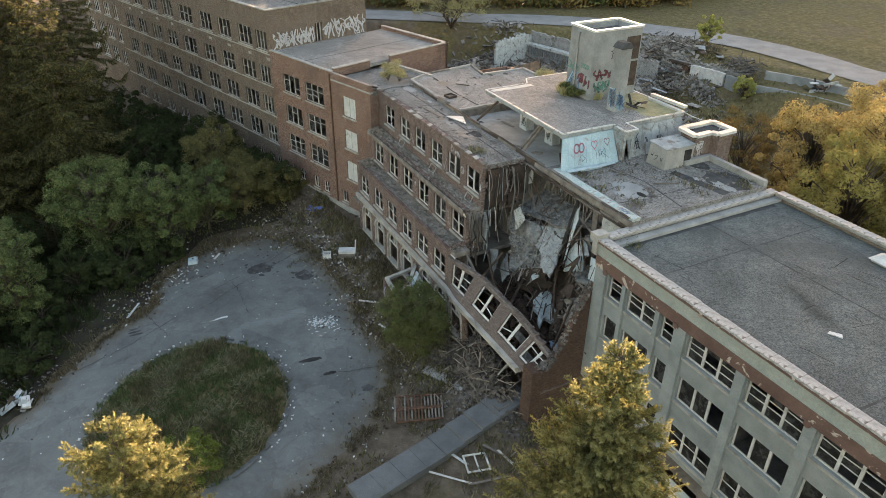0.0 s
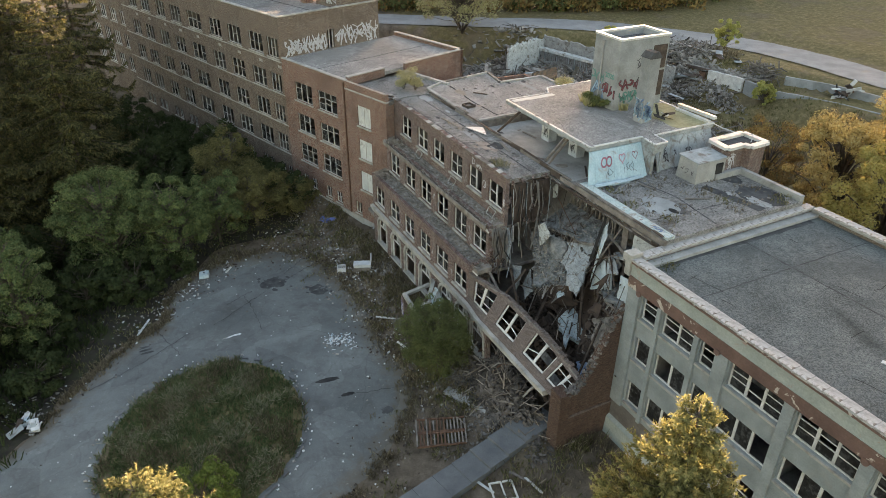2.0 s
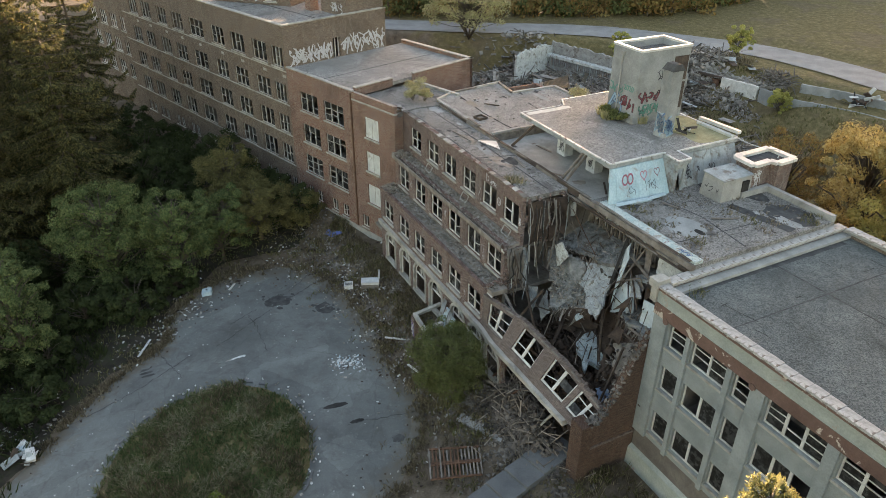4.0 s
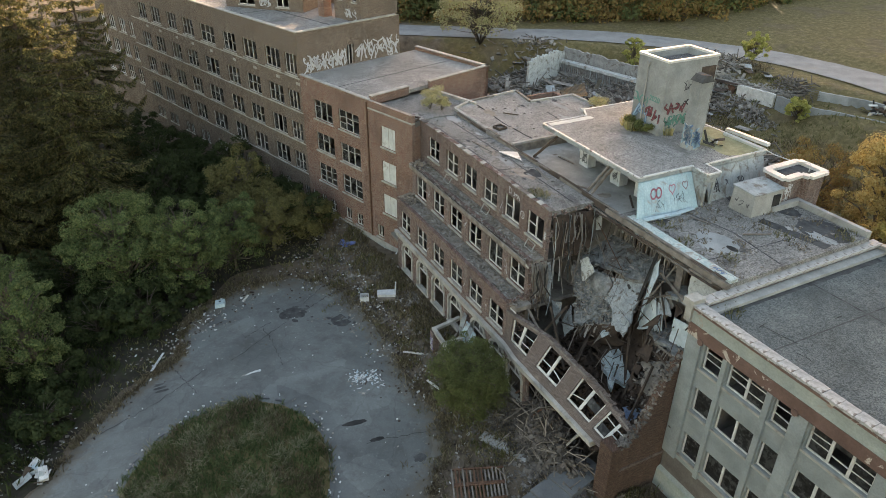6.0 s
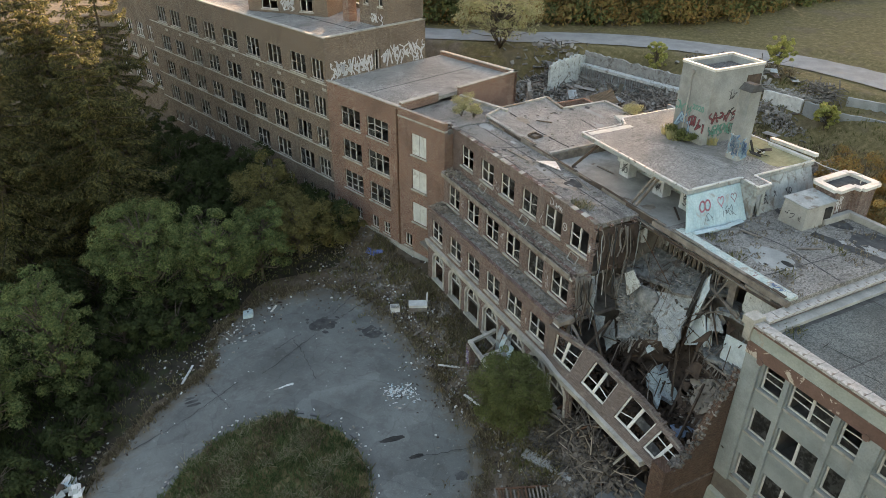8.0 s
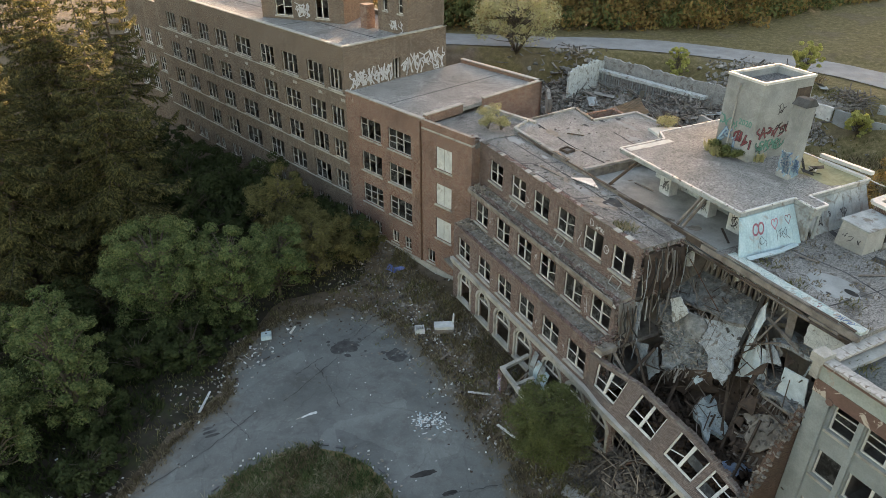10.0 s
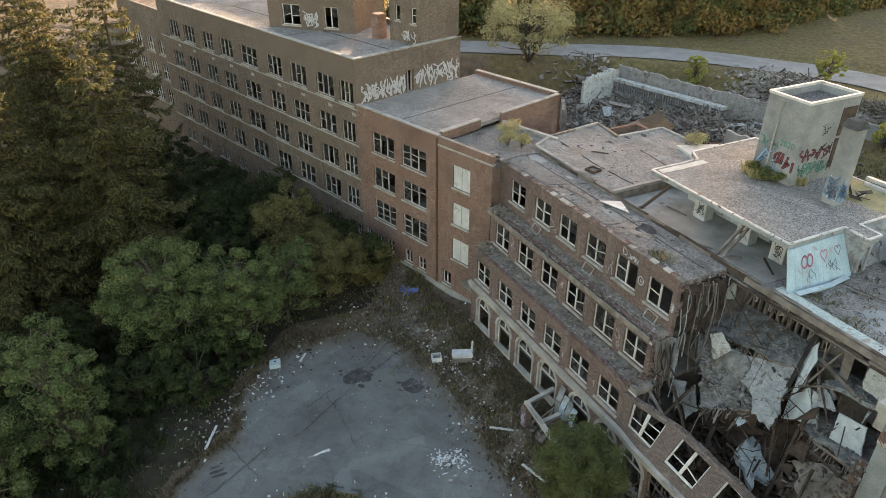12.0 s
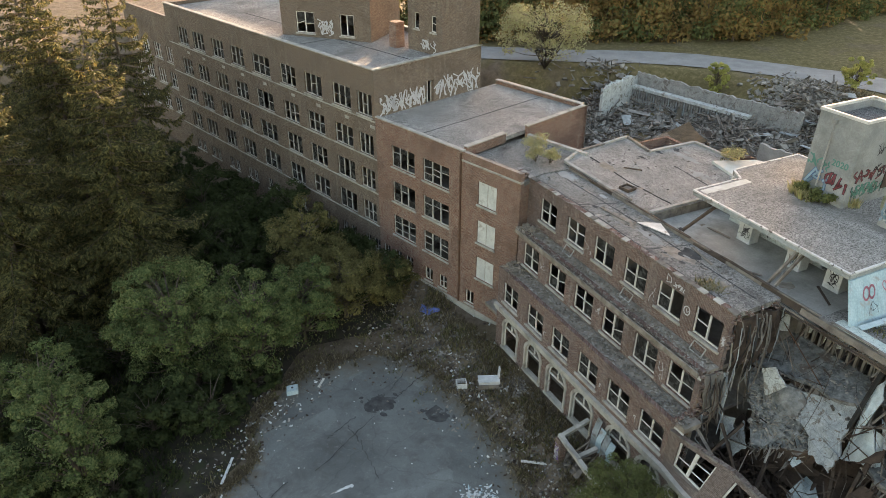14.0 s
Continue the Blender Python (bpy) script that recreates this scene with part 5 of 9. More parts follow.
part("cap", s, "asphalt_dark", stack, "dark rusted metal cap")
tag_marks(stack, R2, ["ink_sky", "ink_blue", "ink_white"], lambda a, z, l: (a, 11.15 - l, z), -13.05, -12.1, 19.6, 21.6, 7, 0.12)
tag_marks(stack, R2, ["ink_sky", "ink_blue"], lambda a, z, l: (-12.05 + l, a, z), 11.2, 12.2, 19.6, 21.4, 7, 0.12)

hut = thing("roof_hatch_house", "low grey rendered hatch house on the roof", "hut", CM @ pose(-0.3, 1.1, 0))
s = Shape()
s.hexa([(-6.85, 9.95, 16.72), (-4.75, 10.0, 16.72), (-4.75, 13.1, 16.72), (-6.85, 13.1, 16.72), (-6.75, 10.05, 18.55), (-4.85, 10.1, 18.4), (-4.85, 13.1, 18.4), (-6.75, 13.1, 18.55)])
part("body", s, "concrete", hut)
tag_marks(hut, R2, ["ink_black"], lambda a, z, l: (a, 9.99 + .03 * (z - 16.7) - l - .02, z), -6.6, -5.0, 17.0, 18.0, 3, 0.04)
s = Shape()
s.hexa([(-6.9, 9.95, 18.555), (-4.75, 10.0, 18.405), (-4.75, 13.2, 18.405), (-6.9, 13.2, 18.555), (-6.9, 9.95, 18.65), (-4.75, 10.0, 18.5), (-4.75, 13.2, 18.5), (-6.9, 13.2, 18.65)])
part("lid", s, "plaster", hut)
s = Shape()
s.box(-4.86, -4.72, 12.1, 12.8, 17.1, 18.1)
part("opening", s, "black", hut)

capst = thing("wide_chimney", "low brick chimney block with stepped white coping", "chimney", CM)
CP = [(-7.5, 14.5), (-7.6, 18.6), (-4.8, 18.6), (-4.7, 16.5), (-5.4, 16.3), (-5.3, 14.3)]
s = Shape()
s.prism([(-7.3, 14.7), (-7.4, 18.4), (-5.0, 18.4), (-4.9, 16.7), (-5.6, 16.5), (-5.5, 14.5)], 4.0, 18.75)
part("brickwork", s, "brick_centre", capst)
s = Shape()
s.prism([(-7.3, 14.7), (-7.4, 18.4), (-5.0, 18.4), (-4.9, 16.7), (-5.6, 16.5), (-5.5, 14.5)], 18.76, 18.9)
part("top_fill", s, "asphalt_dark", capst)
tag_marks(capst, R2, ["ink_white"], lambda a, z, l: (-5.5 + l + (a - 14.5) * -.05, a, z), 14.6, 16.3, 17.0, 18.4, 9, 0.07)
s = Shape()
for k, ((a, b), (c, d)) in enumerate(zip(CP, CP[1:] + CP[:1])):
    m = Vector((-6.3, 16.4))
    s.beam((a + (m.x - a) * 0.12, b + (m.y - b) * 0.08, 19.02 + .004 * k), (c + (m.x - c) * 0.12, d + (m.y - d) * 0.08, 19.02 + .004 * k), 0.55, 0.24)
part("coping", s, "white_metal", capst)
s = Shape()
s.tube([cw(0, 0) * 0 + Vector(p) for p in ((-10.2, 17.0, 19.5), (-9.0, 17.6, 19.1), (-7.8, 18.0, 19.0), (-6.0, 17.8, 19.5), (-5.7, 17.5, 19.4), (-5.7, 17.4, 19.0))], [0.04] * 6, 6)
part("cable", s, "litter", capst)

# ---- brick wing ----
R3 = random.Random(31)
wing = thing("brick_wing", "long abandoned four-storey red brick wing with rows of sash windows", "building", LM)
RW = ((1.9, 3.4), (5.3, 7.65), (9.2, 11.5), (13.1, 15.4))
near = [(-12.0, -8.5), (-7.3, -3.65)]
far = [(-17.05, -13.9 + 0.0), (-21.6, -18.4), (-26.85, -23.6), (-31.9, -28.7), (-38.1, -34.2), (-43.4, -40.2), (-48.3, -45.3), (-53.7, -50.6), (-58.2, -55.3)]
far[0] = (-17.3, -14.9)
LOW = (-13.9, -12.0, -10.15, -7.1, -5.0, -1.2)
FAR_LOW = [q for a, _ in far for q in (a + .1, a + 1.7)]
holes = [(a, b, *r) for a, b in near for r in RW[1:]] + [(0.1, 2.35, *r) for r in RW[1:]] + [(a, a + 1.15, *RW[0]) for a in LOW]
s = Shape()
wall(s, -14.4, 5.0, 1.55, 17.6, 0.0, 0.4, holes)
part("wall", s, "brick_red", wing)
s = Shape()
s.box(-14.4, 5.06, -0.12, 0.4, -1.0, 1.546)
part("plinth", s, "limestone", wing, "pale concrete plinth with scrawled paint")
FZ = RW + ((17.4, 19.75),)
holes = [(a, b, *r) for a, b in far for r in FZ[1:]] + [(a, a + 1.1, *RW[0]) for a in FAR_LOW]
s = Shape()
wall(s, -61.5, -14.4, 0.0, 22.3, 0.0, 0.4, holes)
part("upper_wall", s, "brick_brown", wing)
for a, b in near:
    for r in RW[1:]:
        window(wing, a, b, *r, 0.0, 3, 2, 0.14, R3, broken=0.5, frame_mat="worn_frame", keep_bars=0.6)
for a, b in far:
    for r in FZ[1:]:
        window(wing, a, b, *r, 0.0, 3, 1, 0.14, R3, broken=0.6, frame_mat="worn_frame", keep_bars=0.6)
for a in LOW:
    window(wing, a, a + 1.15, *RW[0], 0.0, 2, 1, 0.14, R3, broken=0.7, wide_mullion=.07, keep_bars=0.5)
for a in FAR_LOW:
    window(wing, a, a + 1.1, *RW[0], 0.0, 2, 1, 0.14, R3, broken=0.7, frame_mat="worn_frame", wide_mullion=.07, keep_bars=0.6)
for r in RW[1:]:
    s = Shape()
    s.box(0.12, 2.33, 0.1, 0.16, r[0] + 0.01, r[1] - 0.01)
    b = part("window_board", s, "boards", wing, "pale boarded-up window")
    s = Shape()
    s.box(1.2, 1.25, 0.07, 0.1, r[0] + 0.02, r[1] - 0.02), s.box(0.0, 2.45, -0.12, 0.2, r[0] - 0.17, r[0] - 0.004)
    part("sill", s, "limestone", b)
for z in (17.0, 12.9, 9.0, 5.1):
    s = Shape()
    s.box(-61.5, -14.41, -0.06, 0.0 - 0.003, z, z + 0.14)
    part("sill_course", s, "limestone", wing)
for i, a in enumerate([a for a, _ in far] * 1):
    s = Shape()
    s.box(a + 2.0, a + 2.75, -0.025, -0.003, 16.25, 16.6)
    s.box(a + 2.12, a + 2.63, -0.035, -0.024, 16.33, 16.52)
    part("wall_vent", s, "limestone", wing)
s = Shape()
s.box(-2.15, -2.0, -0.14, -0.01, 1.56, 17.4)
part("downpipe", s, "rust", wing)
s = Shape()
s.box(-14.4, -2.0, 0.41, 18.0, 17.1, 17.5)
part("step_roof", s, "gravel_tan", wing)
s = Shape()
s.prism([(-2.0, 0.41), (5.0, 0.41), (5.0, 3.0), (6.4, 6.5), (5.3, 8.9), (-1.69, 8.9)], 16.4, 16.85)
part("end_roof", s, "gravel_tar", wing)
for i in range(4):
    s = Shape()
    a = -1.65 + 1.74 * i
    s.beam((a, 8.75 + R3.uniform(-.04, .04), 17.0), (a + 1.72, 8.75 + R3.uniform(-.04, .04), 17.0 + R3.uniform(-.04, .04)), .42, .3)
    part("pit_kerb", s, "limestone", wing)
s = Shape()
s.box(-1.69, 5.2, 8.91, 9.2, 4.0, 16.8)
part("pit_wall", s, "brick_red", wing)
s = Shape()
s.prism([(-1.69, 9.22), (6.0, 9.22), (7.5, 15.0), (-1.69, 15.0)], 11.2, 11.5)
part("pit_floor", s, "rubble_dark", wing)
s = Shape()
heap(s, R3, 320, lambda: (R3.uniform(-1.4, 6), R3.uniform(9.4, 14.6), 11.5 + abs(R3.gauss(.5, .7))), lambda: (R3.uniform(.2, 1.6), R3.uniform(.1, .4), R3.uniform(.08, .3)), .3, 1.0)
part("pit_rubble", s, "rubble", wing)["kind"] = "stuff"
s = Shape()
s.box(-2.0, 5.06, -0.06, 0.36, 16.7, 16.86)
s.box(-14.4, -1.9, -0.06, 0.36, 17.604, 17.72)
part("coping", s, "limestone", wing)
s = Shape()
s.box(-2.2, -1.8, 0.41, 5.6, 17.0, 17.9), s.box(-2.0, -1.7, 8.6, 18.2, 5.0, 17.9), s.box(-14.4, -1.7, 17.8, 18.2, 5.0, 17.9)
part("parapet", s, "brick_red", wing)
s = Shape()
s.box(-2.28, -1.72, 0.41, 5.65, 17.904, 18.0), s.box(-2.1, -1.6, 8.55, 18.3, 17.904, 18.0), s.box(-14.4, -1.6, 17.75, 18.3, 17.904, 18.0)
part("parapet_coping", s, "limestone", wing)
s = Shape()
s.box(4.6, 5.0, 0.41, 2.0, 1.0, 16.4), s.box(-61.5, -2.0, 15.2, 15.6, 0, 17.0)
part("return_wall", s, "brick_red", wing)
s = Shape()
wall(s, 0.41, 15.2, 17.5, 22.3, -14.8, -14.4, [(6.9, 8.0, 17.52, 19.9)], turned=True)
s.box(-61.5, -61.1, 0.41, 15.2, 0, 22.3), s.box(-61.1, -14.8, 14.8, 15.2, 0, 22.3)
part("end_wall", s, "brick_brown", wing)
s = Shape()
s.box(-14.9, -14.75, 6.9, 7.0, 17.52, 19.9), s.box(-14.9, -14.75, 7.4, 7.5, 17.52, 19.9), s.box(-14.9, -14.75, 7.9, 8.0, 17.52, 19.9)
part("roof_door", s, "white_wood", wing)
for a0, a1, zt in ((0.6, 6.8, 19.5), (8.1, 15.0, 20.0)):
    tag_row(wing, R3, "ink_white", lambda a, z, l: (-14.4 + l, a, z), a0, a1, 17.6, zt, .17)
    tag_row(wing, R3, "ink_white", lambda a, z, l: (-14.4 + l, a, z), a0 + .3, a1, 17.6, zt - .7, .14)
    tag_row(wing, R3, "ink_white", lambda a, z, l: (-14.4 + l, a, z), a0 + .1, a1 - .3, 18.4, zt + .1, .12)
s = Shape()
s.box(-61.1, -14.8, 0.41, 14.8, 21.5, 21.85)
part("upper_roof", s, "gravel_tan", wing)
s = Shape()
s.box(-61.6, -14.36, -0.08, 0.45, 22.304, 22.42), s.box(-14.85, -14.3, 0.45, 15.3, 22.304, 22.42), s.box(-61.6, -14.3, 14.75, 15.3, 22.304, 22.42)
part("upper_coping", s, "limestone", wing)
for z in (4.9, 8.8, 12.7, 16.6):
    s = Shape()
    s.box(-61, -2.02, 0.42, 14.7, z - 0.25, z), s.box(-2.02, 4.5, 0.42, 8.6, z - 0.25, z)
    part("floor_slab", s, "interior", wing)
s = Shape()
for u in (-55, -49.7, -44.5, -39, -33, -27.7, -22.5, -18, -12.9, -7.9, -2.9):
    q = Shape()
    q.box(u, u + 0.15, 0.42, 5.5, 1, 17.0 if u > -14 else 21.4)
    part("cross_wall", q, "interior", wing)
s.box(-61, 4.4, 5.51, 5.7, 0, 16.3)
part("partition", s, "interior", wing)
s = Shape()
wall(s, -80, -61.51, 0, 20.0, 1.0, 1.4, [(-79 + 4.3 * i, -76.2 + 4.3 * i, *r) for i in range(4) for r in RW[1:]])
s.box(-80, -61.51, 1.41, 14, 19.3, 19.7)
part("far_wall", s, "brick_brown", wing)
for i in range(4):
    for r in RW[1:]:
        window(wing, -79 + 4.3 * i, -76.2 + 4.3 * i, *r, 1.0, 3, 1, 0.14, R3, broken=0.6)
# roof house and stair tower on the brick wing
for nm, lab, mm, (a, b, c, d, z1), wins in (
        ("brick_roof_house", "brick roof house with small sash windows on the upper roof", LM @ pose(-35.4, 3.0, 0, 0, 0, 26.5), (0, 11.6, 0, 8.0, 27.5), [(2.0, 4.4), (7.7, 9.5)]),
        ("stair_tower", "brick stair tower at the end of the upper roof", LM, (-20.2, -14.86, 9.6, 15.0, 29.0), [(-19.2, -18.4), (-16.5, -15.7)])):
    th = thing(nm, lab, "building", mm)
    s = Shape()
    zw = (22.3, 24.7) if a == 0 else (24.2, 25.9)
    wall(s, a, b, 21.85, z1, c, c + 0.35, [(x, y, *zw) for x, y in wins])
    s.box(a, a + 0.35, c + 0.36, d, 21.85, z1), s.box(b - 0.35, b, c + 0.36, d, 21.85, z1), s.box(a, b, d, d + 0.3, 21.85, z1)
    part("wall", s, "brick_brown", th)
    for x, y in wins:
        window(th, x, y, *zw, c, 2 if y - x > 1 else 1, 1, 0.12, R3, broken=0.4)
    s = Shape()
    s.box(a - 0.1, b + 0.1, c - 0.1, d + 0.4, z1 + 0.004, z1 + 0.3)
    part("roof", s, "gravel_tan", th)
    tag_marks(th, R3, ["ink_white"], lambda p, z, l: (p, c - l, z), *((4.6, 7.2, 22.2, 24.0) if a == 0 else (-18.2, -15.2, 22.0, 23.4)), 14, 0.1)
chim = thing("brick_stub", "short square brick flue on the upper roof", "chimney", LM)
s = Shape()
s.box(-22.3, -21.1, 8.6, 9.8, 21.85, 24.6)
part("shaft", s, "brick_red", chim)

# ---- the torn bay ----
R4 = random.Random(41)
bay = thing("torn_bay", "torn-open bay with hanging lath, plaster sheets and fallen floors", "ruin", CM)


def sheet(s, corners, nu, nv, warp, rng, thick=0.05, rag=0.25):
    """A warped, ragged sheet between four corners."""
    a, b, c, d = [Vector(p) for p in corners]
    n = (b - a).cross(d - a).normalized()
    off = rng.uniform(0, 50)
    P = []
    for i in range(nu + 1):
        for j in range(nv + 1):
            x, y = i / nu, j / nv
            y += rag * 1.6 * y * noise.noise((x * 3.1 + off, off, 1.0))
            x += rag * (2 * x - 1) * noise.noise((y * 3.3, off, 5.0))
            p = a.lerp(b, x).lerp(d.lerp(c, x), y) + n * warp * noise.noise((x * 2 + off, y * 2, off))
            P.append(p)
    m = nv + 1
    k = len(P)
    top = [(i * m + j, (i + 1) * m + j, (i + 1) * m + j + 1, i * m + j + 1) for i in range(nu) for j in range(nv)]
    bot = [tuple(q + k for q in reversed(f)) for f in top]
    rim = [i * m for i in range(nu + 1)] + [nu * m + j for j in range(1, m)] + [i * m + nv for i in range(nu - 1, -1, -1)] + [j for j in range(nv - 1, 0, -1)]
    sides = [(rim[(q + 1) % len(rim)], rim[q], rim[q] + k, rim[(q + 1) % len(rim)] + k) for q in range(len(rim))]
    s.add(P + [p - n * thick for p in P], top + bot + sides)


# splintered lath and plaster drips between the posts of the corridor wall
for i in range(14):
    u = -12.22 + .5 * i
    s = Shape()
    L = R4.uniform(.9, 2.1)
    a, b = u + R4.uniform(0, .15), u + .34 + R4.uniform(0, .2)
    s.hexa([(a + .1, 4.9, 15.7 - L), (b - .08, 4.92, 15.7 - L * R4.uniform(.6, 1)), (b - .08, 4.98, 15.7 - L * .8), (a + .1, 4.98, 15.7 - L), (a, 4.86, 15.84), (b, 4.86, 15.84), (b, 4.98, 15.84), (a, 4.98, 15.84)])
    part("plaster_drip", s, R4.choice(("torn_pale", "torn_plaster", "torn_pale")), bay)
for i in range(26):
    u = R4.uniform(-12.2, -4.2)
    s = Shape()
    L, w = R4.uniform(.6, 2.2), R4.choice((.06, .09, .13))
    s.beam((u, R4.uniform(2.7, 4.6), 15.9), (u + R4.uniform(-.5, .5), R4.uniform(2.7, 4.6), 15.9 - L), w, .05, R4.uniform(0, 3))
    part("hanging_stud", s, R4.choice(("wood_grey", "rubble_pale", "wood_dark", "wood_grey")), bay)
# the rubble_dark sheets carry the dark of the shaded hole in their colour
SHEETS = (
    (((-12.7, 4.98, 12.9), (-4.6, 4.98, 13.3), (-5.6, 2.8, 12.85), (-12.5, 1.7, 11.6)), "grey_debris", "fallen_floor", 0.3, 0.3),
    (((-9.3, 2.3, 11.6), (-6.2, 2.65, 12.8), (-5.3, 1.15, 9.5), (-8.6, 1.6, 9.9)), "torn_plaster", "ceiling_slab", 0.16, 0.3),
    (((-7.7, 1.5, 10.4), (-5.5, 1.2, 10.2), (-5.4, 0.75, 9.0), (-6.9, 0.9, 9.2)), "torn_plaster", "ceiling_slab", 0.12, 0.2),
    (((-11.3, 0.8, 12.5), (-10.5, 0.85, 13.2), (-9.4, 0.7, 12.5), (-10.4, 0.55, 11.1)), "torn_pale", "wall_panel", 0.08, 0.06),
    (((-12.7, 1.4, 11.5), (-9.3, 2.3, 11.7), (-7.2, 1.4, 8.9), (-9.9, 0.0, 7.3)), "grey_debris", "fallen_floor", 0.3, 0.45),
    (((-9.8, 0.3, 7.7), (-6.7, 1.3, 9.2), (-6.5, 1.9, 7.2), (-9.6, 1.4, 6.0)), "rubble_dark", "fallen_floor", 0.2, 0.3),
    (((-5.9, 3.1, 14.0), (-5.45, 3.1, 15.1), (-5.0, 2.7, 14.1), (-5.6, 2.2, 9.8)), "torn_white", "wall_panel", 0.06, 0.12),
    (((-5.85, 2.9, 10.8), (-4.95, 2.9, 12.1), (-3.95, 2.6, 9.9), (-5.85, 2.55, 8.9)), "torn_white", "wall_panel", 0.07, 0.12),
    (((-4.85, 2.95, 11.9), (-4.5, 3.2, 11.6), (-3.9, 2.95, 9.6), (-3.98, 2.6, 9.6)), "torn_white", "wall_panel", 0.06, 0.05),
    (((-2.65, 2.5, 12.0), (-0.95, 2.5, 12.25), (-0.55, 2.5, 9.4), (-2.65, 2.5, 9.65)), "torn_white", "wall_panel", 0.08, 0.04),
    (((-2.1, 2.6, 16.05), (0.6, 2.6, 16.05), (0.25, 2.6, 14.25), (-2.05, 2.6, 14.35)), "torn_pale", "wall_panel", 0.07, 0.04),
    (((-12.5, 2.9, 15.1), (-11.85, 2.9, 15.8), (-11.6, 2.7, 14.7), (-12.1, 2.7, 14.3)), "torn_pale", "wall_panel", 0.06, 0.05),
    (((-3.95, 3.2, 15.8), (-3.3, 3.2, 15.8), (-3.1, 3.0, 13.7), (-3.65, 3.0, 13.7)), "wood_grey", "wall_panel", 0.06, 0.04),
    (((-4.8, 3.0, 12.8), (-3.5, 2.8, 12.4), (-2.8, 2.4, 12.0), (-3.9, 2.4, 11.5)), "torn_plaster", "wall_panel", 0.08, 0.15),
    (((-4.6, 4.98, 9.6), (0.85, 4.98, 10.3), (0.7, 1.3, 10.2), (-4.5, 2.2, 9.4)), "grey_debris", "fallen_floor", 0.3, 0.2),
    (((-4.6, 4.98, 12.6), (0.85, 4.98, 12.9), (0.8, 3.0, 13.6), (-4.2, 2.9, 12.7)), "torn_plaster", "fallen_floor", 0.3, 0.2),
    (((-3.7, 1.0, 7.8), (-1.0, 1.7, 9.5), (0.3, 0.5, 9.0), (-1.6, 0.0, 6.8)), "interior", "ceiling_slab", 0.15, 0.2),
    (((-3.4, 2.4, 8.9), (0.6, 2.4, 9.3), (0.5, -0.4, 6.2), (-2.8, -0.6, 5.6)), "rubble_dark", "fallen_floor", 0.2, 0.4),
    (((-12.45, -1.9, 12.4), (-11.75, -1.7, 12.7), (-11.2, -1.8, 9.5), (-12.0, -2.0, 10.0)), "torn_plaster", "torn_partition", 0.06, 0.15),
    (((-12.15, -0.9, 8.7), (-11.2, -0.7, 9.0), (-10.9, -0.8, 8.0), (-11.4, -1.0, 6.5)), "torn_plaster", "torn_partition", 0.06, 0.1),
    (((-11.7, 0.0, 6.6), (-11.2, 0.3, 8.4), (-10.4, 0.2, 6.8), (-10.9, -0.2, 5.7)), "torn_plaster", "torn_partition", 0.06, 0.1),
    (((-12.3, -1.5, 16.3), (-12.1, 0.3, 16.4), (-11.8, 0.2, 13.4), (-12.0, -1.4, 12.8)), "rubble_dark", "torn_partition", 0.08, 0.3),
    (((-12.3, 0.5, 16.3), (-12.1, 2.1, 16.3), (-11.8, 2.2, 13.6), (-12.0, 0.6, 12.6)), "rubble_dark", "torn_partition", 0.08, 0.35),
    (((-12.3, -3.2, 12.6), (-12.1, -1.9, 12.7), (-11.8, -1.8, 10.2), (-12.0, -3.0, 9.8)), "interior", "torn_partition", 0.08, 0.3),
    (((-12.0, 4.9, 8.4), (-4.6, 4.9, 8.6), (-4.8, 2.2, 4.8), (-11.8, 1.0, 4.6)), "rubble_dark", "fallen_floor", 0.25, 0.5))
for cs, mt, nm, th_, wp in SHEETS:
    s = Shape()
    sheet(s, cs, 14, 14, wp, R4, th_, 0.06 if nm == "wall_panel" else 0.16)
    part(nm, s, mt, bay)
tag_marks(bay, R4, ["ink_black", "ink_blue"], lambda a, z, l: (a, 2.47 - l, z), -2.4, -0.9, 10.0, 11.8, 3, 0.1)
# fringe of reinforcing laths and torn boards under the fallen floors
for (p, q), n in ((((-9.8, 0.2, 7.5), (-6.8, 1.2, 9.2)), 30), (((-8.8, 1.9, 9.7), (-5.5, 1.5, 9.4)), 20), (((-4.5, 2.2, 9.2), (0.6, 1.3, 10.0)), 26), (((-12.4, 2.3, 12.2), (-6.3, 2.8, 12.6)), 26)):
    for i in range(n):
        a = Vector(p).lerp(Vector(q), (i + R4.random()) / n)
        s = Shape()
        w = R4.choice((0.05, 0.08, 0.14))
        b = a + Vector((R4.uniform(-.3, .3), R4.uniform(-.5, .1), -R4.uniform(.3, 1.3)))
        s.beam(a + Vector((0, .1, .05)), b, w, 0.04, R4.uniform(0, 3))
        part("torn_lath", s, R4.choice(("wood_grey", "wood_dark", "wood_grey", "rubble_pale", "wood_dark")), bay)
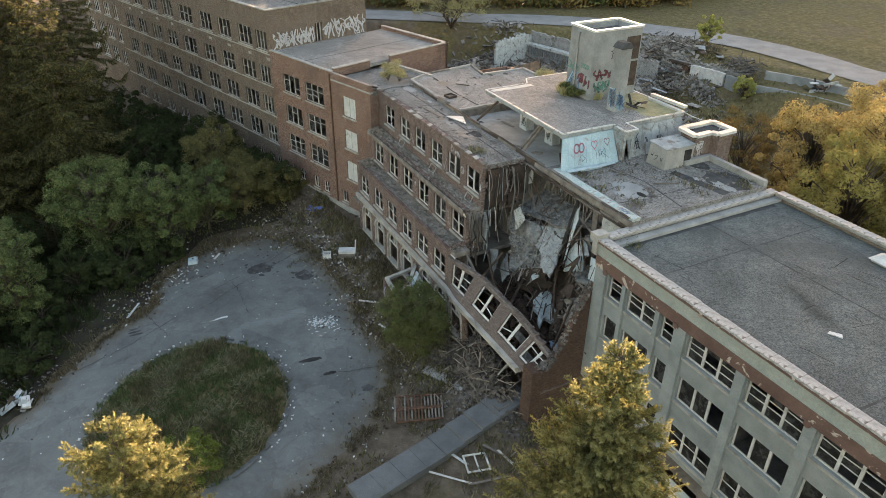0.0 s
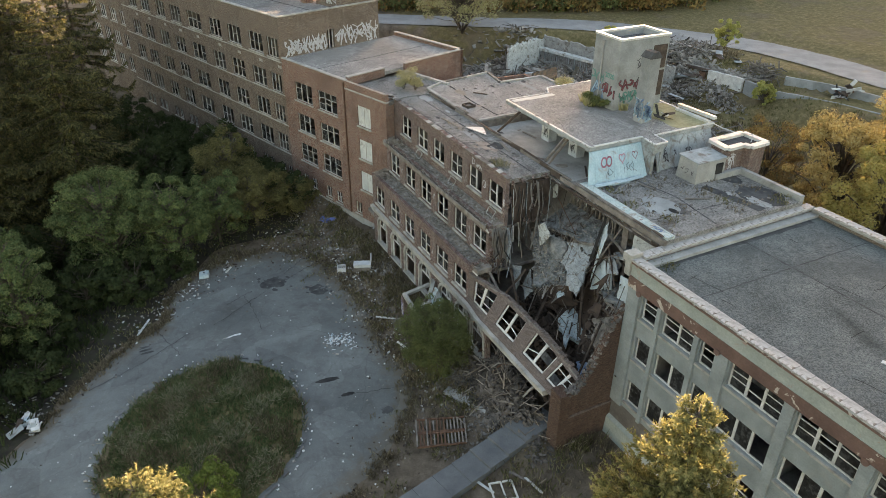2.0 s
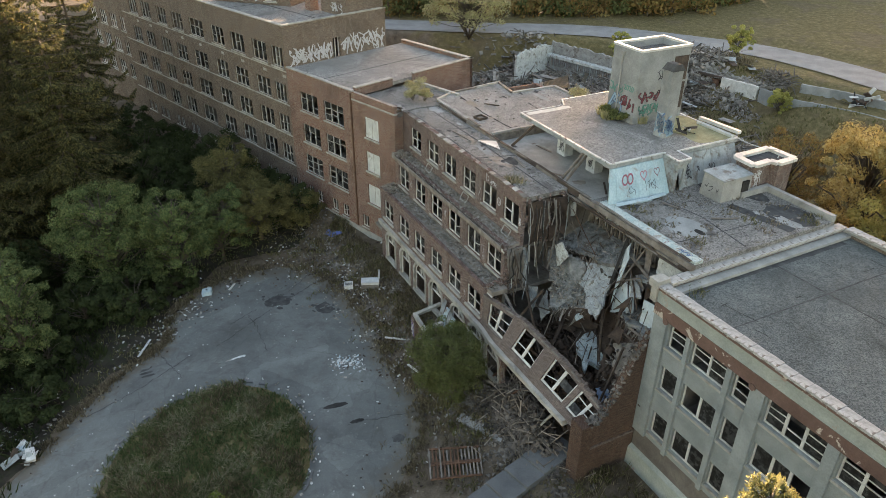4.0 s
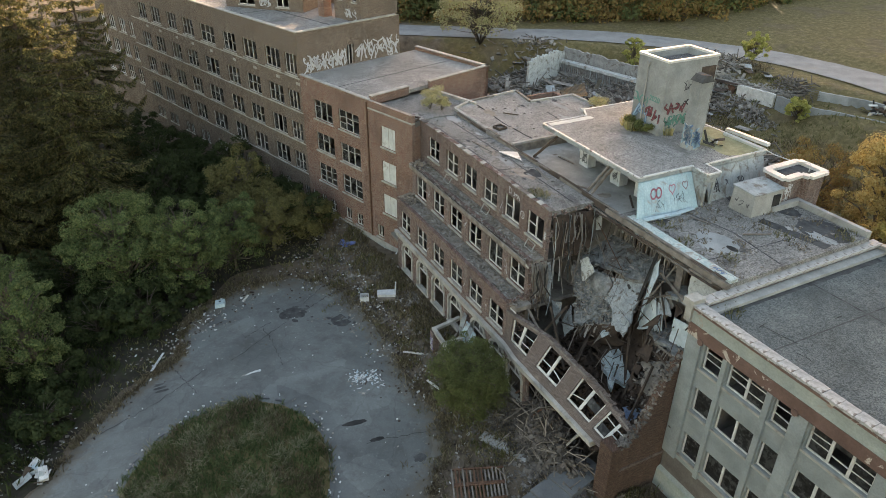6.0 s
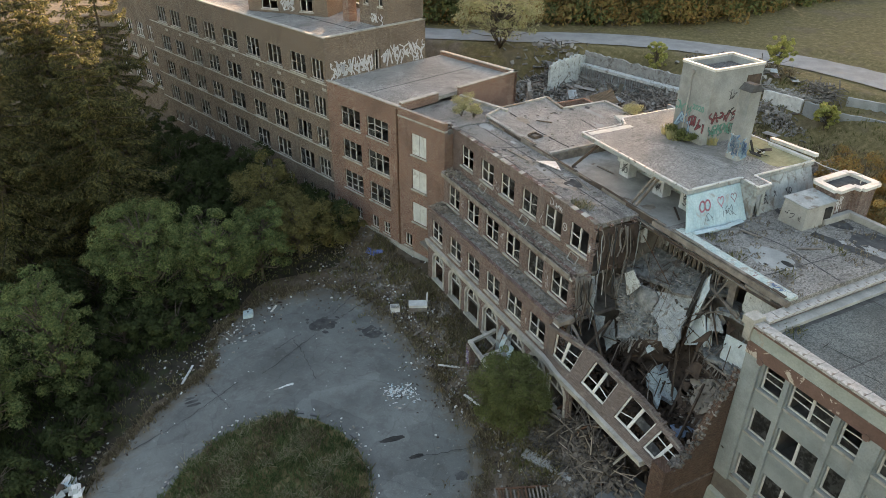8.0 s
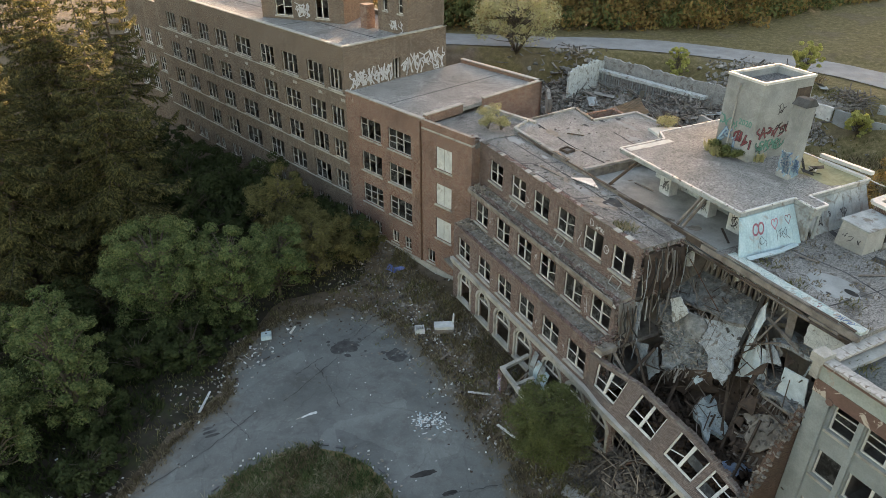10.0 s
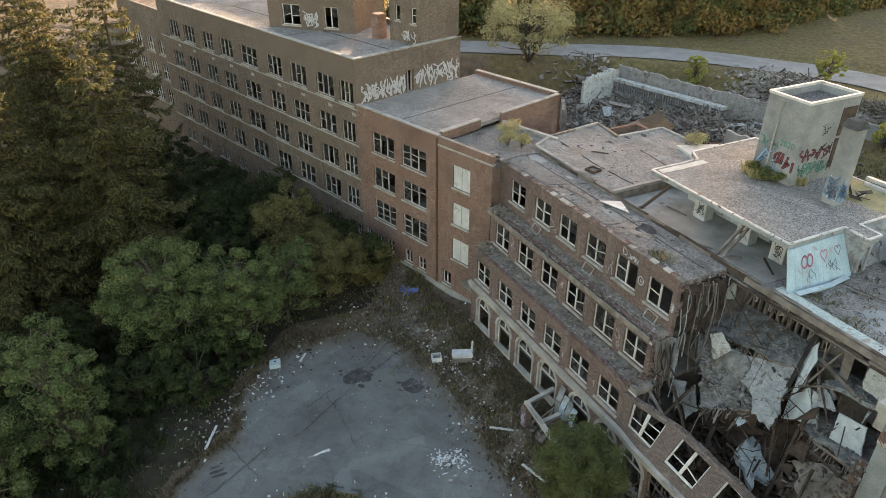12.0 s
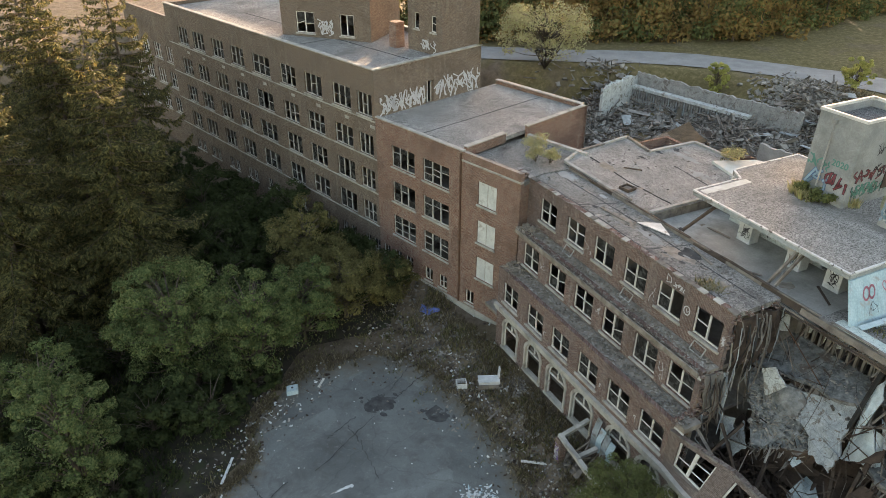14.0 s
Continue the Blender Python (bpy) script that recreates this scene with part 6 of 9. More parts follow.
for a, b, w, mt in (((-5.75, 3.1, 15.7), (-6.0, 1.6, 9.4), 0.2, "black"), ((-5.8, 1.6, 10.0), (-4.75, 1.0, 5.3), 0.16, "wood_dark"), ((-5.0, 2.9, 14.2), (-2.1, 2.4, 13.7), 0.16, "wood_grey"), ((-4.05, 3.2, 15.3), (-4.95, 2.4, 12.6), 0.12, "wood_grey"),
                    ((-4.9, 2.8, 13.6), (-2.9, 2.2, 11.0), 0.1, "wood_dark"), ((-5.4, 2.3, 12.0), (-3.4, 2.5, 13.4), 0.1, "wood_grey"), ((-6.4, 1.9, 9.8), (-4.4, 2.4, 13.0), 0.07, "wood_dark"), ((-6.0, 2.0, 11.0), (-4.2, 2.3, 10.4), 0.07, "wood_dark"),
                    ((-10.6, -0.6, 9.0), (-11.6, -3.0, 5.2), 0.2, "wood_dark"), ((-11.4, -1.6, 8.8), (-7.6, -2.6, 5.4), 0.16, "wood_dark"), ((-9.5, 1.5, 7.5), (-8.0, -1.6, 4.4), 0.2, "wood_dark"),
                    ((-4.4, 2.2, 9.3), (-4.0, 0.2, 3.6), 0.2, "wood_dark"), ((-12.0, 2.7, 15.0), (-7.6, 2.4, 12.2), 0.05, "rust"), ((-11.6, 2.6, 14.4), (-8.9, 1.9, 10.8), 0.04, "wood_grey"),
                    ((-3.2, 1.9, 9.4), (-0.4, 1.2, 10.1), 0.14, "wood_grey"), ((-3.6, 1.6, 9.0), (-0.6, 0.9, 9.4), 0.12, "wood_dark"), ((-3.3, 0.8, 6.9), (-1.2, 0.6, 7.0), 0.12, "wood_grey"), ((-3.4, 0.4, 6.6), (-1.4, 0.9, 6.8), 0.1, "wood_grey"), ((-2.0, 0.6, 8.8), (-1.4, -1.6, 4.6), 0.14, "wood_dark"), ((-12.2, -3.6, 9.4), (-9.6, -3.6, 7.8), 0.2, "wood_grey")):
    s = Shape()
    s.beam(a, b, w, w * 0.9, R4.uniform(0, 1))
    part("fallen_beam", s, mt, bay)
# torn ends of walls and floors: strips that hang from each level
# mostly dark and black strips, to deepen the shaded recess
for lev, (va, vb), n, Lr in ((16.4, (-1.7, 2.2), 18, (1.0, 7.0)), (12.5, (-3.2, -1.2), 13, (1.5, 5.0)), (9.3, (-4.9, -2.8), 9, (1.0, 2.6))):
    for i in range(n):
        u, v = CE + R4.uniform(-0.1, 0.8), R4.uniform(va, vb)
        L, w = R4.uniform(*Lr), R4.choice((0.03, 0.04, 0.05, 0.06, 0.08, 0.12))
        s = Shape()
        k = [R4.uniform(-.22, .22) for _ in range(6)]
        z = lev + R4.uniform(-.3, .25)
        pts = [(u, v, z), (u + 0.15 + k[0], v + k[1], z - L * .35), (u + 0.2 + k[2], v + k[3], z - L * .7), (u + 0.15 + k[4] * 2, v + k[5] * 2, z - L)]
        for p, q in zip(pts[:-1], pts[1:]):
            s.hexa([(q[0], q[1] - w / 2, q[2]), (q[0] + .05, q[1] - w / 2, q[2]), (q[0] + .05, q[1] + w / 2, q[2]), (q[0], q[1] + w / 2, q[2]),
                    (p[0], p[1] - w / 2, p[2]), (p[0] + .05, p[1] - w / 2, p[2]), (p[0] + .05, p[1] + w / 2, p[2]), (p[0], p[1] + w / 2, p[2])])
        part("hanging_strip", s, R4.choice(("wood_grey", "wood_dark", "rubble", "wood_grey", "black", "wood_dark", "torn_plaster", "interior", "wood_dark", "plaster")), bay)
# pale boards and cables that hang in the torn edge
for a, b, w in (((-12.35, -1.33, 14.6), (-12.45, -.87, 10.8), .14), ((-12.4, -.72, 13.6), (-12.3, -.35, 10.3), .11), ((-12.3, .26, 13.3), (-12.1, 1.2, 8.4), .16), ((-12.3, -2.9, 11.6), (-12.2, -2.6, 8.9), .12), ((-12.45, -2.4, 12.0), (-12.3, -1.7, 9.2), .2)):
    s = Shape()
    m = (Vector(a) + Vector(b)) / 2 + Vector((.1, .06, 0))
    s.beam(a, m, w, .05, .3), s.beam(m, b, w * .8, .05, .5)
    part("hanging_board", s, "white_wood" if w < .15 else "wood_grey", bay, "pale split board")
for a, b, sagg in (((-12.5, 2.7, 13.9), (-8.4, 2.5, 12.1), .25), ((-12.3, 2.8, 14.2), (-7.9, 2.1, 11.4), .4), ((-11.3, 2.6, 11.0), (-9.2, 1.2, 7.6), .3), ((-6.3, 2.5, 13.0), (-4.2, 2.6, 12.2), .3), ((-7.6, 2.0, 10.6), (-4.6, 2.2, 12.6), .2), ((-6.9, 1.7, 10.2), (-4.9, 2.3, 12.0), .15)):
    a, b = Vector(a), Vector(b)
    s = Shape()
    s.tube([a.lerp(b, k / 6) - Vector((0, 0, sagg * 4 * k / 6 * (1 - k / 6))) for k in range(7)], [.03] * 7, 5)
    part("hanging_cable", s, "wood_grey" if sagg > .22 else "wood_dark", bay)
s = Shape()     # broken masonry along the torn edges
for lev, va, vb, z0 in ((0, -2.0, 2.3, 12.4), (1, -3.4, -1.9, 8.6), (2, -5.1, -3.3, 5.8)):
    heap(s, R4, 110, lambda: (CE + R4.uniform(-0.15, 0.15), R4.uniform(va, vb), z0 + R4.random() * 4.2), lambda: (R4.uniform(.12, .34), R4.uniform(.1, .24), R4.uniform(.08, .22)), .3, .4)
part("torn_masonry", s, "brick_centre", bay)["kind"] = "stuff"
# rubble and laths in dark materials, so the hole reads as shaded
s, s2, s3 = Shape(), Shape(), Shape()
fall = lambda u, v: 1.2 + 3.0 * ss(-4.0, 1.5, v) + 0.8 * noise.noise((u * .5, v * .5, 3))
heap(s, R4, 2000, lambda: (u := R4.uniform(-12, 0.2), v := R4.uniform(-3.4, 4.4), fall(u, v) + R4.random() * 0.7), lambda: (R4.uniform(.1, .7), R4.uniform(.1, .5), R4.uniform(.06, .3)), 0.4, 1.2)
part("fallen_rubble", s, "rubble_dark", bay)["kind"] = "stuff"
for _ in range(120):
    u, v = R4.uniform(-12, 0), R4.uniform(-3.0, 3.6)
    z = fall(u, v) + 0.3
    d = Vector((R4.uniform(-1, 1), R4.uniform(-1, 1), R4.uniform(-.5, .9))).normalized() * R4.uniform(.8, 3.0)
    (s2 if R4.random() < .65 else s3).beam((u, v, z), (u + d.x, min(4.5, max(-3.2, v + d.y)), z + d.z), R4.uniform(.05, .16), R4.uniform(.05, .2), R4.uniform(0, 3))
part("fallen_timber", s2, "wood_dark", bay)["kind"] = "stuff"
part("fallen_lath", s3, "wood_dark", bay)["kind"] = "stuff"


def on_sheet(i, n, mt, up=.12, lo=.03, hi=.5):
    """Loose scraps lying over one of the fallen sheets."""
    a, b, c, d = [Vector(q) for q in SHEETS[i][0]]
    nrm = (b - a).cross(d - a).normalized()
    nrm = nrm if nrm.z > 0 else -nrm
    s = Shape()

    def spot():
        x, y = R4.random(), R4.random()
        return a.lerp(b, x).lerp(d.lerp(c, x), y) + nrm * R4.uniform(lo, up)
    heap(s, R4, n, spot, lambda: (R4.uniform(.06, hi), R4.uniform(.04, .2), R4.uniform(.03, .12)), 0.4, 0.8)
    part("floor_debris", s, mt, bay)["kind"] = "stuff"


for i, n, mt, up in ((0, 520, "grey_debris", .3), (0, 260, "rubble_pale", .3), (1, 30, "rubble", .1), (4, 620, "grey_debris", .3), (4, 260, "rubble_pale", .3), (14, 320, "grey_debris", .3), (14, 160, "rubble_pale", .3), (15, 220, "rubble_pale", .3),
                     (17, 260, "rubble_dark", .4), (17, 120, "rubble", .4), (24, 300, "rubble_dark", .5), (16, 60, "rubble", .2)):
    on_sheet(i, n, mt, up)
s, s2 = Shape(), Shape()
for _ in range(90):
    u = R4.uniform(-12.1, -0.4)
    k = R4.random()
    v, z = 3.4 - 3.4 * k + R4.uniform(-.4, .3), 13.6 - 7.4 * k + R4.uniform(-1.2, .6)
    d = Vector((R4.uniform(-1, 1), R4.uniform(-.8, .5), R4.uniform(-1.4, .6))).normalized() * R4.uniform(.5, 2.2)
    (s if R4.random() < .35 else s2).beam((u, v, z), (u + d.x, v + d.y, z + d.z), R4.uniform(.02, .08), R4.uniform(.03, .09), R4.uniform(0, 3))
part("broken_lath", s, "wood_grey", bay)["kind"] = "stuff"
part("dark_lath", s2, "wood_dark", bay)["kind"] = "stuff"
for i in range(26):
    u, k = R4.uniform(-12.0, -0.6), R4.random()
    v, z = 3.2 - 3.0 * k, 13.2 - 7.0 * k + R4.uniform(-.5, .6)
    w, h = R4.uniform(.2, .7), R4.uniform(.25, .9)
    t = R4.uniform(-.5, .5)
    s = Shape()
    sheet(s, ((u, v, z), (u + w, v + R4.uniform(-.2, .2), z + t), (u + w + R4.uniform(-.3, .3), v - R4.uniform(.2, .7), z + t - h), (u + R4.uniform(-.3, .3), v - R4.uniform(.2, .7), z - h)), 5, 5, .08, R4, .05, .12)
    part("plaster_scrap", s, R4.choice(("torn_plaster", "rubble", "rubble_dark", "torn_blue", "interior", "rubble_dark")), bay)
for _ in range(24):
    a = Vector((R4.uniform(-11.5, -2), R4.uniform(1.8, 3.6), R4.uniform(10, 15.4)))
    b = a + Vector((R4.uniform(-2.5, 2.5), R4.uniform(-2.0, 0), R4.uniform(-5.5, -1.5)))
    m = (a + b) / 2 + Vector((R4.uniform(-.6, .6), R4.uniform(-.3, .3), R4.uniform(-.9, 0)))
    s = Shape()
    s.tube([a, (a + m) / 2 - Vector((0, 0, .2)), m, (m + b) / 2 - Vector((0, 0, .1)), b], [0.016] * 5, 5)
    part("loose_wire", s, R4.choice(("black", "wood_dark", "wood_grey")), bay)
chunk = thing("fallen_slab", "large pale blue-painted slab lying in the collapse", "debris", CM)
s = Shape()
sheet(s, ((-7.15, 0.45, 5.45), (-7.25, 2.35, 6.0), (-4.6, 1.45, 5.0), (-4.75, -0.25, 4.6)), 14, 14, 0.4, R4, 0.5, 0.14)
part("slab", s, "torn_blue", chunk)
chunk2 = thing("bent_sheet", "crumpled blue panel lying in the collapse", "debris", CM)
s = Shape()
sheet(s, ((-3.3, -0.3, 4.2), (-2.6, 1.4, 4.5), (-1.6, 0.7, 4.4), (-2.1, -0.8, 4.0)), 8, 8, 0.3, R4, 0.06, 0.1)
part("panel", s, "scrap_blue", chunk2)

# ---- trees and plants ----
def leaf_cloud(s, rng, centre, rad, n, size, squash=0.8, shell=0.55):
    """Many small leaves through an uneven ball, thicker towards its outside."""
    cx, cy, cz = centre
    off = rng.uniform(0, 90)
    for _ in range(n):
        a, b = rng.uniform(0, 6.283), math.acos(rng.uniform(-0.75, 1))
        r = rad * (shell + (1 - shell) * rng.random() ** 0.6) * (1 + 0.6 * noise.noise((math.cos(a) * math.sin(b) * 1.9 + off, math.sin(a) * math.sin(b) * 1.9, math.cos(b) * 1.9)))
        x, y, z = r * math.sin(b) * math.cos(a), r * math.sin(b) * math.sin(a), r * math.cos(b) * squash
        q = size * rng.uniform(0.6, 1.3)
        nrm = Vector((x + rng.uniform(-.6, .6) * rad, y + rng.uniform(-.6, .6) * rad, z + rng.uniform(-.3, .9) * rad)).normalized()
        t = nrm.orthogonal().normalized()
        t = Matrix.Rotation(rng.uniform(0, 6.28), 3, nrm) @ t
        w = nrm.cross(t)
        p = Vector((cx + x, cy + y, cz + z))
        s.add([p - t * q, p - w * q * 0.55, p + t * q, p + w * q * 0.55], [(0, 1, 2, 3)])


def broad_tree(name, label, spot, h, r, leaf, rng, n=9000, size=0.2, lumps=22, trunk=0.25, group="", cat="tree", low=0.3, core=0):
    x, y = spot
    z = rough(x, y) - 0.2
    t = thing(name, label, cat, Matrix.Translation((x, y, z)), group)
    w, c = Shape(), Shape()
    w.tube([(0, 0, 0), (rng.uniform(-.2, .2), rng.uniform(-.2, .2), h * 0.3), (rng.uniform(-.4, .4), rng.uniform(-.4, .4), h * 0.75)], [trunk, trunk * 0.75, trunk * 0.25], 8)
    for i in range(lumps):
        a, k = rng.uniform(0, 6.283), rng.random() ** 0.36
        zz = (low + (0.92 - low) * rng.random() ** 0.8) * h
        lim = r * (1 - abs(zz / h - 0.55) ** 1.6 * 1.6)
        p = (math.cos(a) * lim * k * 0.92, math.sin(a) * lim * k * 0.92, zz)
        rr = r * rng.uniform(0.1, 0.2)
        leaf_cloud(c, rng, p, rr, n // lumps, size, 0.75, 0.7)
        w.tube([(0, 0, max(0.2 * h, zz - h * 0.3)), (p[0] * 0.55, p[1] * 0.55, zz - h * 0.08), p], [trunk * 0.4, trunk * 0.22, 0.02], 5)
    if core:
        leaf_cloud(c, rng, (0, 0, h * 0.45), r * 0.72, core, size, h * 0.42 / (r * 0.72), 0.5)
    part("trunk", w, "bark", t, smooth=True)
    part("crown", c, leaf, t)
    return t


T = random.Random(77)


def tufted_spruce(label, spot, h, r, rng, whorls, per, power, low, curl):
    """A near spruce: boughs that end in many short, densely needled shoots."""
    x, y = spot
    t = thing("spruce_tree", label, "tree", Matrix.Translation((x, y, rough(x, y) - 0.2)))
    w, c, g = Shape(), Shape(), Shape()
    w.tube([(0, 0, 0), (0.1, 0, h * 0.5), (0, 0.05, h * 0.99)], [h * 0.013, h * 0.008, 0.03], 8)

    def shoot(o, d, L, tip):
        m = int(L * 52)
        a = d.orthogonal().normalized()
        b = d.cross(a)
        for q in range(m):
            f = (q + rng.random()) / m
            th = rng.uniform(0, 6.283)
            side = a * math.cos(th) + b * math.sin(th)
            p = o + d * L * f
            n = (side * 0.9 + d * 0.7).normalized()
            k = d.cross(side)
            q2 = rng.uniform(0.085, 0.15) * (1.15 - 0.5 * f)
            # outer ends take the paler colour that paints in sunlight
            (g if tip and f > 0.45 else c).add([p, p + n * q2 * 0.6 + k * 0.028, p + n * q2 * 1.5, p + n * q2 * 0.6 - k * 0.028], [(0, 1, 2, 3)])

    for i in range(whorls):
        kk = low + (0.99 - low) * i / whorls
        zz = h * kk
        L = r * (1 - kk) ** power + 0.25
        for j in range(per):
            a = rng.uniform(0, 6.283)
            if kk < 0.55 and j % 2:
                continue
            l = L * rng.uniform(0.5, 1.1)
            d = Vector((math.cos(a), math.sin(a), 0))
            pts = [Vector((0, 0, zz)), d * l * 0.5 + Vector((0, 0, zz - 0.1 * l)), d * l + Vector((0, 0, zz + curl * l))]
            w.tube(pts, [0.035, 0.02, 0.008], 4, False)
            m = max(5, int(l * (11 if kk > 0.55 else 6)))
            for q in range(m):
                f = 0.12 + 0.88 * (q + rng.random()) / m
                p = pts[0].lerp(pts[1], f * 2) if f < 0.5 else pts[1].lerp(pts[2], f * 2 - 1)
                sd = Vector((-d.y, d.x, 0)) * rng.choice((-1, 1)) * rng.uniform(0.1, 1.0)
                dr = (d * rng.uniform(0.3, 1) + sd + Vector((0, 0, rng.uniform(-0.35, 0.7)))).normalized()
                shoot(p, dr, rng.uniform(0.28, 0.6) * (0.6 + 0.5 * min(1, l / 2)), f > 0.5 and rng.random() < 0.6)
            shoot(pts[1].lerp(pts[2], 0.5), (pts[2] - pts[1]).normalized(), l * 0.5, True)
    shoot(Vector((0, 0, h * 0.96)), Vector((0, 0, 1)), h * 0.045, True)
    part("trunk", w, "bark", t, smooth=True)
    part("crown", c, "needle", t)
    part("tip_foliage", g, "sunlit_tip", t)
    return t


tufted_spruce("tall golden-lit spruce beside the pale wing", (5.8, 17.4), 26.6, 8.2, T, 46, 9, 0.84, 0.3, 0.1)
tufted_spruce("ragged golden-lit spruce with long upturned boughs", (-11.9, 18.1), 22.4, 5.6, T, 30, 6, 0.6, 0.35, 0.3)


def fir(name, label, spot, h, r, rng, leaf, group, whorls=25, per=7, size=0.145):
    """A broad conifer: separate tiers of drooping boughs, each a flat spray with hanging side shoots and an upturned end."""
    x, y = spot
    t = thing(name, label, "tree", Matrix.Translation((x, y, rough(x, y) - 0.2)), group)
    w, c = Shape(), Shape()
    w.tube([(0, 0, 0), (0.1, 0, h * 0.5), (0, 0, h * 0.985)], [h * 0.013, h * 0.008, 0.03], 8)
    for i in range(whorls):
        k = 0.1 + 0.9 * (i / whorls) ** 0.92
        L = r * min(1.0, (1 - k) ** 0.75 * 1.15) + 0.35
        turn = rng.uniform(0, 6.283)
        for j in range(per if k < 0.8 else 5):
            a = turn + 6.283 * j / per + rng.uniform(-0.3, 0.3)
            l = L * rng.choice((rng.uniform(0.5, 0.8), rng.uniform(0.85, 1.15)))
            zz = h * k + rng.uniform(-0.25, 0.25)
            d = Vector((math.cos(a), math.sin(a), 0))
            drop = (0.46 - 0.62 * k) * l
            pts = [Vector((0, 0, zz)), d * l * 0.4 + Vector((0, 0, zz - drop * 0.45)), d * l * 0.8 + Vector((0, 0, zz - drop)), d * l + Vector((0, 0, zz - drop + 0.14 * l))]
            w.tube(pts, [0.045, 0.03, 0.014, 0.006], 4, False)
            sd = Vector((-d.y, d.x, 0))
            m = max(6, int(l * 6.5))
            for q in range(m):
                f = 0.16 + 0.84 * (q + rng.random()) / m
                e = f * 3
                g = min(2, int(e))
                p = pts[g].lerp(pts[g + 1], e - g)
                way = 1 if q % 2 else -1
                side_l = (0.22 + 0.34 * l * (1 - f) * min(1.0, f * 3)) * rng.uniform(0.7, 1.15)
                sdir = (sd * way + d * rng.uniform(0.5, 0.95) + Vector((0, 0, -rng.uniform(0.2, 0.6)))).normalized()
                n_sh = max(3, int(side_l * 9))
                for b in range(n_sh):
                    o = p + sdir * side_l * (b + rng.random()) / n_sh
                    for _ in range(2):
                        dr = (sdir + Vector((rng.uniform(-.8, .8), rng.uniform(-.8, .8), rng.uniform(-0.7, 0.2)))).normalized()
                        nn = dr.cross(Vector((rng.uniform(-.5, .5), rng.uniform(-.5, .5), 1))).normalized()
                        q2 = size * rng.uniform(0.7, 1.6)
                        c.add([o, o + dr * q2 * 0.9 + nn * q2 * 0.4, o + dr * q2 * 2.2, o + dr * q2 * 0.9 - nn * q2 * 0.4], [(0, 1, 2, 3)])
    part("trunk", w, "bark", t, smooth=True)
    part("crown", c, leaf, t)
    return t


SP = [((-45.2, 78), 31, 8.0), ((-53.5, 72.5), 33, 8.6), ((-61, 82), 34, 9), ((-50.5, 94.5), 33, 6.6), ((-58, 94), 34, 8), ((-64, 68), 30, 8), ((-66, 104), 35, 9)]
first = fir("conifer", "tall conifer with drooping boughs beside the brick wing", SP[0][0], 31, 8.0, T, "needle_dark", "conifers by the brick wing")
second = fir("conifer", "tall conifer with drooping boughs beside the brick wing", SP[1][0], 33, 8.6, T, "needle_dark", "conifers by the brick wing")
for i, (p, h, r) in enumerate(SP[2:]):
    o = copy_thing((first, second)[i % 2], pose(*p, rough(*p) - 0.2, 0, 0, 70 * i + 20))
    o.scale = (r / 8.3, r / 8.3, h / 32)
for p, h, r, n, lf in (((-37.6, 67.3), 12.2, 5.8, 26000, "leaf_green"), ((-31.2, 68.3), 11.4, 4.7, 20000, "leaf_green"), ((-27.6, 72), 9.4, 4.2, 14000, "leaf_green"), ((-40.4, 54.0), 12.4, 3.6, 17000, "leaf_green"), ((-44.6, 48.5), 10.5, 4.4, 14000, "leaf_green"), ((-46.5, 61), 9, 4.2, 9000, "leaf_green"),
                       ((-29.2, 82), 9.6, 4.4, 12000, "leaf_olive"), ((-24.2, 75.6), 7.6, 4.4, 17000, "leaf_olive"), ((-20.4, 78.6), 5.0, 3.6, 11000, "leaf_olive"), ((-27, 79), 6.6, 4.0, 10000, "leaf_olive")):
    broad_tree("broadleaf_tree", "bushy green broadleaf tree beside the forecourt" if lf == "leaf_green" else "low olive-brown tree beside the brick wing", p, h, r, lf, T, int(n * 1.5), 0.105, int(17 * r), group="trees by the forecourt", low=0.2, core=n // 7)
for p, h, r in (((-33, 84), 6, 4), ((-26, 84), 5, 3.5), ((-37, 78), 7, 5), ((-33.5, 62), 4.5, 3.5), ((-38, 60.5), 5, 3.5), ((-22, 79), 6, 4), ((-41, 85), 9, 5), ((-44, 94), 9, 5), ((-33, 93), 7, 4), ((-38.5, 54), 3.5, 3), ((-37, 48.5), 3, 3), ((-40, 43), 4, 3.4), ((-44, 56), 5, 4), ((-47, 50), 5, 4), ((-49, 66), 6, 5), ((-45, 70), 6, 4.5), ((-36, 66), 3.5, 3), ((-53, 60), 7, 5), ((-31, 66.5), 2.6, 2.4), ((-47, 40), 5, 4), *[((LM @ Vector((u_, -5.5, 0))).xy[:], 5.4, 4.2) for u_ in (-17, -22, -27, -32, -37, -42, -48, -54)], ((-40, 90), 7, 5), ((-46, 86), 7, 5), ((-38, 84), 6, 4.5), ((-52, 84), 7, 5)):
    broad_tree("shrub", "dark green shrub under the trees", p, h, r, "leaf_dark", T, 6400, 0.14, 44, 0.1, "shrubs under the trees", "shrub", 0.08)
broad_tree("round_bush", "rounded green bush before the ruined front", cw(-11.6, -8.6).xy, 6.6, 3.6, "leaf_bush", T, 36000, 0.058, 130, 0.1, cat="bush", low=0.04, core=24000)
broad_tree("young_tree", "bright green young tree on the grass island", (-17.5, 33.5), 5.0, 2.8, "leaf_young", T, 8000, 0.1, 40, 0.1, cat="tree", low=0.2)
